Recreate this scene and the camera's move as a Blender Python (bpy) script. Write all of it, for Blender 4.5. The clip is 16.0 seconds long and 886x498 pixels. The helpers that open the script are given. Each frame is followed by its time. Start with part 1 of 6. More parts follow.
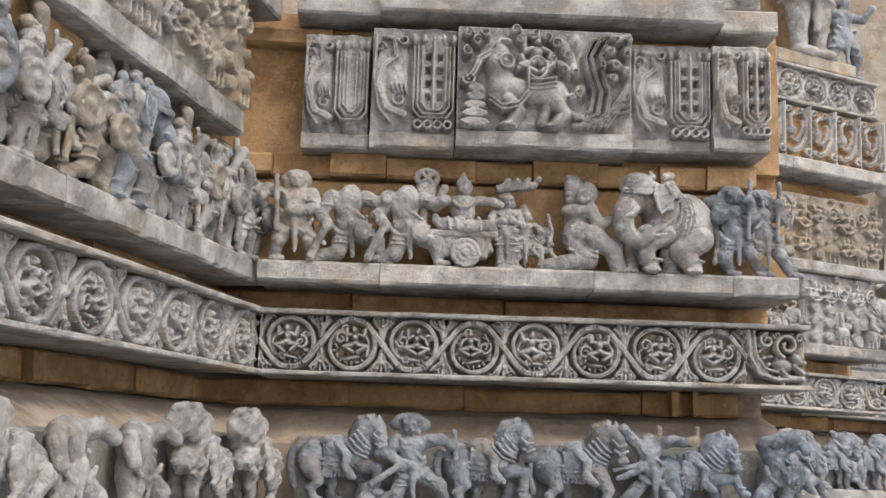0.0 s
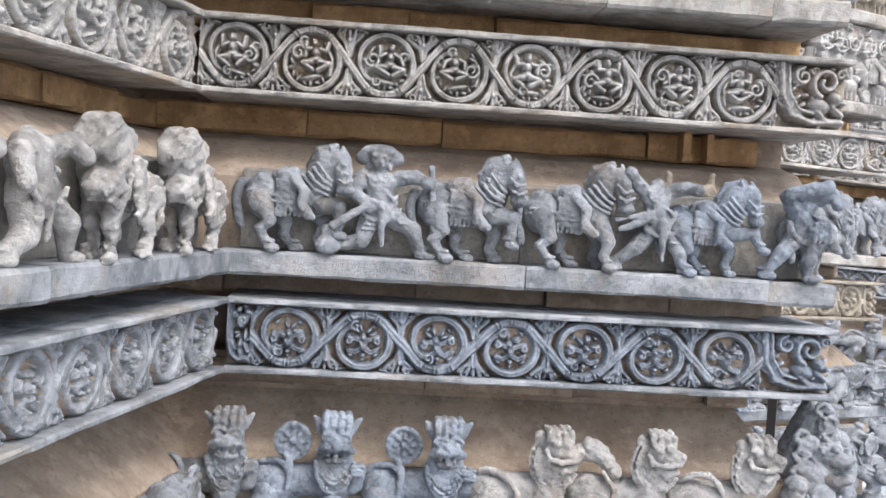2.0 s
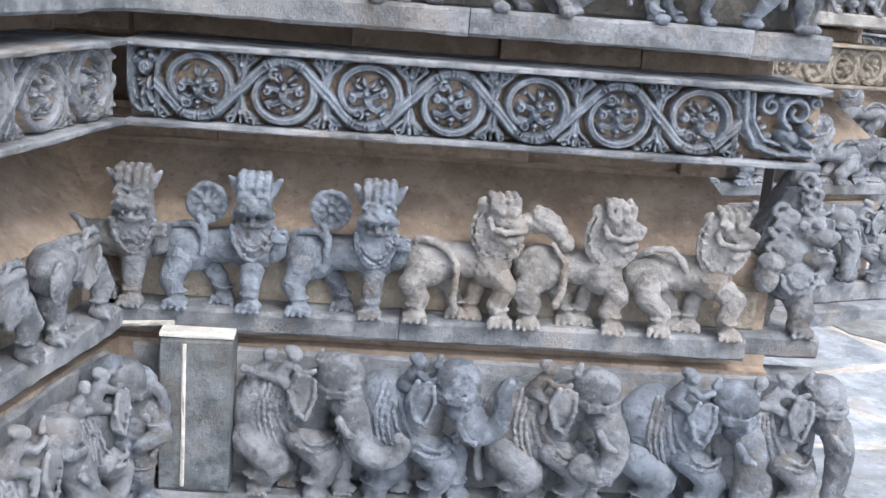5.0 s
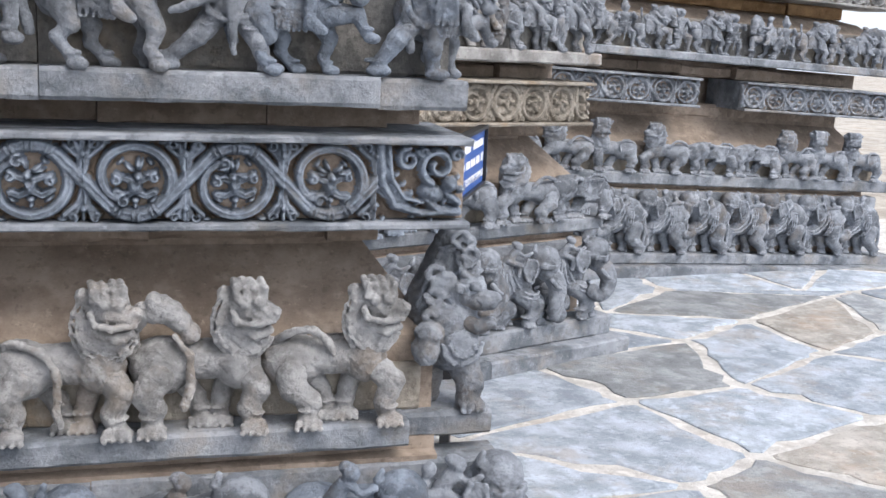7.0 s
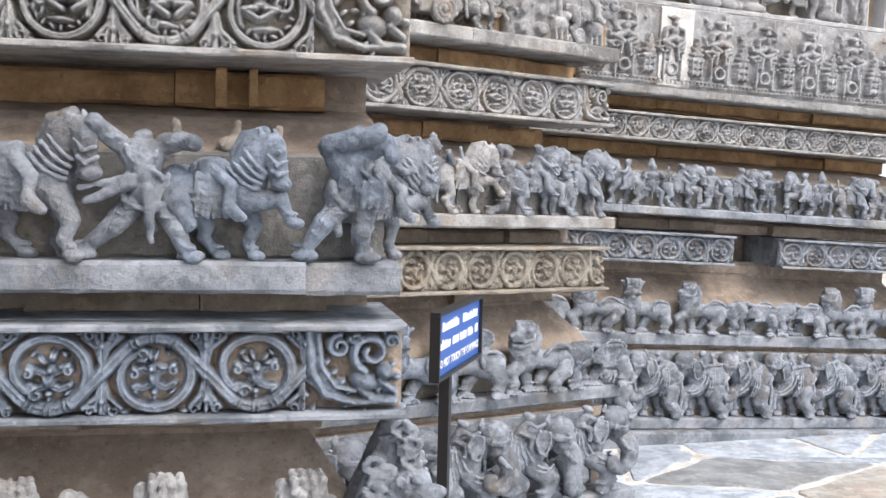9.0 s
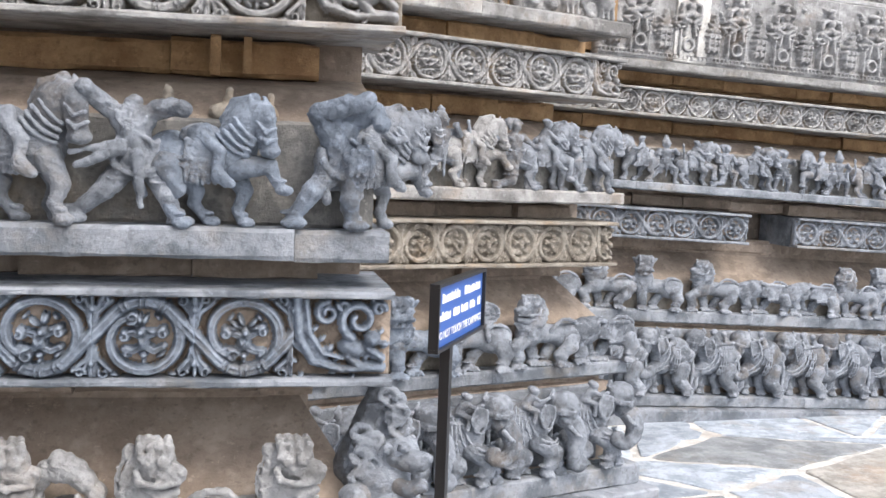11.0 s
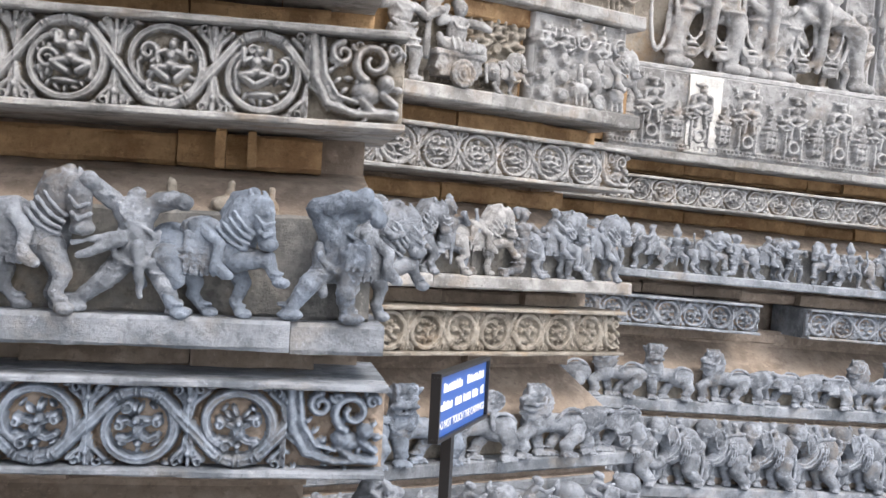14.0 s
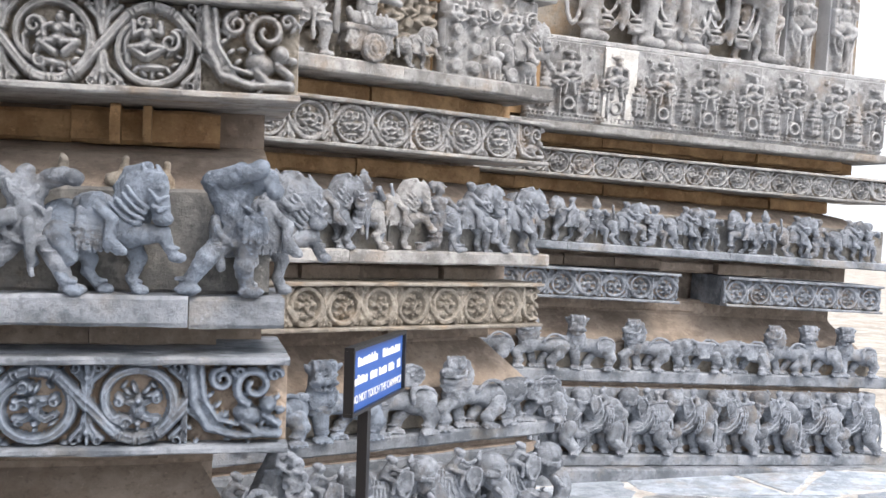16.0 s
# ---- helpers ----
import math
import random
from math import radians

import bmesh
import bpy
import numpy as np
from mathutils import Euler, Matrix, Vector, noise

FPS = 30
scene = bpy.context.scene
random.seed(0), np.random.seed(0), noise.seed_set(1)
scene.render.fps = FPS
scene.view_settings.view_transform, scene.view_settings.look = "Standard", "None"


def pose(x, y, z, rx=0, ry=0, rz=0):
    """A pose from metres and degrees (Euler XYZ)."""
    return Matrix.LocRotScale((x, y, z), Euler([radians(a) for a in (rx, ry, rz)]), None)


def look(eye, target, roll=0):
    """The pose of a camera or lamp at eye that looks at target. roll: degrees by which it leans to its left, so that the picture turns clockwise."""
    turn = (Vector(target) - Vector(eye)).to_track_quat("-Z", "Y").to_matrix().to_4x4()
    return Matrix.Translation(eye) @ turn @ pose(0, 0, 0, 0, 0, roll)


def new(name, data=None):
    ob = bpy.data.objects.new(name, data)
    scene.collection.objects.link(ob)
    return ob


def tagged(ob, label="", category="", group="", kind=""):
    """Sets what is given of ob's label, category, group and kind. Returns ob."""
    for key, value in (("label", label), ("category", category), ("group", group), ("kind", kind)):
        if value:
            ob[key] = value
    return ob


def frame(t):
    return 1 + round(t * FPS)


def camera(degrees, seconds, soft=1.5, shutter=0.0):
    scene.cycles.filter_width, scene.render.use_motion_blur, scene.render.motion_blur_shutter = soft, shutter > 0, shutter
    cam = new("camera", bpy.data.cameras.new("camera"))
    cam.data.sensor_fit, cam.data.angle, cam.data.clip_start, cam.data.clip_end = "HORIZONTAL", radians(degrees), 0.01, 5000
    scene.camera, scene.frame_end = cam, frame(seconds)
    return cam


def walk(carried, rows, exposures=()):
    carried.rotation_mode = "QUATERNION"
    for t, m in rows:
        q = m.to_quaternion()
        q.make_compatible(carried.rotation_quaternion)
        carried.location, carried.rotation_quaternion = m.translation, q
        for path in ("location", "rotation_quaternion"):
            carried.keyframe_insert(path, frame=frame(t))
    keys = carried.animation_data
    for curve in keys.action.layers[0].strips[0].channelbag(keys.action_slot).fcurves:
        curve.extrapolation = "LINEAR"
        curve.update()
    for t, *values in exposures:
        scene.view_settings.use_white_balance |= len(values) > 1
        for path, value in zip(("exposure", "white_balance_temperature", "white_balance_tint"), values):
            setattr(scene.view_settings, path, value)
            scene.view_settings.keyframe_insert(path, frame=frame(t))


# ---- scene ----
cam = camera(44.33, 16.0)
PATH = [
    (0, (-0.029, 0.014, 1.539), (0.0320, 1.9826, 1.8873), 1.70),
    (0.5, (0.063, 0.143, 1.527), (0.0802, 2.1302, 1.7556), 1.34),
    (1, (0.062, 0.283, 1.496), (0.0993, 2.2795, 1.6120), 2.44),
    (1.5, (-0.001, 0.478, 1.508), (0.1170, 2.4749, 1.5075), 2.75),
    (2, (-0.068, 0.572, 1.487), (0.0991, 2.5634, 1.3995), 3.63),
    (2.5, (-0.078, 0.650, 1.470), (0.0684, 2.6348, 1.2705), 4.27),
    (3, (-0.035, 0.720, 1.459), (0.0550, 2.6950, 1.1590), 4.72),
    (3.5, (0.047, 0.795, 1.426), (0.1247, 2.7431, 0.9812), 5.32),
    (6, (0.332, 0.930, 1.415), (0.6399, 2.8403, 0.9103), 1.58),
    (6.5, (0.442, 1.015, 1.423), (0.9658, 2.8934, 0.9770), 2.59),
    (7, (0.551, 1.191, 1.439), (1.0990, 3.0726, 1.0378), 2.70),
    (7.5, (0.629, 1.266, 1.502), (1.0901, 3.2022, 1.3011), 1.34),
    (8, (0.714, 1.263, 1.531), (1.0691, 3.2286, 1.4224), 2.43),
    (8.5, (0.801, 1.235, 1.513), (1.1803, 3.1955, 1.3998), 2.11),
    (9, (0.861, 1.238, 1.503), (1.2720, 3.1911, 1.3730), 1.46),
    (11.5, (0.935, 1.212, 1.490), (1.2863, 3.1725, 1.3132), 1.96),
    (12, (0.939, 1.215, 1.491), (1.2752, 3.1793, 1.3224), 1.51),
    (12.5, (0.920, 1.198, 1.518), (1.2822, 3.1608, 1.3857), 1.86),
    (13, (0.881, 1.185, 1.500), (1.2690, 3.1438, 1.3872), 1.96),
    (13.5, (0.918, 1.175, 1.522), (1.2464, 3.1464, 1.4477), 1.55),
    (14, (0.974, 1.180, 1.526), (1.3009, 3.1528, 1.4960), 3.15),
    (14.5, (1.016, 1.181, 1.510), (1.3859, 3.1454, 1.4566), 3.18),
    (15, (1.034, 1.175, 1.510), (1.4477, 3.1310, 1.4674), 2.40),
    (15.5, (1.031, 1.154, 1.512), (1.4564, 3.1073, 1.4673), 1.98),
    (16, (1.045, 1.161, 1.507), (1.4914, 3.1095, 1.4459), 1.82),
]
EXPOSURES = [(0, 0.76, 7050, 10), (1, 1.18, 6850, 10), (1.8, 1.32, 6650, 10), (3, 1.35, 6550, 10), (4.5, 1.20, 6450, 10), (5.8, 1.00, 6350, 10), (6.5, 0.95, 6350, 10), (7.5, 0.64, 6500, 10), (8.1, 0.92, 6600, 10), (8.6, 1.04, 6600, 10), (9.2, 1.10, 6550, 10), (12.5, 1.13, 6550, 10), (14.5, 1.15, 6600, 10), (16, 1.05, 6600, 10)]
walk(cam, [(t, look(eye, target, roll)) for t, eye, target, roll in PATH], EXPOSURES)

# ---- light ----
world = bpy.data.worlds.new("world")
scene.world = world
world.use_nodes = True
wn = world.node_tree.nodes
sky = wn.new("ShaderNodeTexSky")
sky.sky_type = "NISHITA"
sky.sun_disc = False
sky.sun_elevation = radians(52)
sky.sun_rotation = radians(150)
sky.air_density, sky.dust_density, sky.ozone_density = 1.0, 6.0, 1.0
wn["Background"].inputs["Strength"].default_value = 0.15
haze = wn.new("ShaderNodeMix")  # thin bright cloud over the whole sky
haze.data_type = "RGBA"
haze.inputs["Factor"].default_value = 0.55
haze.inputs["B"].default_value = (7.4, 8.0, 9.0, 1)
world.node_tree.links.new(sky.outputs[0], haze.inputs["A"])
world.node_tree.links.new(haze.outputs["Result"], wn["Background"].inputs["Color"])
sun = new("sun", bpy.data.lights.new("sun", "SUN"))
sun.data.energy, sun.data.angle, sun.data.color = 1.0, radians(20), (1.0, 0.96, 0.9)
sun.matrix_world = look((6, -4, 12), (0, 3, 0))


# ---- materials ----
def stone(name, dark, light, stain, stain_amount=0.45, bump=0.75, rough=0.8, scale=1.0, spread=0.12, worn=0.0):
    """Weathered stone: two tones in broad patches, a stain, pale lichen flecks, grain and fine relief."""
    m = bpy.data.materials.new(name)
    m.use_nodes = True
    nt = m.node_tree
    n, link = nt.nodes, nt.links.new
    b = n["Principled BSDF"]
    co = n.new("ShaderNodeTexCoord")
    geo = n.new("ShaderNodeNewGeometry")
    info = n.new("ShaderNodeObjectInfo")
    add = n.new("ShaderNodeVectorMath")
    link(geo.outputs["Position"], add.inputs[0])
    mul = n.new("ShaderNodeVectorMath")
    mul.operation = "SCALE"
    mul.inputs[0].default_value = (3.1, 1.7, 0.9)
    link(info.outputs["Random"], mul.inputs["Scale"])
    link(mul.outputs[0], add.inputs[1])

    def tex(s, detail, r=0.6):
        t = n.new("ShaderNodeTexNoise")
        t.inputs["Scale"].default_value, t.inputs["Detail"].default_value, t.inputs["Roughness"].default_value = s * scale, detail, r
        link(add.outputs[0], t.inputs["Vector"])
        return t.outputs["Fac"]

    def ramp(f, a, z):
        r = n.new("ShaderNodeMapRange")
        r.interpolation_type = "SMOOTHSTEP"
        r.inputs["From Min"].default_value, r.inputs["From Max"].default_value = a, z
        link(f, r.inputs["Value"])
        return r.outputs[0]

    def mix(f, a, z, kind="MIX"):
        x = n.new("ShaderNodeMix")
        x.data_type, x.blend_type = "RGBA", kind
        for sock, v in ((x.inputs["Factor"], f), (x.inputs["A"], a), (x.inputs["B"], z)):
            if isinstance(v, (int, float)):
                sock.default_value = v
            elif isinstance(v, tuple):
                sock.default_value = (*v, 1)
            else:
                link(v, sock)
        return x.outputs["Result"]

    def times(f, k):
        x = n.new("ShaderNodeMath")
        x.operation = "MULTIPLY"
        x.inputs[1].default_value = k
        link(f, x.inputs[0])
        return x.outputs[0]

    col = mix(ramp(tex(7, 6), 0.36, 0.64), dark, light)
    col = mix(times(ramp(tex(3.1, 5, 0.7), 0.5, 0.68), stain_amount), col, stain)
    col = mix(times(ramp(tex(15, 6, 0.7), 0.5, 0.64), 0.6 if worn else 0.45), col, tuple(1.4 * c for c in light))
    col = mix(times(ramp(tex(42, 4, 0.75), 0.6, 0.7), 0.3), col, tuple(min(1, 1.8 * c) for c in light))
    col = mix(times(ramp(tex(48, 4), 0.55, 0.7), 0.38), col, tuple(0.45 * c for c in dark))
    col = mix(times(ramp(tex(120, 3, 0.7), 0.48, 0.64), 0.16), col, tuple(0.5 * c for c in dark))
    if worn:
        # convex edges lightened: rubbed stone, and painted highlights that sharpen the relief
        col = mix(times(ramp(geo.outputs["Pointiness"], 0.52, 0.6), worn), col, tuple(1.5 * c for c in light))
    # each piece a little lighter or darker than the next
    bri = n.new("ShaderNodeMapRange")
    bri.inputs["To Min"].default_value, bri.inputs["To Max"].default_value = 1 - spread, 1 + spread
    link(info.outputs["Random"], bri.inputs["Value"])
    hsv = n.new("ShaderNodeHueSaturation")
    link(col, hsv.inputs["Color"])
    link(bri.outputs[0], hsv.inputs["Value"])
    link(hsv.outputs[0], b.inputs["Base Color"])
    b.inputs["Roughness"].default_value = rough
    b.inputs["Specular IOR Level"].default_value = 0.3
    bp = n.new("ShaderNodeBump")
    bp.inputs["Strength"].default_value, bp.inputs["Distance"].default_value = bump, 0.016 if worn else 0.012
    h = n.new("ShaderNodeMath")
    link(tex(28, 8, 0.7), h.inputs[0])
    link(times(tex(110, 5, 0.75), 0.6), h.inputs[1])
    link(h.outputs[0], bp.inputs["Height"])
    link(bp.outputs[0], b.inputs["Normal"])
    return m


def paint(name, colour, rough=0.5, metal=0.0):
    m = bpy.data.materials.new(name)
    m.use_nodes = True
    b = m.node_tree.nodes["Principled BSDF"]
    b.inputs["Base Color"].default_value = (*colour, 1)
    b.inputs["Roughness"].default_value, b.inputs["Metallic"].default_value = rough, metal
    return m


# worn: strength of rubbed edges and of the highlights painted along them
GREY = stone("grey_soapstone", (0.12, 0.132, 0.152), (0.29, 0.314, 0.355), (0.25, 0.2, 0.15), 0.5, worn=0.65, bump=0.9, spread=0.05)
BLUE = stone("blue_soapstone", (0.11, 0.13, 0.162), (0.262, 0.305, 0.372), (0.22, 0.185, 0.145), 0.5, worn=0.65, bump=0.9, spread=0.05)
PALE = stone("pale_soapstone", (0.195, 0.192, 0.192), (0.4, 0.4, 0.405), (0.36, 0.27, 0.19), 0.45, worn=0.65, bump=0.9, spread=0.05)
PALE_BLOCK = stone("pale_block_stone", (0.19, 0.185, 0.18), (0.38, 0.375, 0.37), (0.36, 0.27, 0.19), 0.45)
WARM_BLOCK = stone("warm_block_stone", (0.21, 0.185, 0.155), (0.34, 0.31, 0.27), (0.38, 0.25, 0.14), 0.6)
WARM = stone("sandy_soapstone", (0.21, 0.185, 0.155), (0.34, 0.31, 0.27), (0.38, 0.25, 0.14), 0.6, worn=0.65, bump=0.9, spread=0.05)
BROWN = stone("brown_stone", (0.215, 0.172, 0.14), (0.33, 0.272, 0.225), (0.19, 0.14, 0.1), 0.4, bump=0.5)
OCHRE = stone("ochre_stone", (0.27, 0.165, 0.085), (0.43, 0.285, 0.155), (0.2, 0.1, 0.05), 0.5)
DARK = stone("dark_slab_stone", (0.075, 0.09, 0.105), (0.19, 0.215, 0.24), (0.2, 0.18, 0.15), 0.4)
GROUND = stone("mottled_ground_stone", (0.13, 0.13, 0.128), (0.27, 0.26, 0.245), (0.3, 0.24, 0.17), 0.55)
LEDGE = stone("ledge_stone", (0.12, 0.135, 0.155), (0.29, 0.31, 0.345), (0.3, 0.25, 0.19), 0.45, scale=0.8)
# for mortar joints, and for the block that paints in a sunlit patch
MORTAR = stone("white_mortar", (0.5, 0.49, 0.47), (0.7, 0.69, 0.66), (0.4, 0.36, 0.3), 0.3, bump=0.8)
SLAB = stone("paving_stone", (0.28, 0.32, 0.37), (0.47, 0.52, 0.59), (0.42, 0.35, 0.28), 0.4, scale=0.9, spread=0.25, bump=1.0)
SLAB_GREY = stone("grey_paving_stone", (0.25, 0.265, 0.28), (0.4, 0.42, 0.44), (0.4, 0.34, 0.28), 0.5, scale=0.9, spread=0.2, bump=1.0)
SLAB_TAN = stone("tan_paving_stone", (0.33, 0.31, 0.28), (0.5, 0.475, 0.44), (0.45, 0.33, 0.24), 0.5, scale=0.9, spread=0.15, bump=1.0)
JOINT = stone("paving_joint", (0.5, 0.48, 0.45), (0.72, 0.7, 0.67), (0.4, 0.33, 0.26), 0.4, bump=0.9)
EARTH = stone("dusty_ground", (0.28, 0.25, 0.21), (0.42, 0.38, 0.33), (0.3, 0.22, 0.15), 0.4, scale=0.4)
BLACK = paint("black_enamel", (0.012, 0.012, 0.014), 0.4)
NAVY = paint("blue_enamel", (0.03, 0.1, 0.36), 0.35)
WHITE = paint("white_lettering", (0.8, 0.8, 0.8), 0.6)


# ---- mesh tools ----
def smooth(me):
    me.polygons.foreach_set("use_smooth", [True] * len(me.polygons))


def mesh_from(name, verts, faces, mat, soft=False):
    me = bpy.data.meshes.new(name)
    me.from_pydata(verts, [], faces)
    me.materials.append(mat)
    if soft:
        smooth(me)
    me.update()
    return me


def child(name, me, parent, m=None, label=""):
    ob = new(name, me)
    ob.parent = parent
    if m is not None:
        ob.matrix_local = m
    return tagged(ob, label=label)


def empty(name, m, label, category, group="", kind=""):
    ob = new(name)
    ob.empty_display_size = 0.05
    ob.matrix_world = m
    return tagged(ob, label, category, group, kind)


def rough_block(length, depth, height, mat, seed=0, wear=0.004, chamfer=0.008, step=0.035):
    """A dressed stone from x 0 to length, y 0 (front) to depth, z 0 to height, with worn, chipped edges."""
    rng = np.random.RandomState(seed)
    n = max(2, int(length / step))
    c = min(chamfer, height * 0.25)
    ring = [(0, c), (0, height - c), (c, height), (depth, height), (depth, 0), (c, 0)]
    verts, faces = [], []
    off = rng.rand(3) * 50
    for i in range(n + 1):
        x = length * i / n
        for k, (y, z) in enumerate(ring):
            p = Vector((x * 9 + off[0], k * 3.7 + off[1], off[2]))
            q = Vector((x * 31 + off[1], k * 5.1 + off[2], off[0]))
            j = wear * (noise.noise(p) + 0.7 * noise.noise(q))
            front = k in (0, 1, 2, 5)
            verts.append((x + (0.3 * wear * noise.noise(p + q) if 0 < i < n else 0), y + (j if front else 0) + (max(0, noise.noise(q * 1.3) - 0.35) * 2.5 * wear if front else 0), z + (0.6 * j if front else 0)))
    m = len(ring)
    for i in range(n):
        for k in range(m):
            a, b2 = i * m + k, i * m + (k + 1) % m
            faces.append((a, a + m, b2 + m, b2))
    faces.append(tuple(range(m)))
    faces.append(tuple(n * m + k for k in reversed(range(m))))
    return mesh_from("block", verts, faces, mat)


class Face:
    """One face of the wall: x runs along it, y into it, z up."""

    def __init__(self, x, y, angle, tilt=0.0):
        self.m = pose(x, y, 0, 0, 0, angle) @ pose(0, 0, 0, 0, tilt, 0)

    def at(self, s, inward=0.0, z=0.0, turn=0.0):
        return self.m @ pose(s, inward, z, 0, 0, turn)


SEED = [10]


def course(face, name, label, joints, z0, z1, front, depth, mat, category="ledge", wear=0.004, chamfer=0.008, drops=None, part_name="ledge_block"):
    """A course of dressed stones laid end to end along a face."""
    e = empty(name, face.at(joints[0], front, z0), label, category, kind="structure")
    for i, (a, b) in enumerate(zip(joints, joints[1:])):
        SEED[0] += 1
        d = drops[i] if drops else (0.0, 0.0)
        me = rough_block(b - a - 0.002, depth, z1 - z0, mat, SEED[0], wear, chamfer)
        child(part_name, me, e, pose(a - joints[0] + 0.001, d[0], d[1]))
    return e


def profile_wall(face, name, label, s0, s1, prof, mat, hip0=0.0, hip1=0.0, category="wall", part_name=None):
    """A moulded wall: the profile (inward, z) swept along the face; hips cut its ends back by their tangent."""
    n = max(2, int((s1 - s0) / 0.06))
    verts, faces = [], []
    lo = min(p[0] for p in prof)
    SEED[0] += 1
    pr = []
    for (y, z), (y2, z2) in zip(prof, prof[1:]):
        k = max(1, int(math.hypot(y2 - y, z2 - z) / 0.04))
        pr += [(y + (y2 - y) * i / k, z + (z2 - z) * i / k) for i in range(k)]
    pr.append(prof[-1])
    m = len(pr)
    for i in range(n + 1):
        for y, z in pr:
            a, b = s0 + hip0 * (y - lo), s1 - hip1 * (y - lo)
            x = a + (b - a) * i / n
            j = 0.004 * noise.noise(Vector((x * 8, z * 8, SEED[0])))
            verts.append((x, y + j, z))
    for i in range(n):
        for k in range(m - 1):
            a = i * m + k
            faces.append((a, a + m, a + m + 1, a + 1))
    base = len(verts)
    back = max(p[0] for p in prof) + 0.1
    for i in (0, n):
        for k in (0, m - 1):
            v = verts[i * m + k]
            verts.append((v[0], back, v[2]))
    faces += [(0, n * m, base + 2, base), (m - 1, base + 1, base + 3, n * m + m - 1), (base, base + 2, base + 3, base + 1)]
    faces.append((*range(m), base + 1, base))
    faces.append((*(n * m + k for k in reversed(range(m))), base + 2, base + 3))
    me = mesh_from(name, verts, faces, mat, False)
    ob = new(name, me)
    ob.matrix_world = face.m
    return tagged(ob, label, category, kind="structure")


# ---- the wall: four faces of a stepped plinth ----
A = Face(0, 3.36, 0)
L = Face(-0.37, 3.36, 76.6)
B = Face(2.0, 5.515, 23.6, 0.92)
C = Face(4.0, 7.24, 5.55, 2.34)


def shell(face, s0, s1, dz=0.0, hip0=0.0, hip1=0.0, s2_in=0.06, ep_in=0.0, top=2.95, mk_in=0.0, hip_lion=0.0):
    """The recessed stone between the carved courses of one face."""
    W = lambda name, label, a, b, prof, mat: profile_wall(face, name, label, a, b, [(y, z + dz) for y, z in prof], mat, hip0, hip1)  # noqa: E731
    W("wall_elephant_course", "brown stone wall behind the elephant frieze", s0, s1, [(0.03, 0.0), (0.03, 0.5), (0.06, 0.505), (0.06, 0.536)], BROWN)
    profile_wall(face, "wall_lion_course", "sloping brown stone moulding behind the lion frieze", s0, s1, [(y, z + dz) for y, z in [(0.1, 0.585), (0.1, 0.76), (0.13, 0.79), (0.3, 0.93), (0.3, 1.03)]], BROWN, hip0, hip_lion or hip1)
    W("wall_shadow_joint", "dark recessed brown stone under a ledge", s0, s1, [(0.31, 1.2), (0.31, 1.29)], BROWN)
    W("wall_horse_course", "sloping brown stone moulding behind the horse frieze", s0, s1, [(0.11, 1.325), (0.11, 1.52), (0.14, 1.55), (0.26, 1.62), (0.4, 1.65), (0.4, 1.74)], BROWN)
    W("wall_upper_joint", "recessed ochre stone under the story frieze", s0, s1, [(0.26 + s2_in, 1.92), (0.26 + s2_in, 2.03)], OCHRE)
    W("wall_story_course", "ochre stone wall behind the story frieze", s0, s1, [(0.12 + ep_in, 2.07), (0.12 + ep_in, 2.36), (0.2 + ep_in, 2.4), (0.2 + ep_in, 2.47)], OCHRE)
    W("wall_top_course", "ochre stone wall behind the pierced panels", s0, s1, [(0.16 + mk_in, 2.45), (0.16 + mk_in, top)], OCHRE)


shell(A, -0.75, 1.2, hip_lion=1.0)
shell(L, -2.2, 0.35, s2_in=0.12, ep_in=0.15, mk_in=0.17)
shell(B, -1.0, 0.62, 0.02, hip1=1.0)
shell(C, -1.9, 1.3, 0.0, hip1=0.6, top=2.52)

# plinth courses
course(A, "plinth", "low grey stone plinth on the paving", [-0.5, 0.4, 1.44], 0.0, 0.15, -0.07, 0.3, LEDGE, "plinth", part_name="plinth_block")
course(L, "plinth", "low grey stone plinth on the paving", [-2.2, -1.2, -0.05], 0.0, 0.15, -0.05, 0.3, LEDGE, "plinth", part_name="plinth_block")
course(B, "plinth", "low grey stone plinth with a stepped foot", [-1.0, -0.2, 0.72], 0.075, 0.165, -0.1, 0.4, LEDGE, "plinth", part_name="plinth_block")
course(B, "plinth_foot", "worn grey stone foot of the plinth", [-1.0, -0.1, 0.76], -0.03, 0.073, -0.19, 0.4, LEDGE, "plinth", part_name="plinth_block")
course(C, "plinth", "low grey stone plinth with a stepped foot", [-1.6, -0.6, 0.3, 1.5], 0.05, 0.115, -0.09, 0.4, LEDGE, "plinth", part_name="plinth_block")
course(C, "plinth_foot", "worn grey stone foot of the plinth", [-1.6, -0.3, 0.5, 1.62], -0.08, 0.048, -0.16, 0.45, LEDGE, "plinth", part_name="plinth_block")

# ledges that carry the animals
LL = "long worn grey stone ledge under the lions"
HL = "long worn grey stone ledge under the horses"
EL = "long pale grey stone ledge under the story figures"
course(A, "ledge", LL, [-0.4, 0.276, 1.127, 1.335], 0.534, 0.592, 0.0, 0.22, LEDGE, drops=[(0, 0), (0, 0), (0.06, -0.004)])
course(L, "ledge", LL, [-2.2, -1.1, -0.01], 0.534, 0.592, 0.0, 0.16, LEDGE)
course(B, "ledge", LL, [-1.0, -0.05, 0.7], 0.554, 0.612, 0.0, 0.14, LEDGE)
course(C, "ledge", LL, [-1.6, 0.41, 1.46], 0.53, 0.6, 0.0, 0.14, LEDGE)
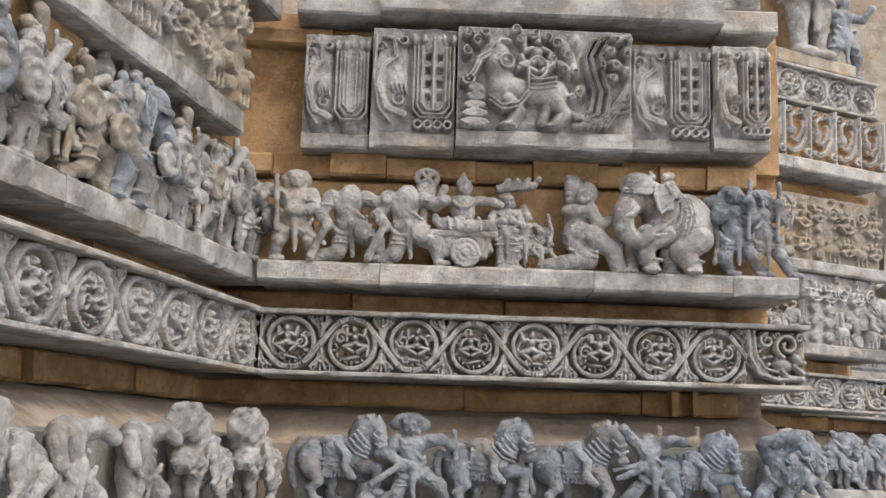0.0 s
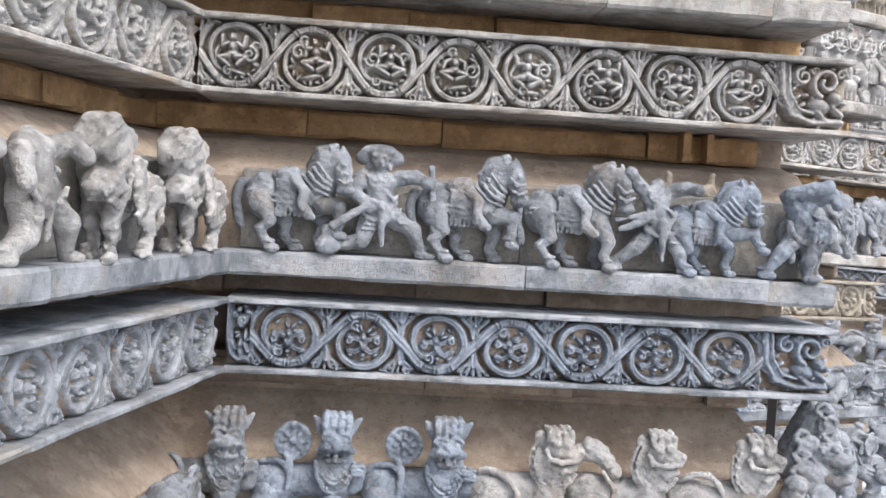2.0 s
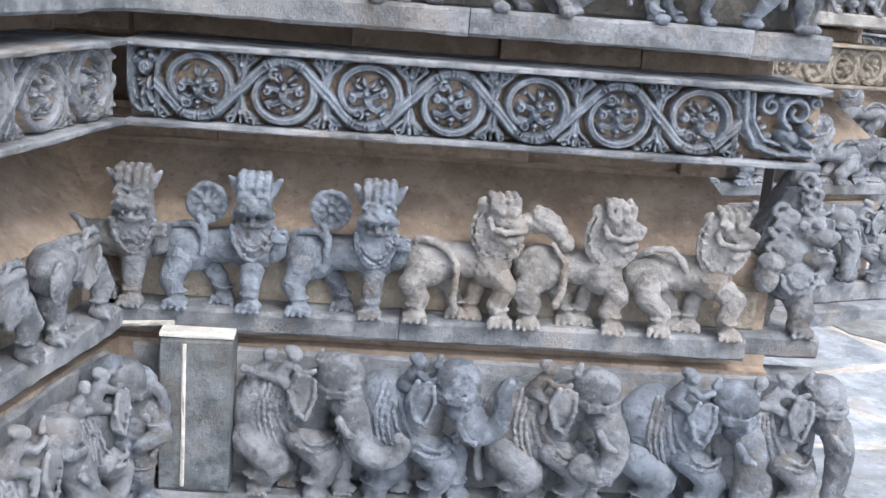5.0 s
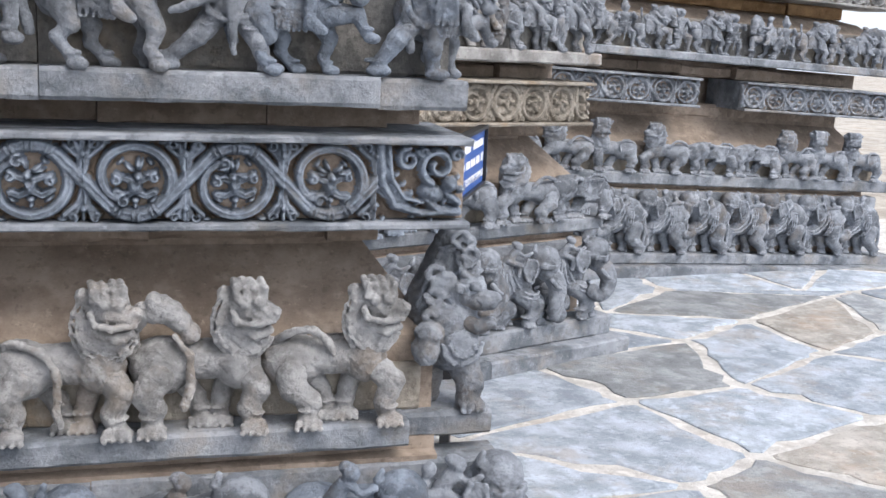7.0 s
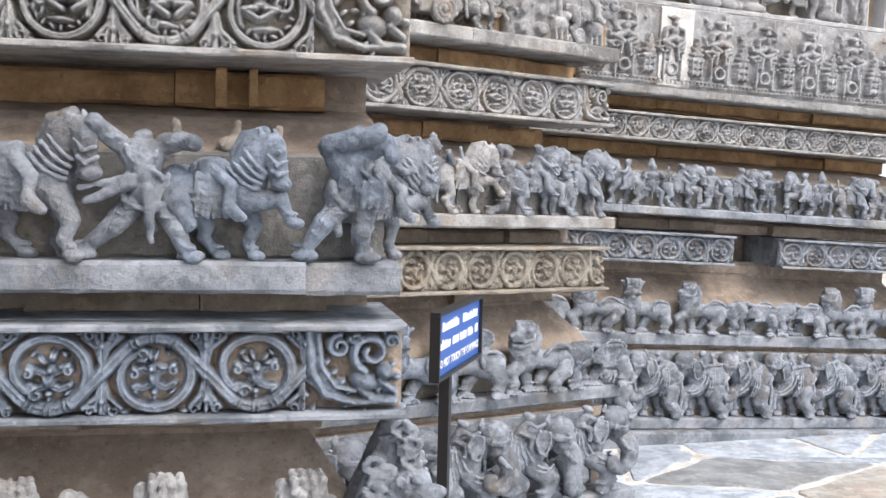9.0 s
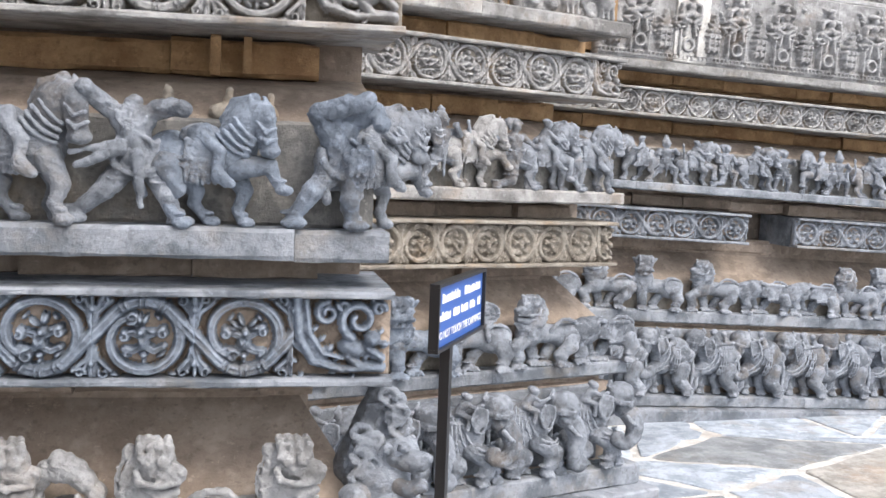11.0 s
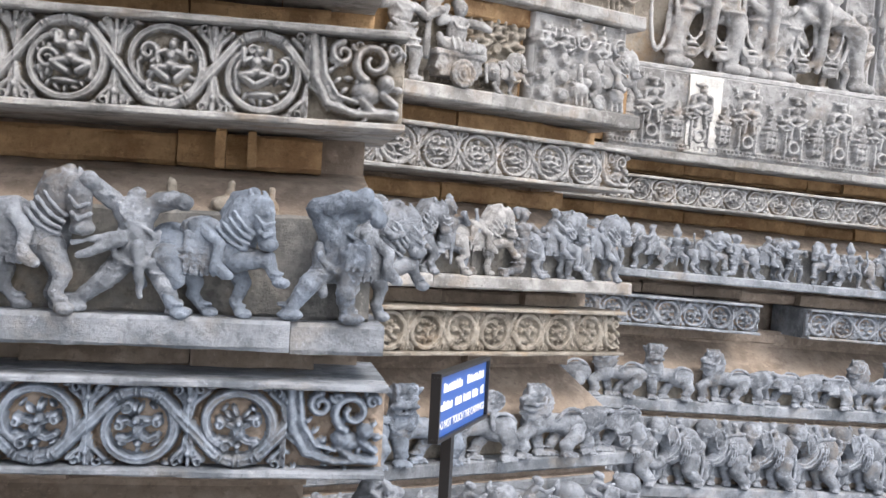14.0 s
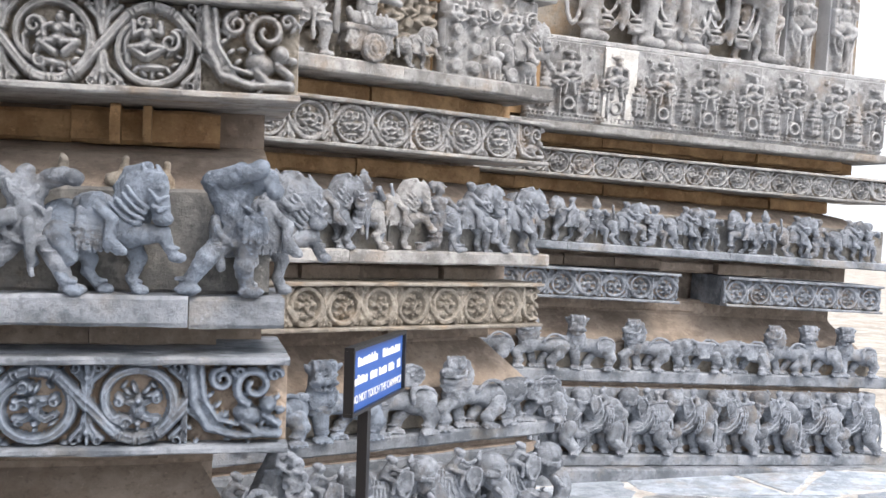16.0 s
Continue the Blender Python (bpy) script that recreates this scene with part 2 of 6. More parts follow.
course(A, "ledge", HL, [-0.4, 0.385, 1.037, 1.228], 1.27, 1.333, 0.0, 0.3, LEDGE, drops=[(0, 0), (0, 0), (0.02, -0.004)])
course(L, "ledge", HL, [-2.2, -0.9, -0.01], 1.27, 1.333, 0.0, 0.3, LEDGE)
course(B, "ledge", HL, [-1.0, -0.42, 0.62], 1.305, 1.36, 0.0, 0.3, PALE_BLOCK)
course(C, "ledge", HL, [-1.6, -0.9, 0.2, 1.4], 1.295, 1.345, 0.0, 0.3, LEDGE)
course(A, "ledge", EL, [-0.5, -0.12, 0.55, 0.99, 1.2], 2.015, 2.08, 0.0, 0.34, PALE_BLOCK, wear=0.006)
course(L, "ledge", EL, [-2.2, -1.1, -0.3, 0.1], 2.015, 2.085, 0.15, 0.4, PALE_BLOCK, wear=0.008)
course(B, "ledge", EL, [-1.0, -0.2, 0.6], 2.035, 2.095, 0.0, 0.36, PALE_BLOCK)
course(C, "ledge", "carved string course under the shrine frieze", [-1.6, -0.4, 0.4, 1.36], 1.99, 2.04, 0.02, 0.36, PALE_BLOCK)

# pierced course at the top
course(A, "panel_base", "pale chipped stone base under a pierced panel", [-0.39, -0.172], 2.45, 2.5, 0.02, 0.3, PALE_BLOCK, wear=0.007)
course(A, "panel_base", "pale chipped stone base under a pierced panel", [-0.17, 0.1], 2.45, 2.505, -0.01, 0.3, PALE_BLOCK, wear=0.007)
course(A, "panel_base", "pale chipped stone base under the large yali panel", [0.102, 0.663], 2.455, 2.51, -0.05, 0.36, PALE_BLOCK, wear=0.007)
course(A, "panel_base", "pale chipped stone base under a pierced panel", [0.665, 0.93], 2.475, 2.52, 0.02, 0.3, PALE_BLOCK, wear=0.007)
course(A, "panel_base", "pale chipped stone base under a pierced panel", [0.932, 1.115], 2.48, 2.525, -0.01, 0.3, PALE_BLOCK, wear=0.007)
course(A, "cornice", "plain pale stone cornice over the panels", [-0.42, -0.15, 0.96, 1.15], 2.89, 2.97, -0.06, 0.4, PALE_BLOCK, wear=0.005, drops=[(0.05, 0.0), (0, 0), (0.05, -0.01)])
course(L, "panel_base", "pale chipped stone base under a pierced panel", [-2.2, -1.3, -0.62, -0.12], 2.45, 2.53, 0.16, 0.4, PALE_BLOCK, wear=0.007)
course(L, "cornice", "plain pale stone cornice over the panels", [-2.2, -0.8, 0.05], 2.89, 2.97, 0.12, 0.5, PALE_BLOCK)

# ground
gv, gf = [], []
N = 40
for i in range(N + 1):
    for j in range(N + 1):
        x, y = (i / N - 0.5) * 120, (j / N - 0.5) * 120
        gv.append((x, y, -0.025 if abs(x) < 20 and abs(y) < 20 else -0.4))
for i in range(N):
    for j in range(N):
        a = i * (N + 1) + j
        gf.append((a, a + N + 1, a + N + 2, a + 1))
tagged(new("ground", mesh_from("ground", gv, gf, EARTH)), "dusty pale ground round the temple", "ground", kind="structure")
# the body of the temple behind the faces
for nm, box_, hh in (("wall_core", (-0.75, 3.8, 1.1, 9.5), 3.4), ("wall_core", (-4.5, -2.0, -1.3, 9.5), 3.4), ("wall_core", (0.5, 6.2, 2.2, 9.5), 5.0), ("wall_core", (1.2, 7.75, 4.75, 12.0), 6.0)):
    x0, y0, x1, y1 = box_
    vs = [(x, y, z) for z in (0, hh) for x, y in ((x0, y0), (x1, y0), (x1, y1), (x0, y1))]
    fs = [(0, 1, 5, 4), (1, 2, 6, 5), (2, 3, 7, 6), (3, 0, 4, 7), (4, 5, 6, 7), (3, 2, 1, 0)]
    tagged(new(nm, mesh_from(nm, vs, fs, BROWN)), "plain brown stone core of the temple", "wall", kind="structure")


# ---- carving tools ----
def cap(a, b, r0, r1=None):
    return ("c", a, b, r0, r0 if r1 is None else r1)


def ell(c, r, turn=0.0):
    return ("e", c, r, turn)


def box(c, half, rnd=0.006, turn=0.0):
    return ("b", c, half, rnd, turn)


def disc(c, radius, half):
    return ("d", c, radius, half)


def chain(points, r0, r1=None):
    r1 = r0 if r1 is None else r1
    n = len(points) - 1
    return [cap(points[i], points[i + 1], r0 + (r1 - r0) * i / n, r0 + (r1 - r0) * (i + 1) / n) for i in range(n)]


def bow(points, r0, r1=None, steps=4):
    """A rod that bends smoothly through its points."""
    q = [points[0], *points, points[-1]]
    out = []
    for i in range(1, len(q) - 2):
        for k in range(steps):
            t = k / steps
            out.append(tuple(0.5 * (2 * b + (c - a) * t + (2 * a - 5 * b + 4 * c - d) * t * t + (3 * b - a - 3 * c + d) * t ** 3) for a, b, c, d in zip(q[i - 1], q[i], q[i + 1], q[i + 2])))
    return chain(out + [points[-1]], r0, r1)


def drape(points, solids, r, steps=6):
    """A cord laid over rounded bodies: points (x, z) along it, solids (centre, radii) beneath."""
    flat = bow([(x, 0.0, z) for x, z in points], r, None, steps)
    out = []
    for x, _, z in [q[1] for q in flat] + [flat[-1][2]]:
        y = -0.02
        for c, q in solids:
            d = 1 - ((x - c[0]) / q[0]) ** 2 - ((z - c[2]) / q[2]) ** 2
            if d > 0:
                y = min(y, c[1] - q[1] * math.sqrt(d))
        out.append((x, y - 0.15 * r, z))
    return out


def arc(c, rx, rz, a0, a1, r0, r1=None, y1=None, steps=8):
    """A bent rod in a plane that faces the viewer, round c, from angle a0 to a1 (degrees, anticlockwise from +x)."""
    pts = []
    for i in range(steps + 1):
        t = i / steps
        a = radians(a0 + (a1 - a0) * t)
        pts.append((c[0] + rx * math.cos(a), c[1] + ((y1 - c[1]) * t if y1 is not None else 0), c[2] + rz * math.sin(a)))
    return chain(pts, r0, r1)


def carve(name, prims, mat, h=0.005, k=0.01, wear=0.0025, seed=0):
    """One carved stone mesh: the soft union of its rods, ellipsoids, blocks and discs, worn by noise."""
    lo, hi = np.full(3, 9.0), np.full(3, -9.0)
    for p in prims:
        if p[0] == "c":
            r = max(p[3], p[4])
            for q in (p[1], p[2]):
                lo, hi = np.minimum(lo, np.array(q) - r), np.maximum(hi, np.array(q) + r)
        elif p[0] == "e":
            r = max(p[2]) if p[3] else np.array(p[2])
            lo, hi = np.minimum(lo, np.array(p[1]) - r), np.maximum(hi, np.array(p[1]) + r)
        elif p[0] == "b":
            r = np.array(p[2]) + p[3] if not p[4] else max(p[2]) + p[3]
            lo, hi = np.minimum(lo, np.array(p[1]) - r), np.maximum(hi, np.array(p[1]) + r)
        else:
            r = np.array((p[2], p[3], p[2])) + 0.004
            lo, hi = np.minimum(lo, np.array(p[1]) - r), np.maximum(hi, np.array(p[1]) + r)
    lo, hi = lo - 3 * h, hi + 3 * h
    n = np.ceil((hi - lo) / h).astype(int) + 1
    ax = [lo[i] + h * np.arange(n[i]) for i in range(3)]
    V = np.full(n, 0.05, np.float32)
    for p in prims:
        if p[0] == "c":
            r = max(p[3], p[4])
            a, b = np.minimum(p[1], p[2]) - r, np.maximum(p[1], p[2]) + r
        elif p[0] == "e":
            r = np.array([max(p[2])] * 3) if p[3] else np.array(p[2])
            a, b = np.array(p[1]) - r, np.array(p[1]) + r
        elif p[0] == "b":
            r = np.array([max(p[2]) + p[3]] * 3) if p[4] else np.array(p[2]) + p[3]
            a, b = np.array(p[1]) - r, np.array(p[1]) + r
        else:
            r = np.array((p[2], p[3], p[2]))
            a, b = np.array(p[1]) - r, np.array(p[1]) + r
        m = k + 2 * h
        i0 = np.clip(((a - m - lo) / h).astype(int), 0, n - 1)
        i1 = np.clip(((b + m - lo) / h).astype(int) + 2, 1, n)
        X, Y, Z = np.meshgrid(*(ax[i][i0[i] : i1[i]] for i in range(3)), indexing="ij", sparse=True)
        if p[0] == "c":
            A0, B0 = np.array(p[1], float), np.array(p[2], float)
            d = B0 - A0
            t = np.clip(((X - A0[0]) * d[0] + (Y - A0[1]) * d[1] + (Z - A0[2]) * d[2]) / max(d @ d, 1e-9), 0, 1)
            D = np.sqrt((X - A0[0] - t * d[0]) ** 2 + (Y - A0[1] - t * d[1]) ** 2 + (Z - A0[2] - t * d[2]) ** 2) - (p[3] + (p[4] - p[3]) * t)
        else:
            x, y, z = X - p[1][0], Y - p[1][1], Z - p[1][2]
            turn = p[3] if p[0] == "e" else p[4] if p[0] == "b" else 0
            if turn:
                c, s = math.cos(radians(turn)), math.sin(radians(turn))
                x, z = c * x + s * z, c * z - s * x
            if p[0] == "e":
                r = p[2]
                k0 = np.sqrt((x / r[0]) ** 2 + (y / r[1]) ** 2 + (z / r[2]) ** 2)
                k1 = np.sqrt((x / r[0] ** 2) ** 2 + (y / r[1] ** 2) ** 2 + (z / r[2] ** 2) ** 2) + 1e-6
                D = k0 * (k0 - 1) / k1
            elif p[0] == "b":
                qx, qy, qz = np.abs(x) - p[2][0], np.abs(y) - p[2][1], np.abs(z) - p[2][2]
                D = np.sqrt(np.maximum(qx, 0) ** 2 + np.maximum(qy, 0) ** 2 + np.maximum(qz, 0) ** 2) + np.minimum(np.maximum(qx, np.maximum(qy, qz)), 0) - p[3]
            else:
                D = np.maximum(np.sqrt(x * x + z * z) - p[2], np.abs(y) - p[3])
        S = V[i0[0] : i1[0], i0[1] : i1[1], i0[2] : i1[2]]
        g = np.clip(0.5 + 0.5 * (D - S) / k, 0, 1)
        S[...] = D * (1 - g) + S * g - k * g * (1 - g)
    rng = np.random.RandomState(seed)
    X, Y, Z = np.meshgrid(*ax, indexing="ij", sparse=True)
    for f, amp in ((45, 0.5), (95, 0.7), (190, 0.7), (330, 0.45)):
        q = rng.rand(6) * 6.3
        V += (wear * amp * np.sin(f * X + 0.6 * f * Z + q[0]) * np.sin(f * Y - 0.4 * f * X + q[1]) * np.sin(f * Z + 0.5 * f * Y + q[2])).astype(np.float32)
    # dual surface
    ins = V < 0
    cell = np.zeros(np.array(V.shape) - 1, int)
    for i in (0, 1):
        for j in (0, 1):
            for l in (0, 1):
                cell += ins[i : i + cell.shape[0], j : j + cell.shape[1], l : l + cell.shape[2]]
    act = (cell > 0) & (cell < 8)
    idx = np.full(cell.shape, -1)
    idx[act] = np.arange(act.sum())
    I, J, K = np.nonzero(act)
    acc, cnt = np.zeros((len(I), 3)), np.zeros(len(I))
    corner = [(0, 0, 0), (1, 0, 0), (0, 1, 0), (1, 1, 0), (0, 0, 1), (1, 0, 1), (0, 1, 1), (1, 1, 1)]
    for a in range(8):
        for b in range(a + 1, 8):
            ca, cb = corner[a], corner[b]
            if sum(abs(u - v) for u, v in zip(ca, cb)) != 1:
                continue
            va = V[I + ca[0], J + ca[1], K + ca[2]]
            vb = V[I + cb[0], J + cb[1], K + cb[2]]
            cross = (va < 0) != (vb < 0)
            t = np.where(cross, va / np.where(cross, va - vb, 1), 0)
            for axis in range(3):
                acc[:, axis] += cross * (ca[axis] + t * (cb[axis] - ca[axis]))
            cnt += cross
    P = lo + h * (np.c_[I, J, K] + acc / cnt[:, None])
    quads = []
    for axis in range(3):
        u, v = (axis + 1) % 3, (axis + 2) % 3
        s0, s1 = [slice(None)] * 3, [slice(None)] * 3
        s0[axis], s1[axis] = slice(0, -1), slice(1, None)
        ch = ins[tuple(s0)] != ins[tuple(s1)]
        E = np.array(np.nonzero(ch)).T
        E = E[(E[:, u] > 0) & (E[:, v] > 0) & (E[:, u] < cell.shape[u]) & (E[:, v] < cell.shape[v])]
        if not len(E):
            continue
        o = []
        for du, dv in ((1, 1), (0, 1), (0, 0), (1, 0)):
            e = E.copy()
            e[:, u] -= du
            e[:, v] -= dv
            o.append(idx[e[:, 0], e[:, 1], e[:, 2]])
        q = np.array(o).T
        flip = ~ins[tuple(E.T)]
        q[flip] = q[flip][:, ::-1]
        quads.append(q)
    return mesh_from(name, P.tolist(), np.concatenate(quads).tolist(), mat, True)


class Relief:
    """A carved panel, width by height: heights over its ground, drawn with strokes and bosses."""

    def __init__(self, width, height, step=0.0028):
        self.w, self.h = width, height
        self.nx, self.nz = int(width / step) + 1, int(height / step) + 1
        self.X, self.Z = np.meshgrid(np.linspace(0, width, self.nx), np.linspace(0, height, self.nz), indexing="ij")
        self.H = np.zeros_like(self.X)

    def _put(self, d, width, tall, flat=False):
        s = np.clip(1 - (d / width) ** 2, 0, 1)
        self.H = np.maximum(self.H, tall * (np.minimum(1, 2.2 * s) if flat else np.sqrt(s)))

    def stroke(self, pts, width, tall, taper=1.0, rib=0.0):
        n = len(pts) - 1
        near = np.full(self.X.shape, 9.0)
        for i, (a, b) in enumerate(zip(pts, pts[1:])):
            d = np.subtract(b, a)
            t = np.clip(((self.X - a[0]) * d[0] + (self.Z - a[1]) * d[1]) / max(float(d @ d), 1e-12), 0, 1)
            w = width * (1 + (taper - 1) * (i + t) / n)
            near = np.minimum(near, np.hypot(self.X - a[0] - t * d[0], self.Z - a[1] - t * d[1]) / w)
        self._put(near, 1.0, tall * (1 - rib * np.exp(-((near / 0.28) ** 2))))
        return self

    def boss(self, cx, cz, rx, rz, tall, turn=0.0, flat=False):
        c, s = math.cos(radians(turn)), math.sin(radians(turn))
        x, z = self.X - cx, self.Z - cz
        self._put(np.hypot((c * x + s * z) / rx, (c * z - s * x) / rz), 1.0, tall, flat)
        return self

    def ring(self, cx, cz, r, width, tall, squash=1.0):
        self._put(np.abs(np.hypot(self.X - cx, (self.Z - cz) / squash) - r), width, tall)
        return self

    def curl(self, cx, cz, r, width, tall, start=0.0, turns=1.3, hand=1, shrink=0.75):
        n = int(18 * turns)
        pts = []
        for i in range(n + 1):
            t = i / n
            a, q = radians(start) + hand * t * turns * 2 * math.pi, r * (1 - shrink * t)
            pts.append((cx + q * math.cos(a), cz + q * math.sin(a)))
        return self.stroke(pts, width, tall, 0.6)

    def slot(self, x0, z0, x1, z1, depth):
        m = (self.X > x0) & (self.X < x1) & (self.Z > z0) & (self.Z < z1)
        self.H[m] = -depth
        return self

    def figure(self, cx, cz, size, tall, rng):
        """A small seated or dancing shape, stout, with a bun of hair and bent limbs."""
        s = size
        lean = (rng.rand() - 0.5) * 0.1 * s
        self.boss(cx, cz + 0.2 * s, 0.19 * s, 0.2 * s, tall).boss(cx, cz - 0.02 * s, 0.24 * s, 0.14 * s, tall)
        self.boss(cx + lean, cz + 0.47 * s, 0.125 * s, 0.13 * s, tall).boss(cx + 1.6 * lean, cz + 0.57 * s, 0.12 * s, 0.07 * s, 0.85 * tall)
        for sd in (-1, 1):
            up = rng.rand() > 0.45
            self.stroke([(cx + sd * 0.14 * s, cz + 0.3 * s), (cx + sd * 0.33 * s, cz + (0.2 + 0.1 * rng.rand()) * s), (cx + sd * (0.3 + 0.12 * rng.rand()) * s, cz + (0.5 if up else 0.02) * s)], 0.1 * s, 0.9 * tall)
            knee = (cx + sd * (0.4 + 0.05 * rng.rand()) * s, cz - (0.06 + 0.12 * rng.rand()) * s)
            self.stroke([(cx + sd * 0.1 * s, cz - 0.08 * s), knee, (cx + sd * (0.02 + 0.15 * rng.rand()) * s, cz - 0.33 * s)], 0.13 * s, 0.97 * tall, 0.75)
        return self

    def flower(self, cx, cz, size, tall, petals=8):
        self.boss(cx, cz, 0.16 * size, 0.16 * size, tall)
        for i in range(petals):
            a = 360 * i / petals
            self.boss(cx + 0.34 * size * math.cos(radians(a)), cz + 0.34 * size * math.sin(radians(a)), 0.2 * size, 0.1 * size, 0.8 * tall, a)
        return self

    def mesh(self, name, mat, back=0.02, seed=0, wear=0.0016, dusty=None):
        rng = np.random.RandomState(seed)
        q = rng.rand(6) * 6.3
        w = sum(a * np.sin(f * self.X + q[i]) * np.sin(f * 1.1 * self.Z + q[i + 3]) for i, (f, a) in enumerate(((60, 0.5), (130, 0.6), (290, 0.4))))
        H = self.H + wear * w
        nx, nz = self.nx, self.nz
        verts = np.c_[self.X.ravel(), -H.ravel(), self.Z.ravel()].tolist()
        id_ = np.arange(nx * nz).reshape(nx, nz)
        faces = np.stack([id_[:-1, :-1], id_[1:, :-1], id_[1:, 1:], id_[:-1, 1:]], -1).reshape(-1, 4).tolist()
        rim = [*id_[:, 0], *id_[-1, 1:], *id_[-2::-1, -1], *id_[0, -2:0:-1]]
        base = len(verts)
        verts += [(verts[r][0], back, verts[r][2]) for r in rim]
        m = len(rim)
        faces += [(base + i, base + (i + 1) % m, rim[(i + 1) % m], rim[i]) for i in range(m)]
        faces.append(tuple(base + i for i in reversed(range(m))))
        me = mesh_from(name, verts, faces, mat, True)
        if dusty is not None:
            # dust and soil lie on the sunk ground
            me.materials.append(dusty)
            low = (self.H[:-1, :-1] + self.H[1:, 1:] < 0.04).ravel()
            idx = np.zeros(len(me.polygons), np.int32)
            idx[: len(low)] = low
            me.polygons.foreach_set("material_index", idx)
        return me


# ---- scroll courses ----
def scroll_tile(w, h, seed, mat, step=0.0028, up=False, floral=True):
    """One turn of the vine: a thick ribbed stem rolls round a roundel and passes on to the next; leaves fill the corners."""
    rng = np.random.RandomState(seed)
    R = Relief(w, h, step)
    cx, cz = w / 2, h / 2
    sg = 1 if up else -1
    k = h / 0.165
    sw = (0.0165 if floral else 0.0125) * k
    r, T = 0.5 * h - 0.75 * sw, 0.036
    al = math.acos(min(0.985, 2 * r / w))
    turn = [(cx + r * math.cos(a), cz + sg * r * math.sin(a)) for a in np.linspace(math.pi - al, al, 19)]
    R.stroke([(-0.01, cz - sg * 0.012), *turn, (w + 0.01, cz - sg * 0.012)], sw, T, 1.0, 0.14)
    shoot = []
    for i in range(25):
        a, q = al - radians(12 * i), r - 0.4 * r * max(0.0, (i - 15) / 9) ** 1.6
        shoot.append((cx + q * math.cos(a), cz + sg * q * math.sin(a)))
    R.stroke(shoot, 0.92 * sw, T * 0.97, 0.6, 0.14)
    R.curl(shoot[-1][0] - 0.004, shoot[-1][1], 0.013 * k, 0.006, T, rng.rand() * 360, 1.1)
    # knuckles with a double ring on the stem
    for i in (3, 9, 15):
        a = math.degrees(math.atan2(turn[i][1] - cz, turn[i][0] - cx))
        for d in (-4, 4):
            c = radians(a + d)
            R.boss(cx + r * math.cos(c), cz + r * math.sin(c), 1.15 * sw, 0.0042, T + 0.005, a + d)
    # leaf sprays in the corners between the rolls
    for xe in (0, w):
        for sd in (-1, 1):
            for q in (-2, -1, 0, 1, 2):
                R.stroke([(xe + 0.002 * q, cz + sd * 0.1 * h), (xe + 0.005 * q * k, cz + sd * 0.28 * h), (xe + (0.016 * q + 0.003 * rng.randn()) * k, cz + sd * (0.47 - 0.025 * abs(q)) * h)], 0.0052 * k, 0.026 + 0.004 * rng.rand(), 1.5, 0.1)
            R.boss(xe, cz + sd * 0.33 * h, 0.01 * k, 0.012 * k, 0.033)
            R.curl(xe + (0.022 if xe == 0 else -0.022) * k, cz + sd * 0.45 * h, 0.0105 * k, 0.0055, 0.028, rng.rand() * 360, 1.0)
    for sd in (-1, 1):
        R.boss(cx + sd * 0.3 * w, cz - sg * 0.47 * h, 0.016, 0.007, 0.024, sd * 10)
    R.boss(cx, cz, r, r, 0.012, 0, True)
    q = 1.06 * (r - 0.8 * sw)
    if floral:
        # a sprouting pot or bud with leaf arms, no two alike
        lean = 0.1 * rng.randn() * q
        R.boss(cx, cz - 0.22 * q, (0.2 + 0.08 * rng.rand()) * q, 0.27 * q, 0.038).boss(cx + lean, cz + 0.16 * q, 0.15 * q, 0.17 * q, 0.042)
        for i in range(3 + rng.randint(3)):
            a = 90 + 44 * (i - 1.8) + 10 * rng.randn()
            c, sn = math.cos(radians(a)), math.sin(radians(a))
            R.boss(cx + lean + 0.36 * q * c, cz + 0.22 * q + 0.34 * q * sn, 0.26 * q, 0.085 * q, 0.033 + 0.005 * rng.rand(), a)
        for sd in (-1, 1):
            z1 = (0.0 + 0.3 * rng.rand()) * q
            R.stroke([(cx + sd * 0.1 * q, cz), (cx + sd * 0.34 * q, cz + 0.1 * q), (cx + sd * 0.6 * q, cz + z1)], 0.0095 * k, 0.034, 0.8, 0.2)
            R.curl(cx + sd * 0.62 * q, cz + z1 - 0.1 * q, 0.15 * q, 0.0085 * k, 0.035, 90, 1.0, sd).boss(cx + sd * 0.62 * q, cz + z1 - 0.1 * q, 0.1 * q, 0.1 * q, 0.028)
            R.stroke([(cx + sd * 0.08 * q, cz - 0.36 * q), (cx + sd * 0.34 * q, cz - 0.5 * q), (cx + sd * 0.62 * q, cz - (0.3 + 0.3 * rng.rand()) * q)], 0.01 * k, 0.032, 0.8, 0.2)
            R.boss(cx + sd * 0.55 * q, cz - 0.62 * q, 0.2 * q, 0.1 * q, 0.029, sd * 35).boss(cx + sd * (0.42 + 0.1 * rng.rand()) * q, cz + 0.62 * q, 0.18 * q, 0.085 * q, 0.029, -sd * 50)
            R.boss(cx + sd * 0.1 * q, cz - 0.12 * q, 0.05 * q, 0.2 * q, 0.043, -sd * 15)
        R.boss(cx, cz - 0.62 * q, 0.16 * q, 0.12 * q, 0.035).boss(cx, cz - 0.82 * q, 0.09 * q, 0.12 * q, 0.03)
    else:
        side = 1 if rng.rand() > 0.5 else -1
        R.figure(cx + 0.16 * side * q, cz + 0.04 * q, (1.12 + 0.15 * rng.rand()) * q, 0.042, rng)
        R.boss(cx, cz - 0.62 * q, 0.5 * q, 0.12 * q, 0.034, 14 * rng.randn())
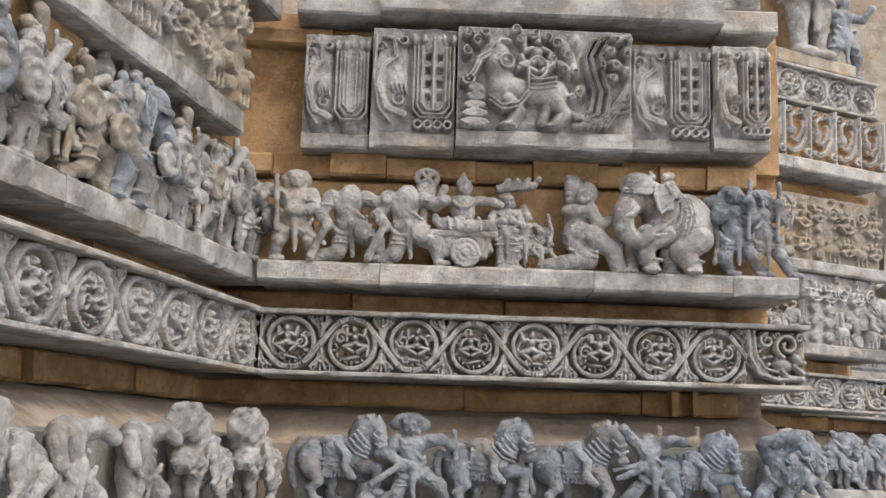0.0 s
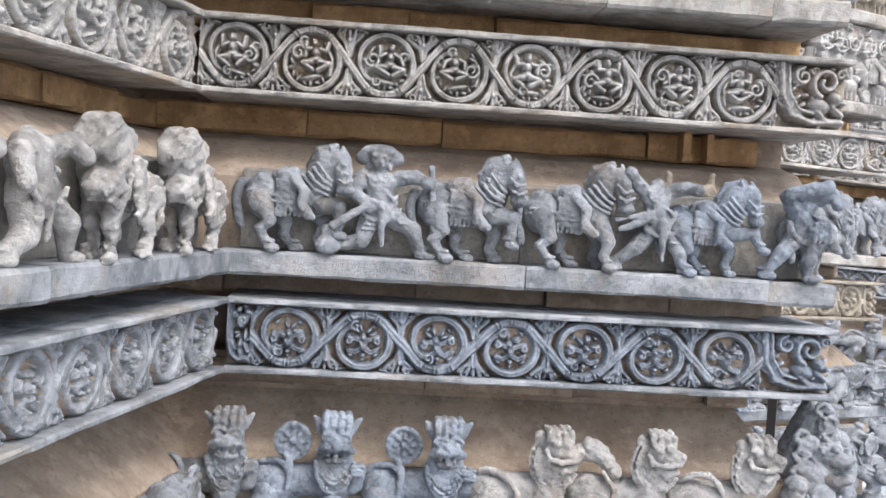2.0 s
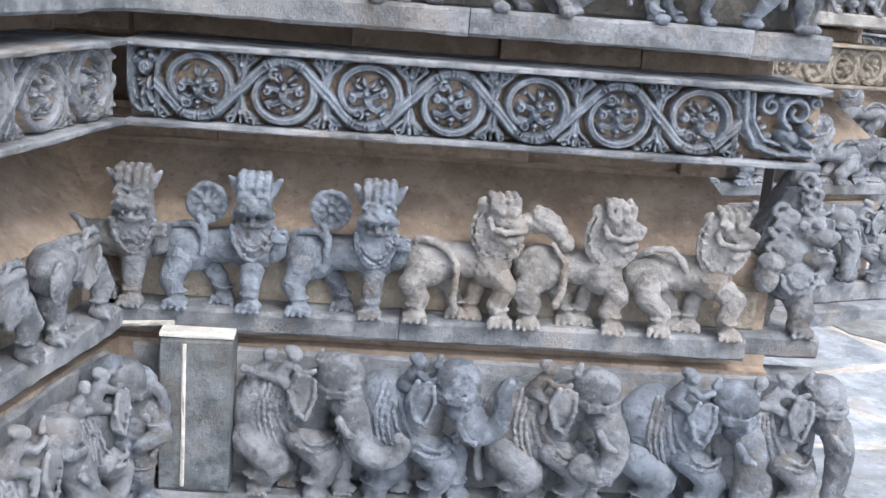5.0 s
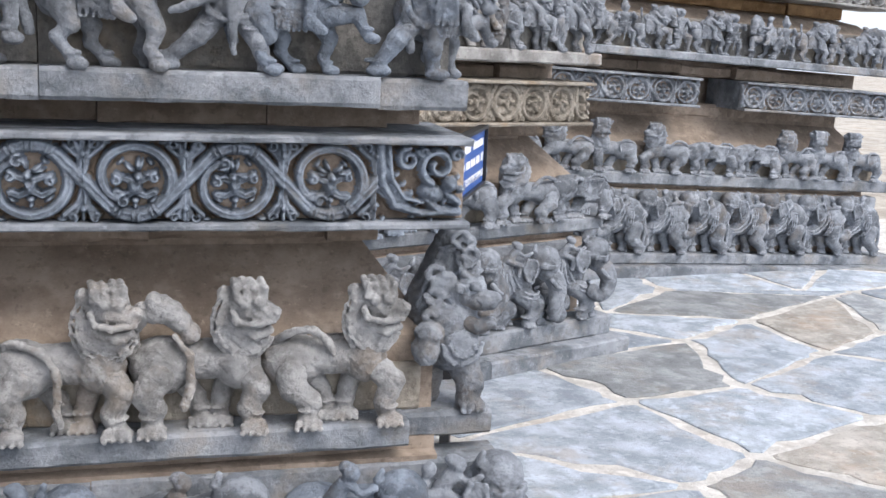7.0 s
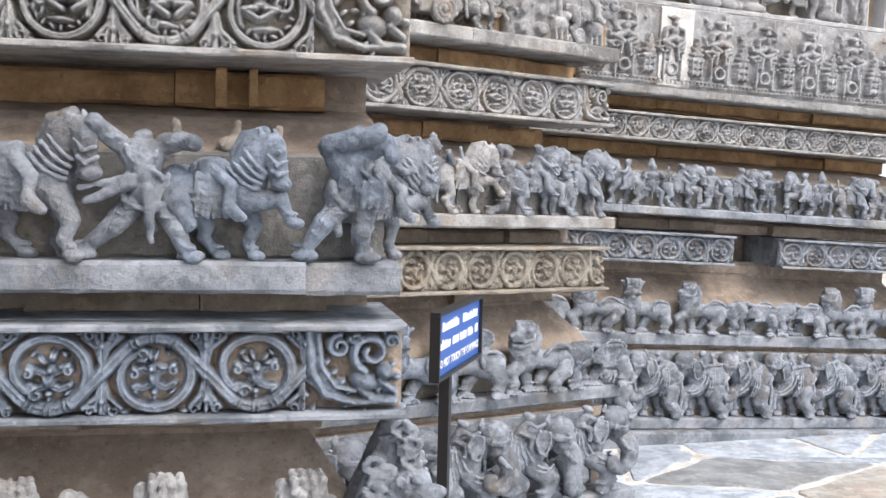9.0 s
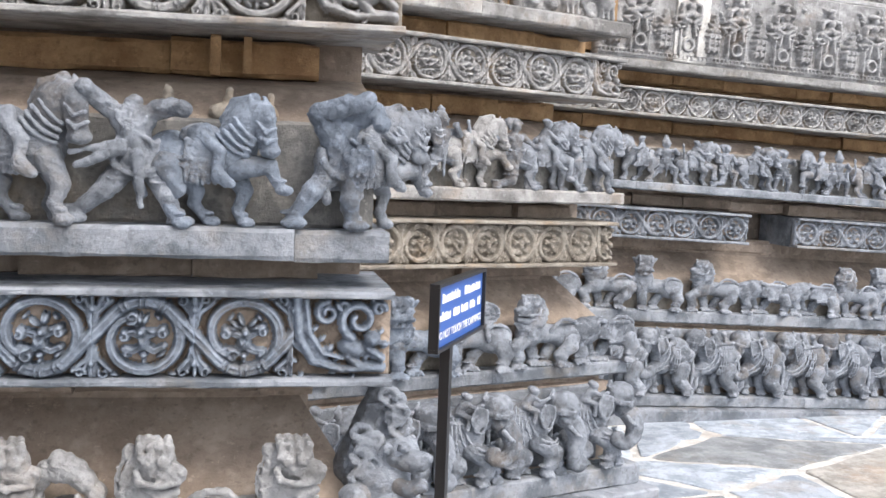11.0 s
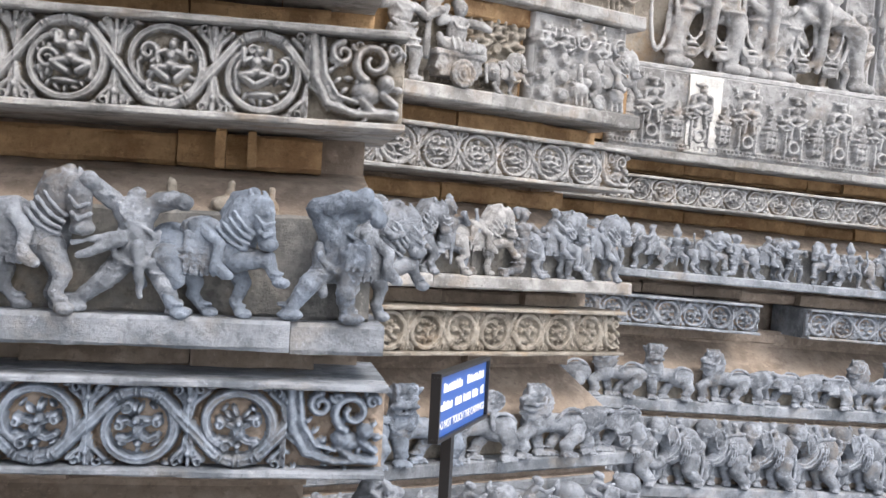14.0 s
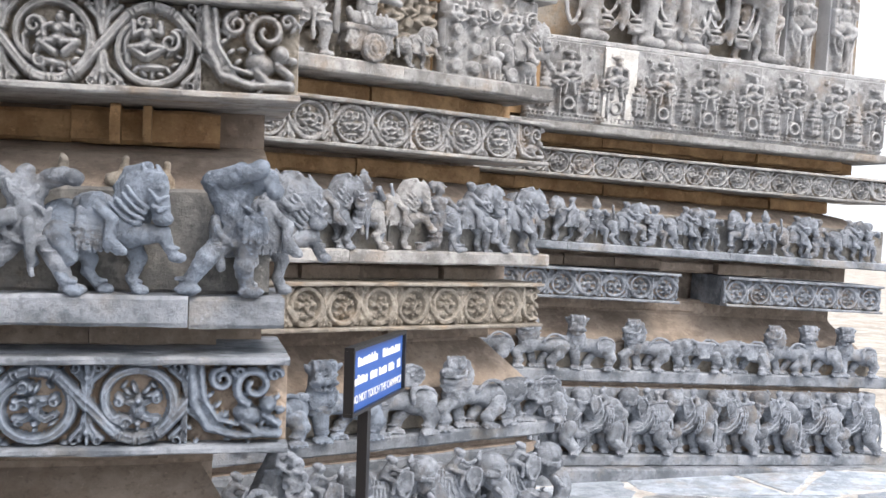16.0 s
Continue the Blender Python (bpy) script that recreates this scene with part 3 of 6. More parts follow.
        R.curl(cx - side * 0.5 * q, cz + (0.35 - 0.6 * rng.rand()) * q, 0.3 * q, 0.0085, 0.036, 360 * rng.rand(), 1.3, side)
        for i in range(4):
            R.boss(cx - side * (0.35 + 0.4 * rng.rand()) * q, cz + (1.3 * rng.rand() - 0.65) * q, 0.016, 0.0075, 0.032, 180 * rng.rand())
        for i in range(9):
            a = radians(200 + 140 * i / 8)
            R.boss(cx + 0.84 * q * math.cos(a), cz + 0.84 * q * math.sin(a), 0.013, 0.006, 0.026, math.degrees(a) + 60 * (i % 2))
        sd = 1 if rng.rand() > 0.5 else -1
        R.curl(cx + sd * 0.7 * q, cz + 0.3 * q, 0.2 * q, 0.007, 0.03, 0, 1.1, sd)
        R.stroke([(cx - sd * 0.72 * q, cz - 0.5 * q), (cx - sd * 0.8 * q, cz + 0.05 * q), (cx - sd * 0.5 * q, cz + 0.62 * q)], 0.009, 0.03, 0.6)
    R.H *= (1.6 if floral else 1.45) if step < 0.003 else 1.25
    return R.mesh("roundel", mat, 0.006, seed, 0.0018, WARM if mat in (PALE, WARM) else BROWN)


def leaf_tile(w, h, seed, mat, step=0.0028):
    """The end of a scroll course: fanned plumes and a small crouching beast."""
    rng = np.random.RandomState(seed)
    R = Relief(w, h, step)
    q = min(w, 1.2 * h)
    R.stroke([(0.03 * w, 0.97 * h), (0.06 * w, 0.5 * h), (0.2 * w, 0.2 * h), (0.5 * w, 0.1 * h), (0.8 * w, 0.12 * h)], 0.014, 0.032, 0.7)
    R.stroke([(0.12 * w, 0.95 * h), (0.16 * w, 0.55 * h), (0.3 * w, 0.3 * h), (0.5 * w, 0.24 * h)], 0.01, 0.03, 0.6)
    R.curl(0.34 * w, 0.8 * h, 0.12 * q, 0.01, 0.03, 90, 1.3)
    R.curl(0.66 * w, 0.72 * h, 0.2 * q, 0.012, 0.034, 250, 1.3, -1)
    R.boss(0.6 * w, 0.36 * h, 0.17 * w, 0.14 * h, 0.036, -15).boss(0.8 * w, 0.48 * h, 0.1 * w, 0.12 * h, 0.04).boss(0.92 * w, 0.42 * h, 0.07 * w, 0.05 * h, 0.034)
    R.stroke([(0.55 * w, 0.28 * h), (0.68 * w, 0.13 * h), (0.9 * w, 0.12 * h)], 0.013, 0.032).stroke([(0.76 * w, 0.36 * h), (0.9 * w, 0.24 * h)], 0.011, 0.032)
    for i in range(6):
        R.boss(0.22 * w + 0.015 * i, 0.6 * h - 0.02 * i, 0.012, 0.006, 0.028, 40)
    for i in range(5):
        z = h * (0.93 - 0.13 * i)
        R.stroke([(0.02 * w, z), (0.1 * w + 0.03 * i * w, z - 0.2 * h), (0.24 * w + 0.05 * i * w, 0.26 * h - 0.03 * i * h)], 0.0085, 0.03, 0.7, 0.3)
    R.curl(0.86 * w, 0.86 * h, 0.07 * q, 0.009, 0.032, 0, 1.2).curl(0.5 * w, 0.9 * h, 0.06 * q, 0.008, 0.03, 180, 1.2)
    for i in range(16):
        R.boss(rng.rand() * w, rng.rand() * h, 0.013, 0.007, 0.024, rng.rand() * 180)
    R.H *= 1.5 if step < 0.003 else 1.25
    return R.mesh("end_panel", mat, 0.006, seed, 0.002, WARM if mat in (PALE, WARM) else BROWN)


def scroll_course(face, label, s0, s1, z0, z1, front, depth, mat, tiles, end=0.0, seed=0, gap=None, step=0.0028, kind=2, floral=True, lead=0.0):
    """A projecting stone course with a vine scroll on its front, between two plain lips."""
    e = empty("scroll_frieze", face.at(s0, front, z0), label, "carved frieze", "scroll friezes of the plinth")
    lip, proud = 0.015, 0.042
    plain = PALE_BLOCK if mat is PALE else WARM_BLOCK if mat is WARM else LEDGE
    W, H = s1 - s0, z1 - z0
    runs = [(0, W)] if gap is None else [(0, gap[0] - s0), (gap[1] - s0, W)]
    protos = [scroll_tile(tiles, H - 2 * lip, seed + 10 * i, mat, step, i % 2 == 1, floral) for i in range(2 * kind)]
    for a, b in runs:
        child("body", rough_block(b - a, depth, H, plain, seed + 3, 0.002, 0.006), e, pose(a, proud + 0.033, 0.001))
        child("lower_lip", rough_block(b - a, 0.09, lip, plain, seed + 4, 0.003, 0.004), e, pose(a, 0, 0))
        child("upper_lip", rough_block(b - a, 0.09, lip, plain, seed + 5, 0.003, 0.004), e, pose(a, 0, H - lip))
        last = b - (end if b == W else 0)
        if lead and a == 0:
            child("end_panel", leaf_tile(lead, H - 2 * lip, seed + 78, mat, step), e, pose(0, proud + 0.022, lip))
            a = lead
        n = max(1, round((last - a) / tiles))
        for i in range(n):
            w = (last - a) / n
            ob = child("roundel", protos[(2 * ((i * 7 + seed) // 2 % kind) + i % 2) % (2 * kind)], e)
            ob.matrix_local = pose(a + i * w, proud + 0.024, lip) @ Matrix.Diagonal((w / tiles, 0.92 + 0.16 * ((i * 37 + seed * 11) % 10) / 10, 1, 1))
        if end and b == W:
            child("end_panel", leaf_tile(end, H - 2 * lip, seed + 77, mat, step), e, pose(last, proud + 0.022, lip))
    return e


S1 = "grey soapstone frieze carved with a vine scroll of roundels"
S2 = "pale soapstone frieze carved with a large vine scroll"
scroll_course(A, S1, -0.375, 1.24, 1.017, 1.21, 0.0, 0.3, BLUE, 0.192, 0.2, seed=1, kind=4, step=0.0025, lead=0.06)
scroll_course(A, S2, -0.49, 1.25, 1.729, 1.935, 0.05, 0.42, PALE, 0.205, 0.2, seed=2, kind=4, step=0.0025, floral=False)
scroll_course(L, S1, -2.2, 0.0, 1.017, 1.21, 0.0, 0.3, GREY, 0.2, seed=3, kind=2, step=0.004)
scroll_course(L, S2, -2.2, 0.05, 1.729, 1.935, 0.115, 0.3, PALE, 0.215, seed=4, kind=2, step=0.004, floral=False)
scroll_course(B, S1, -1.0, 0.6, 1.037, 1.23, 0.0, 0.3, WARM, 0.17, 0.1, seed=5, kind=2, step=0.004)
scroll_course(B, S2, -1.05, 0.62, 1.755, 1.945, 0.03, 0.3, PALE, 0.18, 0.17, seed=6, kind=2, step=0.004, floral=False)
scroll_course(C, S1, -1.5, 1.37, 1.015, 1.195, 0.0, 0.35, GREY, 0.165, seed=7, kind=2, gap=(-0.13, 0.2), step=0.0055)
scroll_course(C, S2, -1.5, 1.4, 1.725, 1.885, 0.03, 0.35, PALE, 0.15, 0.15, seed=8, kind=2, step=0.0055, floral=False)


def sculpt(pieces, mat, h, k, wear, seed):
    """Carve each named piece of an animal as a mesh of its own."""
    return [(nm, carve(nm, prims, mat, h, k, wear, seed)) for nm, prims in pieces]


# ---- carved animals and figures; each stands on z 0 and looks to +x unless turned ----
def paw(x, y):
    """A broad clawed paw."""
    q = [ell((x + 0.004, y - 0.012, 0.014), (0.027, 0.028, 0.016))]
    for t in (-0.02, -0.007, 0.007, 0.02):
        q.append(cap((x + t, y - 0.026, 0.017), (x + 1.2 * t, y - 0.038, 0.008), 0.0095, 0.0065))
    return q


def lion(style=0, seed=0, mat=GREY, h=0.0048):
    """Lion: 0 square face and rosette tail, 1 the same with a plain tail, 2 to 4 striding with the head aside, 5 head broken off flat."""
    body = [
        ell((-0.085, 0, 0.137), (0.066, 0.055, 0.062)),
        cap((-0.08, 0, 0.145), (0.055, -0.01, 0.152), 0.042, 0.044),
        ell((0.068, -0.02, 0.15), (0.05, 0.05, 0.062)),
    ]
    if style != 5:
        body.append(cap((0.068, -0.02, 0.17), (0.07, -0.028, 0.225), 0.046, 0.04))
    for z in (0.125, 0.145):
        body += chain([(-0.118, -0.04, z), (-0.085, -0.056, z - 0.004), (-0.05, -0.044, z)], 0.003)
    legs = []
    if style < 2:
        legs.append(("foreleg", [(0.07, -0.035, 0.13), (0.066, -0.042, 0.07), (0.064, -0.042, 0.02)], 0.031))
        legs.append(("foreleg", [(0.1, -0.015, 0.13), (0.124, -0.035, 0.145), (0.132, -0.048, 0.178)], 0.022))
    else:
        fwd = 0.02 if style == 4 else 0.0
        legs.append(("foreleg", [(0.085, -0.035, 0.13), (0.108 + fwd, -0.045, 0.095), (0.09 + fwd, -0.045, 0.05), (0.098 + fwd, -0.045, 0.02)], 0.031))
        legs.append(("foreleg", [(0.055, 0.015, 0.12), (0.04, 0.01, 0.07), (0.03, 0.01, 0.02)], 0.024))
    if style in (2, 3, 4):
        fwd = 0.05 if style == 4 else 0.0
        legs.append(("hind_leg", [(-0.09, -0.03, 0.125), (-0.118 + 0.6 * fwd, -0.042, 0.09), (-0.1 + fwd, -0.042, 0.055), (-0.108 + fwd, -0.042, 0.02)], 0.036))
    else:
        legs.append(("hind_leg", [(-0.1, -0.03, 0.12), (-0.12, -0.042, 0.075), (-0.106, -0.042, 0.02)], 0.036))
    legs.append(("hind_leg", [(-0.055, 0.02, 0.11), (-0.018, 0.012, 0.065), (-0.004, 0.012, 0.02)], 0.026))
    out = [("body", body)]
    for n, (nm, leg, r) in enumerate(legs):
        q = chain(leg, r, 0.019)
        x, y, z = leg[-1]
        if z > 0.1:
            q += [ell((x + 0.002, y - 0.006, z + 0.012), (0.02, 0.02, 0.022))] + [cap((x - 0.014, y - 0.022, z + 0.004 + 0.011 * i), (x + 0.014, y - 0.024, z + 0.004 + 0.011 * i), 0.0055) for i in range(3)]
        else:
            q += paw(x, y) + [ell((x, y - 0.002, 0.042), (0.025, 0.025, 0.006))]
        out.append((nm, q))
    hd = []
    if style < 2:
        hx, hy, hz = 0.072, -0.058, 0.281
        hd.append(box((hx, hy + 0.008, hz), (0.026, 0.02, 0.04), 0.013))
        for i in range(4):
            x = 0.0195 * (i - 1.5)
            hd += chain([(hx + x, hy - 0.026, hz + 0.006), (hx + x, hy - 0.03, hz + 0.03), (hx + x * 1.04, hy - 0.022, hz + 0.05), (hx + x, hy + 0.012, hz + 0.053)], 0.0078, 0.0092)
        for sd in (-1, 1):
            hd.append(ell((hx + sd * 0.02, hy - 0.032, hz - 0.006), (0.014, 0.012, 0.011)))
            hd += arc((hx + sd * 0.02, hy - 0.036, hz - 0.002), 0.017, 0.013, 10, 170, 0.0042, steps=6)
            hd.append(cap((hx + sd * 0.036, hy + 0.008, hz + 0.018), (hx + sd * 0.06, hy, hz + 0.044), 0.018, 0.005))
            hd += chain([(hx, hy - 0.04, hz - 0.024), (hx + sd * 0.022, hy - 0.036, hz - 0.023), (hx + sd * 0.04, hy - 0.02, hz - 0.034)], 0.0135, 0.01)
            hd.append(cap((hx + sd * 0.02, hy - 0.034, hz - 0.036), (hx + sd * 0.018, hy - 0.034, hz - 0.048), 0.0048, 0.003))
        hd += [ell((hx, hy - 0.044, hz - 0.014), (0.013, 0.01, 0.012)), ell((hx, hy - 0.018, hz - 0.06), (0.031, 0.02, 0.012)), cap((hx, hy - 0.036, hz - 0.046), (hx, hy - 0.038, hz - 0.056), 0.007)]
    elif style < 5:
        hx, hy, hz = 0.082, -0.052, 0.272
        hd += [ell((hx, hy + 0.006, hz + 0.012), (0.045, 0.036, 0.04)), cap((hx + 0.01, hy - 0.006, hz - 0.004), (hx + 0.046, hy - 0.022, hz - 0.01), 0.03, 0.022)]
        hd += chain([(hx - 0.012, hy - 0.012, hz - 0.042), (hx + 0.02, hy - 0.024, hz - 0.054), (hx + 0.045, hy - 0.022, hz - 0.046)], 0.0145, 0.011)
        hd += chain([(hx - 0.03, hy - 0.026, hz - 0.004), (hx - 0.022, hy - 0.034, hz - 0.024), (hx + 0.012, hy - 0.04, hz - 0.03), (hx + 0.052, hy - 0.036, hz - 0.024)], 0.0072)
        hd += [ell((hx + 0.056, hy - 0.032, hz - 0.002), (0.014, 0.014, 0.012)), ell((hx + 0.022, hy - 0.034, hz + 0.018), (0.015, 0.011, 0.014)), ell((hx - 0.008, hy - 0.034, hz + 0.018), (0.012, 0.009, 0.012))]
        for i in range(4):
            x = hx - 0.027 + 0.018 * i
            hd += chain([(x + 0.006, hy - 0.026, hz + 0.024), (x + 0.005, hy - 0.024, hz + 0.044), (x, hy + 0.004, hz + 0.054)], 0.0098, 0.008)
        hd += [ell((hx - 0.006, hy + 0.012, hz - 0.045), (0.058, 0.034, 0.062)), ell((hx - 0.044, hy + 0.004, hz + 0.026), (0.016, 0.014, 0.018))]
        for i in range(3):
            g = 0.011 * i
            hd += arc((hx - 0.004, hy - 0.002 - 0.008 * (i < 2), hz - 0.035), 0.045 + 0.9 * g, 0.056 + 0.9 * g, 120, 335, 0.0044, steps=12)
    else:
        hx, hy, hz = 0.118, -0.045, 0.155
        hd += [cap((0.075, -0.03, 0.165), (hx, hy, hz), 0.052, 0.044), ell((hx + 0.01, hy - 0.034, hz - 0.008), (0.034, 0.014, 0.042))]
        hd += arc((hx + 0.008, hy - 0.034, hz - 0.008), 0.038, 0.046, 0, 360, 0.0055, steps=14)
        hd += [cap((0.02 + 0.02 * i, -0.03, 0.21), (0.045 + 0.02 * i, -0.066, 0.185), 0.009) for i in range(4)]
        hd += [box((-0.03, -0.042, 0.15), (0.045, 0.008, 0.035), 0.006, 12), cap((-0.09, -0.045, 0.19), (0.03, -0.055, 0.2), 0.012), cap((-0.1, -0.05, 0.11), (-0.02, -0.058, 0.1), 0.007)]
    out.append(("head", hd))
    if style < 2:
        m = [ell((0.07, -0.045, 0.195), (0.053, 0.03, 0.068))] + arc((0.07, -0.064, 0.22), 0.05, 0.088, 185, 355, 0.005, steps=14)
        for q in (0.86, 0.72, 0.58):
            m += arc((0.07, -0.0735, 0.22), 0.053 * q, 0.09 * q, 200, 340, 0.002)
        out.append(("bib", m))
    if style in (0, 1):
        t = bow([(-0.145, 0, 0.155), (-0.125, -0.012, 0.188), (-0.085, -0.032, 0.204), (-0.056, -0.046, 0.198), (-0.042, -0.052, 0.17), (-0.05, -0.052, 0.135)], 0.01, 0.006)
        if style == 0:
            c = (-0.04, -0.03, 0.258)
            t += bow([(c[0] - 0.02, -0.045, c[2] - 0.036), (c[0] - 0.002, -0.052, c[2] - 0.06), (c[0] - 0.006, -0.052, c[2] - 0.1)], 0.007) + [disc(c, 0.037, 0.012), ell((c[0], c[1] - 0.016, c[2]), (0.009, 0.008, 0.009))] + arc((c[0], c[1] - 0.01, c[2]), 0.043, 0.043, 0, 360, 0.0072, steps=16)
            for i in range(8):
                a = i * math.pi / 4
                t.append(ell((c[0] + 0.023 * math.cos(a), c[1] - 0.013, c[2] + 0.023 * math.sin(a)), (0.0118, 0.006, 0.0066), math.degrees(a)))
    elif style == 2:
        t = bow([(-0.13, 0, 0.17), (-0.1, -0.03, 0.2), (-0.05, -0.05, 0.19), (-0.018, -0.056, 0.15), (-0.014, -0.05, 0.1), (-0.016, -0.045, 0.055), (-0.01, -0.045, 0.03)], 0.0085, 0.0075)
    elif style == 3:
        t = chain([(-0.14, 0, 0.16), (-0.148, -0.01, 0.22), (-0.12, -0.02, 0.258)], 0.016, 0.022) + [ell((-0.1 + 0.018 * i, -0.024, 0.266 - 0.0035 * i * i), (0.022, 0.026, 0.034 - 0.003 * i)) for i in range(5)]
        t += chain([(-0.06, -0.045, 0.21), (-0.03, -0.05, 0.17), (-0.028, -0.045, 0.1), (-0.04, -0.045, 0.06)], 0.006, 0.011)
    else:
        t = bow([(-0.135, 0, 0.165), (-0.1, -0.035, 0.205), (-0.05, -0.045, 0.215), (-0.015, -0.05, 0.185), (-0.005, -0.05, 0.165)], 0.0095, 0.007)
    out.append(("tail", t))
    return sculpt(out, mat, h, 0.0042, 0.005 if style == 5 else 0.0026, seed)


def elephant(style=0, seed=0, mat=GREY, h=0.005, wide_stride=False):
    """Elephant in mid-step: 0 trunk low and curled forward, 1 trunk raised, 2 trunk curled to the mouth, 3 trunk straight down, 4 head bowed."""
    rng = np.random.RandomState(seed)
    hx, hz = (0.125, 0.285) if style == 4 else (0.115, 0.3)
    body = [ell((-0.055, 0, 0.215), (0.095, 0.07, 0.098)) if wide_stride else ell((-0.045, 0, 0.19), (0.1, 0.074, 0.118)), ell((0.025, -0.01, 0.2), (0.065, 0.066, 0.095)), cap((0.03, -0.015, 0.24), (hx - 0.02, -0.03, hz - 0.02), 0.062, 0.05)]
    out = [("body", body)]
    legs = (
        ("hind_leg", [(-0.085, -0.04, 0.13), (-0.03, -0.055, 0.082), (-0.05, -0.055, 0.05), (-0.068, -0.055, 0.02)], 0.05, 0.026),
        ("hind_leg", [(-0.04, 0.01, 0.12), (0.0, 0.0, 0.08), (-0.008, 0.0, 0.02)], 0.036, 0.024),
        ("foreleg", [(0.03, -0.045, 0.15), (0.098, -0.06, 0.1), (0.088, -0.06, 0.055), (0.066, -0.06, 0.02)], 0.042, 0.022),
        ("foreleg", [(0.05, 0.0, 0.14), (0.125, -0.02, 0.11), (0.13, -0.02, 0.02)], 0.034, 0.021),
    )
    if wide_stride:
        legs = (
            ("hind_leg", [(-0.09, -0.04, 0.15), (-0.075, -0.05, 0.09), (-0.115, -0.05, 0.05), (-0.13, -0.05, 0.02)], 0.046, 0.024),
            ("hind_leg", [(-0.05, 0.01, 0.14), (-0.02, 0.0, 0.09), (-0.045, 0.0, 0.02)], 0.032, 0.022),
            ("foreleg", [(0.045, -0.045, 0.16), (0.11, -0.06, 0.115), (0.1, -0.06, 0.06), (0.12, -0.06, 0.02)], 0.038, 0.022),
            ("foreleg", [(0.04, 0.0, 0.15), (0.07, -0.02, 0.09), (0.05, -0.02, 0.02)], 0.03, 0.02),
        )
    for nm, leg, r0, r1 in legs:
        x, y, z = leg[-1]
        out.append((nm, chain(leg, r0, r1) + [ell((x + 0.006, y - 0.008, 0.014), (0.03, 0.026, 0.016)), ell((x, y, 0.048), (r1 + 0.008, r1 + 0.008, 0.007))] + [ell((x - 0.012 + 0.012 * i, y - 0.034, 0.01), (0.006, 0.005, 0.006)) for i in range(4)]))
    head = [ell((hx, -0.055, hz + 0.015), (0.058, 0.056, 0.052)), ell((hx + 0.018, -0.06, hz - 0.04), (0.045, 0.05, 0.05)), ell((hx + 0.02, -0.108, hz - 0.03), (0.013, 0.007, 0.009)), cap((hx - 0.05, -0.06, hz + 0.05), (hx - 0.042, -0.058, hz + 0.072), 0.012, 0.006)]
    for d in (0.0, 0.011):
        head += chain([(hx - 0.052, -0.085, hz - 0.002 - d), (hx - 0.02, -0.112, hz - 0.008 - d), (hx + 0.02, -0.116, hz - 0.008 - d), (hx + 0.05, -0.09, hz - 0.002 - d)], 0.0058)
    out.append(("head", head))
    a = (hx + 0.035, -0.08, hz - 0.065)
    tr = {
        0: [a, (0.165, -0.09, 0.19), (0.18, -0.092, 0.15), (0.215, -0.09, 0.128), (0.255, -0.088, 0.138), (0.275, -0.088, 0.162), (0.262, -0.088, 0.182)],
        1: [a, (0.17, -0.09, 0.21), (0.205, -0.088, 0.216), (0.225, -0.085, 0.25), (0.222, -0.082, 0.3), (0.235, -0.082, 0.33)],
        2: [a, (0.168, -0.092, 0.19), (0.16, -0.096, 0.14), (0.125, -0.1, 0.11), (0.088, -0.102, 0.125), (0.092, -0.102, 0.15), (0.108, -0.102, 0.148)],
        3: [a, (0.165, -0.092, 0.18), (0.165, -0.094, 0.11), (0.16, -0.094, 0.06), (0.18, -0.092, 0.035), (0.2, -0.09, 0.05)],
        4: [a, (0.175, -0.09, 0.17), (0.168, -0.094, 0.12), (0.165, -0.094, 0.07), (0.185, -0.092, 0.045), (0.205, -0.09, 0.06), (0.195, -0.09, 0.082)],
    }[style]
    trunk = bow(tr, 0.039, 0.0135)
    for i in range(1, len(tr) - 1):
        trunk.append(ell(tr[i], tuple([0.031 - 0.0028 * i] * 2 + [0.005])))
    out += [("trunk", trunk), ("tusk", chain([(hx + 0.012, -0.112, hz - 0.075), (hx + 0.03, -0.124, hz - 0.1), (hx + 0.05, -0.124, hz - 0.108)], 0.012, 0.0065))]
    ear = [ell((hx - 0.078, -0.088, hz - 0.03), (0.028, 0.011, 0.052), -16)] + chain([(hx - 0.09, -0.094, hz + 0.018), (hx - 0.108, -0.098, hz - 0.02), (hx - 0.092, -0.1, hz - 0.07), (hx - 0.07, -0.1, hz - 0.085)], 0.0075, 0.006) + chain([(hx - 0.052, -0.094, hz + 0.01), (hx - 0.05, -0.1, hz - 0.03), (hx - 0.064, -0.1, hz - 0.075)], 0.007, 0.006)
    out.append(("ear", ear))
    solids = [((-0.045, 0, 0.19), (0.1, 0.074, 0.118)), ((0.025, -0.01, 0.2), (0.065, 0.066, 0.095)), ((0.06, -0.02, 0.25), (0.07, 0.062, 0.07)), ((0.06, -0.045, 0.14), (0.055, 0.045, 0.05)), ((hx + 0.018, -0.06, hz - 0.04), (0.045, 0.05, 0.05))]
    gar = []
    for d in (0.0, 0.017):
        for c in drape([(-0.012 - 0.5 * d, 0.295), (-0.01 - d, 0.235 - 0.3 * d), (0.018 - d, 0.178 - d), (0.07, 0.148 - d), (0.125, 0.165 - d)], solids, 0.006, 7):
            gar.append(ell(c, (0.0072, 0.007, 0.0066)))
    for x in (-0.05, -0.064, -0.078):
        gar += chain(drape([(x + 0.022, 0.29), (x + 0.008, 0.21), (x + 0.03, 0.12)], solids, 0.0045), 0.0045)
    out.append(("garland", gar))
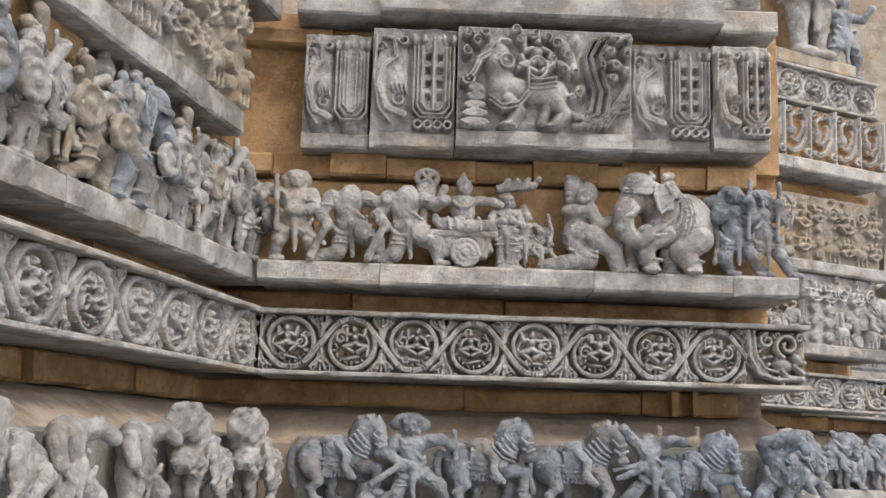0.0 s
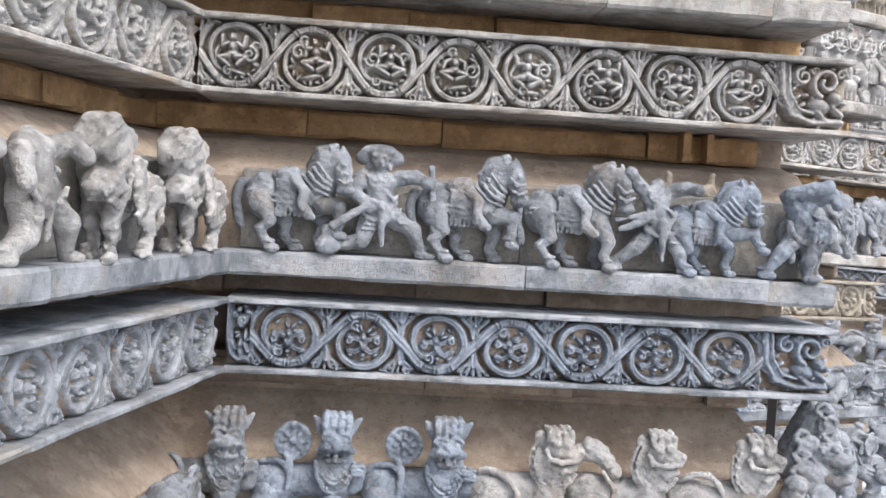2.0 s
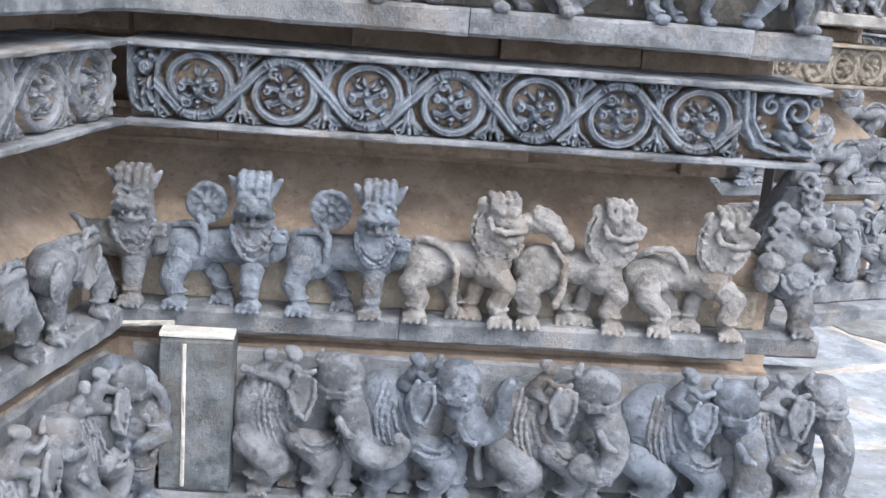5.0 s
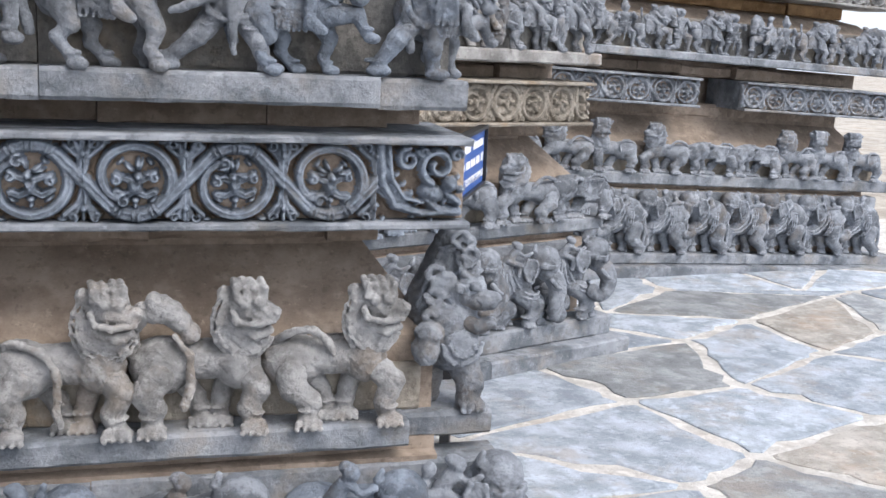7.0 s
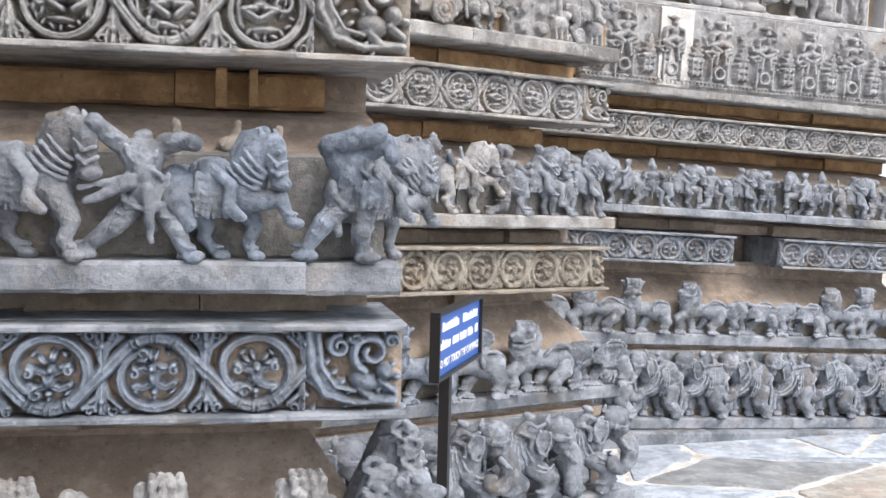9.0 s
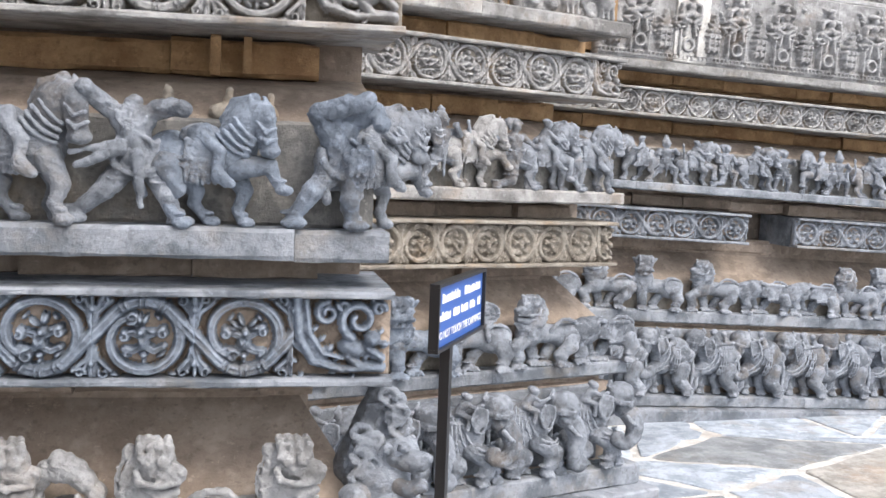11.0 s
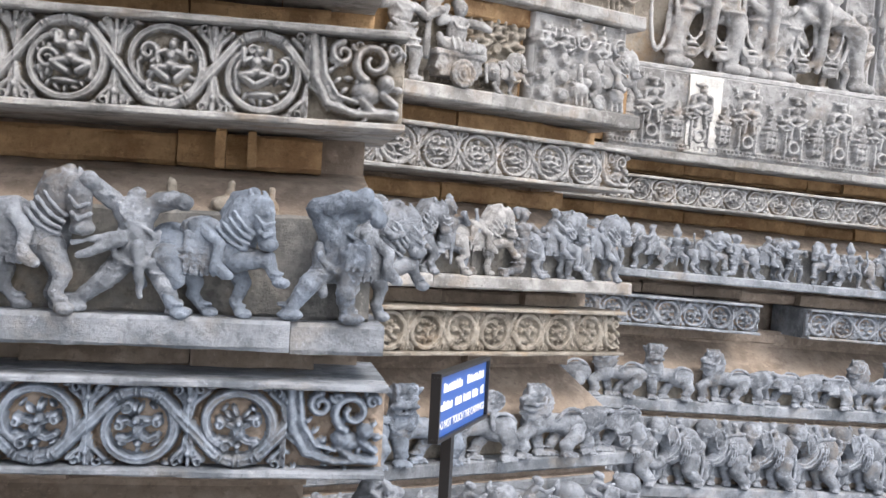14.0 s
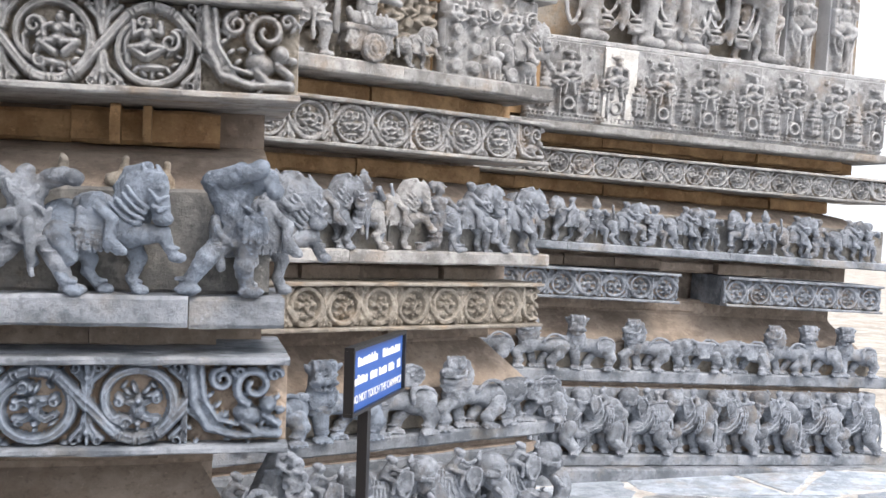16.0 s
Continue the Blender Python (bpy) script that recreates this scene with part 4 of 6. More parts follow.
    out.append(("tail", bow([(-0.135, 0, 0.24), (-0.152, -0.02, 0.17), (-0.148, -0.03, 0.08), (-0.14, -0.03, 0.05)], 0.0085, 0.01)))
    rx = 0.0 + 0.03 * rng.rand()
    rd = [cap((rx - 0.035, -0.04, 0.285), (rx - 0.01, -0.05, 0.325), 0.02, 0.018), ell((rx + 0.002, -0.056, 0.352), (0.018, 0.018, 0.018)), ell((rx - 0.008, -0.05, 0.362), (0.018, 0.016, 0.012))]
    rd += chain([(rx - 0.004, -0.06, 0.33), (rx + 0.022, -0.074, 0.312), (rx + 0.05, -0.078, 0.325)], 0.01, 0.008) + chain([(rx - 0.03, -0.055, 0.29), (rx + 0.004, -0.082, 0.275), (rx - 0.006, -0.086, 0.235)], 0.014, 0.009)
    if style in (0, 3):
        rd += [cap((rx - 0.1, -0.03, 0.285), (rx - 0.07, -0.04, 0.318), 0.016, 0.015), ell((rx - 0.06, -0.045, 0.345), (0.017, 0.017, 0.018)), cap((rx - 0.12, -0.035, 0.3), (rx - 0.045, -0.055, 0.29), 0.01)]
    out.append(("driver", rd))
    return sculpt(out, mat, h, 0.004, 0.0022, seed)


def horse(style=0, seed=0, mat=GREY, h=0.0048, rider=True):
    """War horse, neck arched and reined in: 0 foreleg raised, 1 both forelegs down, 2 rearing, 3 worn, its head a broken lump."""
    body = [ell((-0.1, 0, 0.15), (0.056, 0.052, 0.06)), cap((-0.09, 0, 0.152), (0.02, -0.008, 0.15), 0.048, 0.046), ell((0.03, -0.012, 0.155), (0.05, 0.05, 0.056))]
    out = [("body", body)]
    fore = [[(0.045, -0.035, 0.135), (0.095, -0.05, 0.13), (0.098, -0.05, 0.085), (0.092, -0.05, 0.055)], [(0.03, 0.01, 0.13), (0.06, 0.0, 0.08), (0.045, 0.0, 0.04), (0.055, 0.0, 0.013)]]
    if style in (1, 3):
        fore[0] = [(0.045, -0.035, 0.135), (0.075, -0.05, 0.08), (0.062, -0.05, 0.045), (0.072, -0.05, 0.013)]
    if style == 2:
        fore[0] = [(0.045, -0.035, 0.135), (0.11, -0.05, 0.14), (0.135, -0.055, 0.09)]
    hind = [[(-0.105, -0.035, 0.13), (-0.082, -0.045, 0.085), (-0.108, -0.04, 0.06), (-0.08, -0.045, 0.013)], [(-0.085, 0.015, 0.13), (-0.045, 0.01, 0.08), (-0.05, 0.01, 0.05), (-0.02, 0.01, 0.013)]]
    for nm, leg in [("foreleg", q) for q in fore] + [("hind_leg", q) for q in hind]:
        x, y, z = leg[-1]
        out.append((nm, [cap(leg[0], leg[1], 0.037 if nm == "hind_leg" else 0.03, 0.018)] + chain(leg[1:], 0.017, 0.0105) + [ell((x + 0.008, y - 0.004, z - 0.001), (0.021, 0.018, 0.013)), ell((x, y, z + 0.018), (0.016, 0.016, 0.006))]))
    if style == 3:
        lump = [cap((0.035, -0.012, 0.17), (0.08, -0.03, 0.2), 0.052, 0.048), box((0.09, -0.04, 0.245), (0.034, 0.026, 0.03), 0.018, 25), ell((0.108, -0.05, 0.165), (0.05, 0.04, 0.036), -25)]
        lump += [cap((0.03 + 0.022 * i, -0.05, 0.2), (0.06 + 0.022 * i, -0.078, 0.15), 0.009) for i in range(4)] + arc((0.1, -0.075, 0.17), 0.05, 0.045, 150, 330, 0.008)
        out.append(("head", lump))
    else:
        hd = [cap((0.035, -0.012, 0.175), (0.06, -0.028, 0.235), 0.05, 0.042), cap((0.062, -0.03, 0.24), (0.088, -0.045, 0.25), 0.036, 0.03), cap((0.094, -0.05, 0.246), (0.108, -0.062, 0.18), 0.029, 0.019), ell((0.11, -0.066, 0.172), (0.024, 0.02, 0.016)), ell((0.103, -0.078, 0.238), (0.009, 0.006, 0.007))]
        hd += chain([(0.015, -0.005, 0.235), (0.035, -0.012, 0.272), (0.075, -0.025, 0.284)], 0.013)
        for sd in (-0.014, 0.016):
            hd.append(cap((0.086 + sd, -0.05, 0.268), (0.08 + sd, -0.045, 0.288), 0.01, 0.004))
        out.append(("head", hd))
        rn = []
        neck = [((0.048, -0.02, 0.2), (0.06, 0.05, 0.075)), ((0.09, -0.045, 0.24), (0.035, 0.034, 0.04))]
        for i in range(4):
            rn += chain(drape([(-0.002 + 0.012 * i, 0.205 + 0.012 * i), (0.03 + 0.01 * i, 0.172 + 0.012 * i), (0.066 + 0.004 * i, 0.158 + 0.012 * i)], neck, 0.002), 0.0038)
        rn += chain([(0.082, -0.072, 0.235), (0.1, -0.084, 0.213), (0.122, -0.08, 0.22)], 0.0042) + chain([(0.09, -0.078, 0.2), (0.104, -0.088, 0.19), (0.126, -0.082, 0.2)], 0.0042)
        out.append(("bridle", rn))
    sd_ = [box((-0.035, -0.046, 0.155), (0.03, 0.006, 0.034), 0.006)] + [cap((-0.066 + 0.012 * i, -0.055, 0.116), (-0.066 + 0.012 * i, -0.053, 0.1), 0.005) for i in range(6)]
    for z in (0.0, 0.014):
        sd_ += chain([(-0.14, -0.04, 0.158 - z), (-0.1, -0.054, 0.152 - z), (-0.03, -0.056, 0.145 - z), (0.06, -0.05, 0.155 - z)], 0.0055)
    sd_ += arc((-0.035, -0.03, 0.195), 0.036, 0.02, 10, 170, 0.012)
    out.append(("saddle", sd_))
    out.append(("tail", bow([(-0.145, 0, 0.175), (-0.165, -0.02, 0.175), (-0.172, -0.03, 0.13), (-0.158, -0.03, 0.07)], 0.013, 0.011)))
    rd = chain([(-0.03, -0.045, 0.2), (0.005, -0.07, 0.165), (0.0, -0.076, 0.115), (0.018, -0.084, 0.1)], 0.016, 0.0095) + [box((-0.036, -0.03, 0.2), (0.016, 0.016, 0.012), 0.012, 15), cap((0.002, -0.08, 0.125), (0.03, -0.088, 0.1), 0.012, 0.009)]
    if rider:
        rd += [cap((-0.035, -0.028, 0.205), (-0.025, -0.034, 0.238), 0.022, 0.02)] + chain([(-0.02, -0.05, 0.238), (0.01, -0.074, 0.208), (0.045, -0.074, 0.212)], 0.011, 0.008)
        rd += [ell((-0.02, -0.044, 0.272), (0.019, 0.018, 0.021)), ell((-0.028, -0.04, 0.284), (0.019, 0.017, 0.011))]
    out.append(("rider", rd))
    return sculpt(out, mat, h, 0.004, 0.0065 if style == 3 else 0.0023, seed)


def fighter(pelvis, chest, legs, arms, head=None, bulk=1.0, mat=GREY, h=0.0044, seed=0, extra=()):
    """A temple fighter given by its joints: torso, bent legs, arms, a pleated skirt, sash, belt and necklace."""
    px, pz = pelvis
    cx, cz = chest
    g = bulk
    p = [cap((px, -0.012, pz + 0.01), (cx, -0.016, cz - 0.02), 0.031 * g, 0.034 * g), ell((cx, -0.018, cz), (0.046 * g, 0.03 * g, 0.032 * g)), ell((px, -0.014, pz), (0.043 * g, 0.036 * g, 0.034 * g))]
    for leg in legs:
        pts = [(x, -0.012 - 0.02 * (i == 1), z) for i, (x, z) in enumerate(leg)]
        p += chain(pts, 0.028 * g, 0.0125 * g)
        x, y, z = pts[-1]
        p += [ell((x + 0.01, y - 0.012, max(0.011, z)), (0.027, 0.018, 0.012)), ell((x, y, z + 0.02), (0.019, 0.019, 0.006))]
        for i in range(3):
            t = 0.15 + 0.2 * i
            u, v = pts[0], pts[1]
            c = tuple(a + (b - a) * t for a, b in zip(u, v))
            p.append(ell((c[0], c[1] - 0.004, c[2]), (0.0295 * g - 0.009 * t, 0.031 * g - 0.009 * t, 0.004)))
    for arm in arms:
        pts = [(x, -0.02 - 0.02 * i, z) for i, (x, z) in enumerate(arm)]
        p += chain(pts, 0.021 * g, 0.014 * g)
        p += [ell(pts[-1], (0.018, 0.017, 0.017))]
        m = tuple((a + b) / 2 for a, b in zip(pts[0], pts[1]))
        p.append(ell(m, (0.024 * g, 0.024 * g, 0.0065)))
    for q in (0.0, 0.014):
        p += arc((px, -0.034, pz + 0.036 - q), 0.038 * g, 0.012, 180, 360, 0.0052)
    p += arc((px, -0.046, pz + 0.012), 0.05 * g, 0.04, 190, 350, 0.006)
    p.append(cap((px, -0.05, pz + 0.01), (px + 0.008, -0.04, max(0.02, pz - 0.09)), 0.013, 0.006))
    p += arc((cx, -0.044, cz + 0.01), 0.028 * g, 0.024, 190, 350, 0.0052)
    p.append(cap((cx - 0.03 * g, -0.044, cz + 0.015), (px + 0.03 * g, -0.042, pz + 0.03), 0.0052))
    if head:
        hx, hz, wide = head
        p += [cap((cx, -0.014, cz + 0.02), (hx, -0.02, hz - 0.02), 0.016), ell((hx, -0.026, hz), (0.025, 0.025, 0.03)), ell((hx, -0.016, hz + 0.018), (0.034 * wide, 0.026, 0.02)), ell((hx + 0.002, -0.05, hz - 0.004), (0.0065, 0.006, 0.011)), cap((hx - 0.014, -0.046, hz + 0.008), (hx + 0.014, -0.046, hz + 0.008), 0.0055), cap((hx - 0.009, -0.047, hz - 0.016), (hx + 0.009, -0.047, hz - 0.016), 0.0042)]
        for sd in (-1, 1):
            p += [ell((hx + sd * 0.03 * wide, -0.016, hz + 0.002), (0.015 * wide, 0.016, 0.019)), ell((hx + sd * 0.026, -0.024, hz - 0.018), (0.009, 0.009, 0.012))]
    else:
        p.append(ell((cx, -0.012, cz + 0.034), (0.018, 0.016, 0.014)))
    return carve("figure_carving", p + list(extra), mat, h, 0.0042, 0.0022, seed)


def person_shape(stance=0, seed=0, mat=GREY, h=0.0045, tall=0.31, head=True, girth=1.0, extra=()):
    """A plain standing, striding or kneeling temple figure with a short skirt."""
    rng = np.random.RandomState(seed)
    s = tall / 0.31
    g = 1.1 * girth * s
    S = lambda x, y, z: (x * s, y * s, z * s)  # noqa: E731
    p = [ell(S(0, -0.01, 0.205), (0.034 * g, 0.026 * g, 0.04 * s)), ell(S(0, -0.012, 0.232), (0.042 * g, 0.026 * g, 0.024 * s)), ell(S(0, -0.01, 0.155), (0.038 * g, 0.032 * g, 0.03 * s))]
    if stance == 0:
        legs = [[S(-0.018, -0.01, 0.15), S(-0.05, -0.02, 0.08), S(-0.06, -0.02, 0.012)], [S(0.02, -0.015, 0.15), S(0.055, -0.03, 0.085), S(0.05, -0.02, 0.012)]]
    elif stance == 1:
        legs = [[S(-0.018, -0.01, 0.14), S(-0.075, -0.02, 0.075), S(-0.12, -0.015, 0.015)], [S(0.02, -0.015, 0.14), S(0.08, -0.03, 0.105), S(0.085, -0.02, 0.012)]]
    elif stance == 2:
        legs = [[S(-0.018, -0.01, 0.13), S(-0.02, -0.035, 0.04), S(-0.1, -0.02, 0.02)], [S(0.02, -0.015, 0.13), S(0.085, -0.03, 0.11), S(0.08, -0.02, 0.012)]]
    elif stance == 4:
        legs = [[S(-0.02, -0.01, 0.14), S(-0.085, -0.02, 0.085), S(-0.14, -0.015, 0.015)], [S(0.02, -0.015, 0.14), S(0.06, -0.035, 0.085), S(0.075, -0.02, 0.012)]]
    else:
        legs = [[S(-0.015, -0.01, 0.15), S(-0.02, -0.015, 0.08), S(-0.02, -0.015, 0.012)], [S(0.018, -0.012, 0.15), S(0.026, -0.02, 0.08), S(0.024, -0.015, 0.012)]]
    for leg in legs:
        p += chain(leg, 0.0245 * g, 0.0125 * s)
        x, y, z = leg[-1]
        p.append(ell((x + 0.012 * s, y - 0.008 * s, 0.01 * s), (0.027 * s, 0.016 * s, 0.011 * s)))
    # skirt hem and hanging sash
    p += arc(S(0, -0.03, 0.165), 0.04 * g, 0.012 * s, 180, 360, 0.007 * s)
    p += arc(S(0, -0.036, 0.14), 0.05 * g, 0.026 * s, 195, 345, 0.0065 * s)
    p.append(cap(S(0, -0.045, 0.14), S(0.006, -0.035, 0.05), 0.011 * s, 0.006 * s))
    p += arc(S(0, -0.034, 0.245), 0.022 * s, 0.026 * s, 200, 340, 0.005 * s)
    # arms
    for sd in (-1, 1):
        up = rng.rand()
        sh = S(sd * 0.046 * girth, -0.012, 0.238)
        el = S(sd * (0.085 + 0.01 * rng.rand()), -0.03, 0.19 + 0.05 * up)
        if stance == 3:
            el = S(sd * 0.066, -0.03, 0.185)
        ha = S(sd * (0.03 + 0.1 * rng.rand()), -0.055, 0.19 + 0.1 * up) if stance != 3 else S(sd * 0.02, -0.055, 0.2)
        if stance == 4:
            el, ha = S(sd * 0.095, -0.025, 0.228), S(sd * 0.1 + 0.012, -0.045, 0.245 if sd > 0 else 0.19)
        p += chain([sh, el, ha], 0.0175 * s, 0.0115 * s)
        p.append(ell(tuple((a + b) / 2 for a, b in zip(sh, el)), (0.02 * s, 0.02 * s, 0.009 * s)))
        p.append(ell(ha, (0.015 * s, 0.014 * s, 0.014 * s)))
    if head:
        p += [cap(S(0, -0.01, 0.25), S(0.002, -0.02, 0.272), 0.015 * s), ell(S(0.003, -0.022, 0.284), (0.024 * s, 0.024 * s, 0.028 * s)), ell(S(-0.004, -0.012, 0.302), (0.033 * s, 0.027 * s, 0.019 * s))]
        if seed % 2:
            p += [cap(S(-0.004, -0.01, 0.312), S(-0.006, -0.008, 0.34), 0.022 * s, 0.011 * s)] + [ell(S(-0.005, -0.012, 0.312 + 0.012 * i), (0.027 * s - 0.004 * s * i, 0.024 * s - 0.004 * s * i, 0.005 * s)) for i in range(3)]
        else:
            p += [ell(S(-0.034, -0.012, 0.3), (0.02 * s, 0.02 * s, 0.02 * s)), cap(S(-0.02, -0.03, 0.297), S(0.026, -0.036, 0.297), 0.006 * s)]
        p += [ell(S(0.006, -0.045, 0.281), (0.006 * s, 0.006 * s, 0.01 * s)), cap(S(-0.008, -0.043, 0.291), S(0.02, -0.043, 0.291), 0.0055 * s)]
        for sd in (-1, 1):
            p.append(ell(S(sd * 0.027, -0.016, 0.276), (0.01 * s, 0.01 * s, 0.015 * s)))
    else:
        p.append(ell(S(0.0, -0.012, 0.252), (0.017 * s, 0.015 * s, 0.012 * s)))
    # necklace, belt, bent hem folds, anklets
    p += arc(S(0, -0.038, 0.236), 0.03 * s, 0.02 * s, 190, 350, 0.0055 * s) + arc(S(0, -0.04, 0.182), 0.036 * g, 0.008 * s, 180, 360, 0.006 * s)
    for leg in legs:
        for i in (1, 2):
            a, b = np.array(leg[0]), np.array(leg[1])
            c = a + (b - a) * 0.33 * i
            p.append(ell(tuple(c), (0.03 * g, 0.03 * g, 0.006 * s)))
        x, y, z = leg[-1]
        p.append(ell((x, y, z + 0.018 * s), (0.018 * s, 0.018 * s, 0.007 * s)))
    if stance in (1, 4):
        p += chain([S(0.115, -0.045, 0.29), S(0.135, -0.045, 0.2), S(0.12, -0.04, 0.13)], 0.009 * s) if head else []
    p += [tuple(q) for q in extra]
    return carve("figure_carving", p, mat, h, 0.0042 * max(1.0, s * 0.6), 0.0028, seed)


def put(name, me, face, s, inward, z, label, category, group, scale=1.0, flip=False, turn=0.0, wide=1.0):
    """Set a carving on its ledge: a single mesh, or an animal made of pieces."""
    ob = new(name, None if isinstance(me, list) else me)
    ob.matrix_world = face.at(s, inward, z, turn) @ Matrix.Diagonal((-scale * wide if flip else scale * wide, scale, scale, 1))
    if isinstance(me, list):
        ob.empty_display_size = 0.05
        for nm, piece in me:
            child(nm, piece, ob)
    return tagged(ob, label, category, group)


LION_G, ELE_G, HORSE_G, STORY_G = "lions of the frieze", "elephants of the frieze", "horses of the frieze", "figures of the story frieze"

# lions, face A: three dark ones with square faces, three pale ones that stride
for n, (s, style, mat, lab) in enumerate((
    (-0.425, 1, GREY, "grey stone lion carving with a ridged crest in the corner"),
    (-0.15, 0, BLUE, "dark blue-grey stone lion carving with a rosette tail"),
    (0.138, 0, BLUE, "dark blue-grey stone lion carving with a rosette tail"),
    (0.417, 2, PALE, "pale worn stone lion carving with a hanging tail"),
    (0.69, 3, PALE, "pale worn stone lion carving with a thick curled tail"),
    (0.96, 4, PALE, "pale worn stone lion carving with a striding foreleg"),
)):
    put("lion_carving", lion(style, 20 + n, mat, 0.0038), A, s, 0.06, 0.588, lab, "lion carving", LION_G, 1.0)
# rearing corner beast: swollen chest, open jaws, curled mane, a long ridge of hair up to a peak
p = [ell((0.01, 0, 0.14), (0.06, 0.06, 0.06)), ell((0.0, -0.01, 0.2), (0.065, 0.06, 0.065)), cap((-0.03, 0.03, 0.22), (0.0, 0.01, 0.37), 0.062, 0.032), cap((0.0, 0, 0.25), (0.035, -0.03, 0.265), 0.05, 0.042)]
hd = [cap((0.03, -0.04, 0.262), (0.072, -0.06, 0.25), 0.032, 0.022), ell((0.082, -0.066, 0.258), (0.018, 0.018, 0.014))] + chain([(0.015, -0.045, 0.205), (0.05, -0.065, 0.195), (0.078, -0.066, 0.205)], 0.02, 0.014)
hd += [ell((0.04, -0.075, 0.285), (0.014, 0.01, 0.012)), ell((0.005, -0.07, 0.282), (0.012, 0.01, 0.011))]
bib = [ell((0.015, -0.05, 0.15), (0.045, 0.03, 0.05))] + arc((0.015, -0.074, 0.17), 0.045, 0.055, 190, 350, 0.006) + arc((0.015, -0.078, 0.17), 0.03, 0.038, 195, 345, 0.004)
leg = [cap((0.03, -0.01, 0.12), (0.05, -0.03, 0.06), 0.04, 0.03), cap((0.05, -0.03, 0.06), (0.045, -0.03, 0.02), 0.03, 0.026), cap((-0.02, 0.03, 0.12), (-0.03, 0.03, 0.02), 0.034, 0.026), cap((-0.035, -0.03, 0.17), (-0.062, -0.06, 0.15), 0.03, 0.03), ell((-0.062, -0.066, 0.145), (0.03, 0.028, 0.032)), ell((-0.055, -0.062, 0.185), (0.032, 0.028, 0.026))] + paw(0.05, -0.03)
mane = []
for i in range(9):
    mane += arc((0.04 - 0.004 * i + 0.01 * (i % 2), -0.03 - 0.008 * (i % 3), 0.29 + 0.012 * i), 0.017, 0.014, 40 * i, 40 * i + 290, 0.0062, steps=7)
for i in range(7):
    mane += arc((-0.045 + 0.012 * (i % 3), -0.05, 0.215 + 0.016 * i), 0.018, 0.014, 60 * i, 60 * i + 300, 0.0065, steps=7)
mane += [cap((-0.07 + 0.014 * i, -0.01, 0.23), (-0.03 + 0.01 * i, -0.026, 0.36), 0.006) for i in range(3)]
put("corner_beast_carving", sculpt([("body", p), ("head", hd), ("bib", bib), ("leg", leg), ("mane", mane)], GREY, 0.0042, 0.004, 0.0032, 5), A, 1.235, 0.12, 0.584, "weathered blue-grey stone corner beast with a curly mane", "beast carving", LION_G, 1.04)
LI = {k: lion(k, 40 + k, BLUE if k == 1 else GREY, 0.0062) for k in (0, 1, 4, 5)}
LC = {k: lion(k, 40 + k, GREY, 0.0082) for k in (1, 4, 5)}
for n in range(7):
    put("lion_carving", LI[5], L, -2.0 + 0.3 * n, 0.06, 0.588, "headless worn grey stone lion carving with a blanket", "lion carving", LION_G, 0.98, flip=True, wide=0.98)
for s, k in ((-0.76, 1), (-0.42, 1), (-0.15, 0), (0.24, 4), (0.56, 5)):
    put("lion_carving", LI[k], B, s, 0.04, 0.608, "weathered grey stone lion carving in a row", "lion carving", LION_G, 0.95, flip=True, turn=-8, wide=1.35)
for n, (s, k) in enumerate(((-1.35, 4), (-1.0, 4), (-0.7, 1), (-0.31, 4), (0.03, 5), (0.37, 5), (0.68, 4), (0.92, 1), (1.2, 1))):
    put("lion_carving", LC[k], C, s, 0.06, 0.597, "small grey stone lion carving in a row", "lion carving", LION_G, 0.95, flip=True, turn=-8, wide=1.26)

# elephants
for n, (s, k) in enumerate(((0.03, 0), (0.31, 1), (0.645, 2), (0.975, 4), (1.2, 3))):
    put("elephant_carving", elephant(k, 60 + n, BLUE if n % 2 else GREY, 0.0042), A, s, 0.005, 0.148, "blue-grey stone elephant carving with beaded garlands", "elephant carving", ELE_G, 1.02, turn=-5 if n < 4 else 12)
EL_ = [elephant(k, 70 + k, GREY, 0.0068) for k in (0, 2, 4)]
EC = [elephant(k, 76 + k, GREY, 0.0072, True) for k in (2, 3)]
for n in range(7):
    put("elephant_carving", EL_[n % 3], L, -2.05 + 0.3 * n, 0.0, 0.148, "grey stone elephant carving with a driver", "elephant carving", ELE_G, 1.0)
for n in range(5):
    put("elephant_carving", EL_[1 + n % 2], B, -0.88 + 0.335 * n, -0.01, 0.163, "dark weathered stone elephant carving with draped cloth", "elephant carving", ELE_G, 1.04, turn=-14, wide=1.1)
for n in range(9):
    put("elephant_carving", EC[n % 2], C, -1.225 + 0.305 * n, 0.0, 0.113, "grey stone elephant carving that marches in a row", "elephant carving", ELE_G, 1.07, flip=True, turn=-16, wide=1.0)
# soldier who shields his head at the corner of the two elephant rows
gd = fighter((0.0, 0.13), (0.0, 0.205), [[(-0.02, 0.12), (-0.03, 0.07), (-0.03, 0.012)], [(0.02, 0.12), (0.03, 0.07), (0.03, 0.012)]], [[(-0.045, 0.215), (-0.065, 0.25), (-0.05, 0.31)], [(0.045, 0.215), (0.07, 0.17), (0.03, 0.15)]], (0.012, 0.275, 1.0), 1.2, BLUE, 0.0042, 9, arc((0.05, -0.03, 0.22), 0.022, 0.05, -90, 90, 0.012) + [cap((-0.1, -0.05, 0.29), (-0.03, -0.07, 0.33), 0.02, 0.024)])
put("figure_carving", gd, A, -0.33, -0.1, 0.148, "blue-grey stone soldier carving beside an upright slab", "figure carving", ELE_G, 1.08)
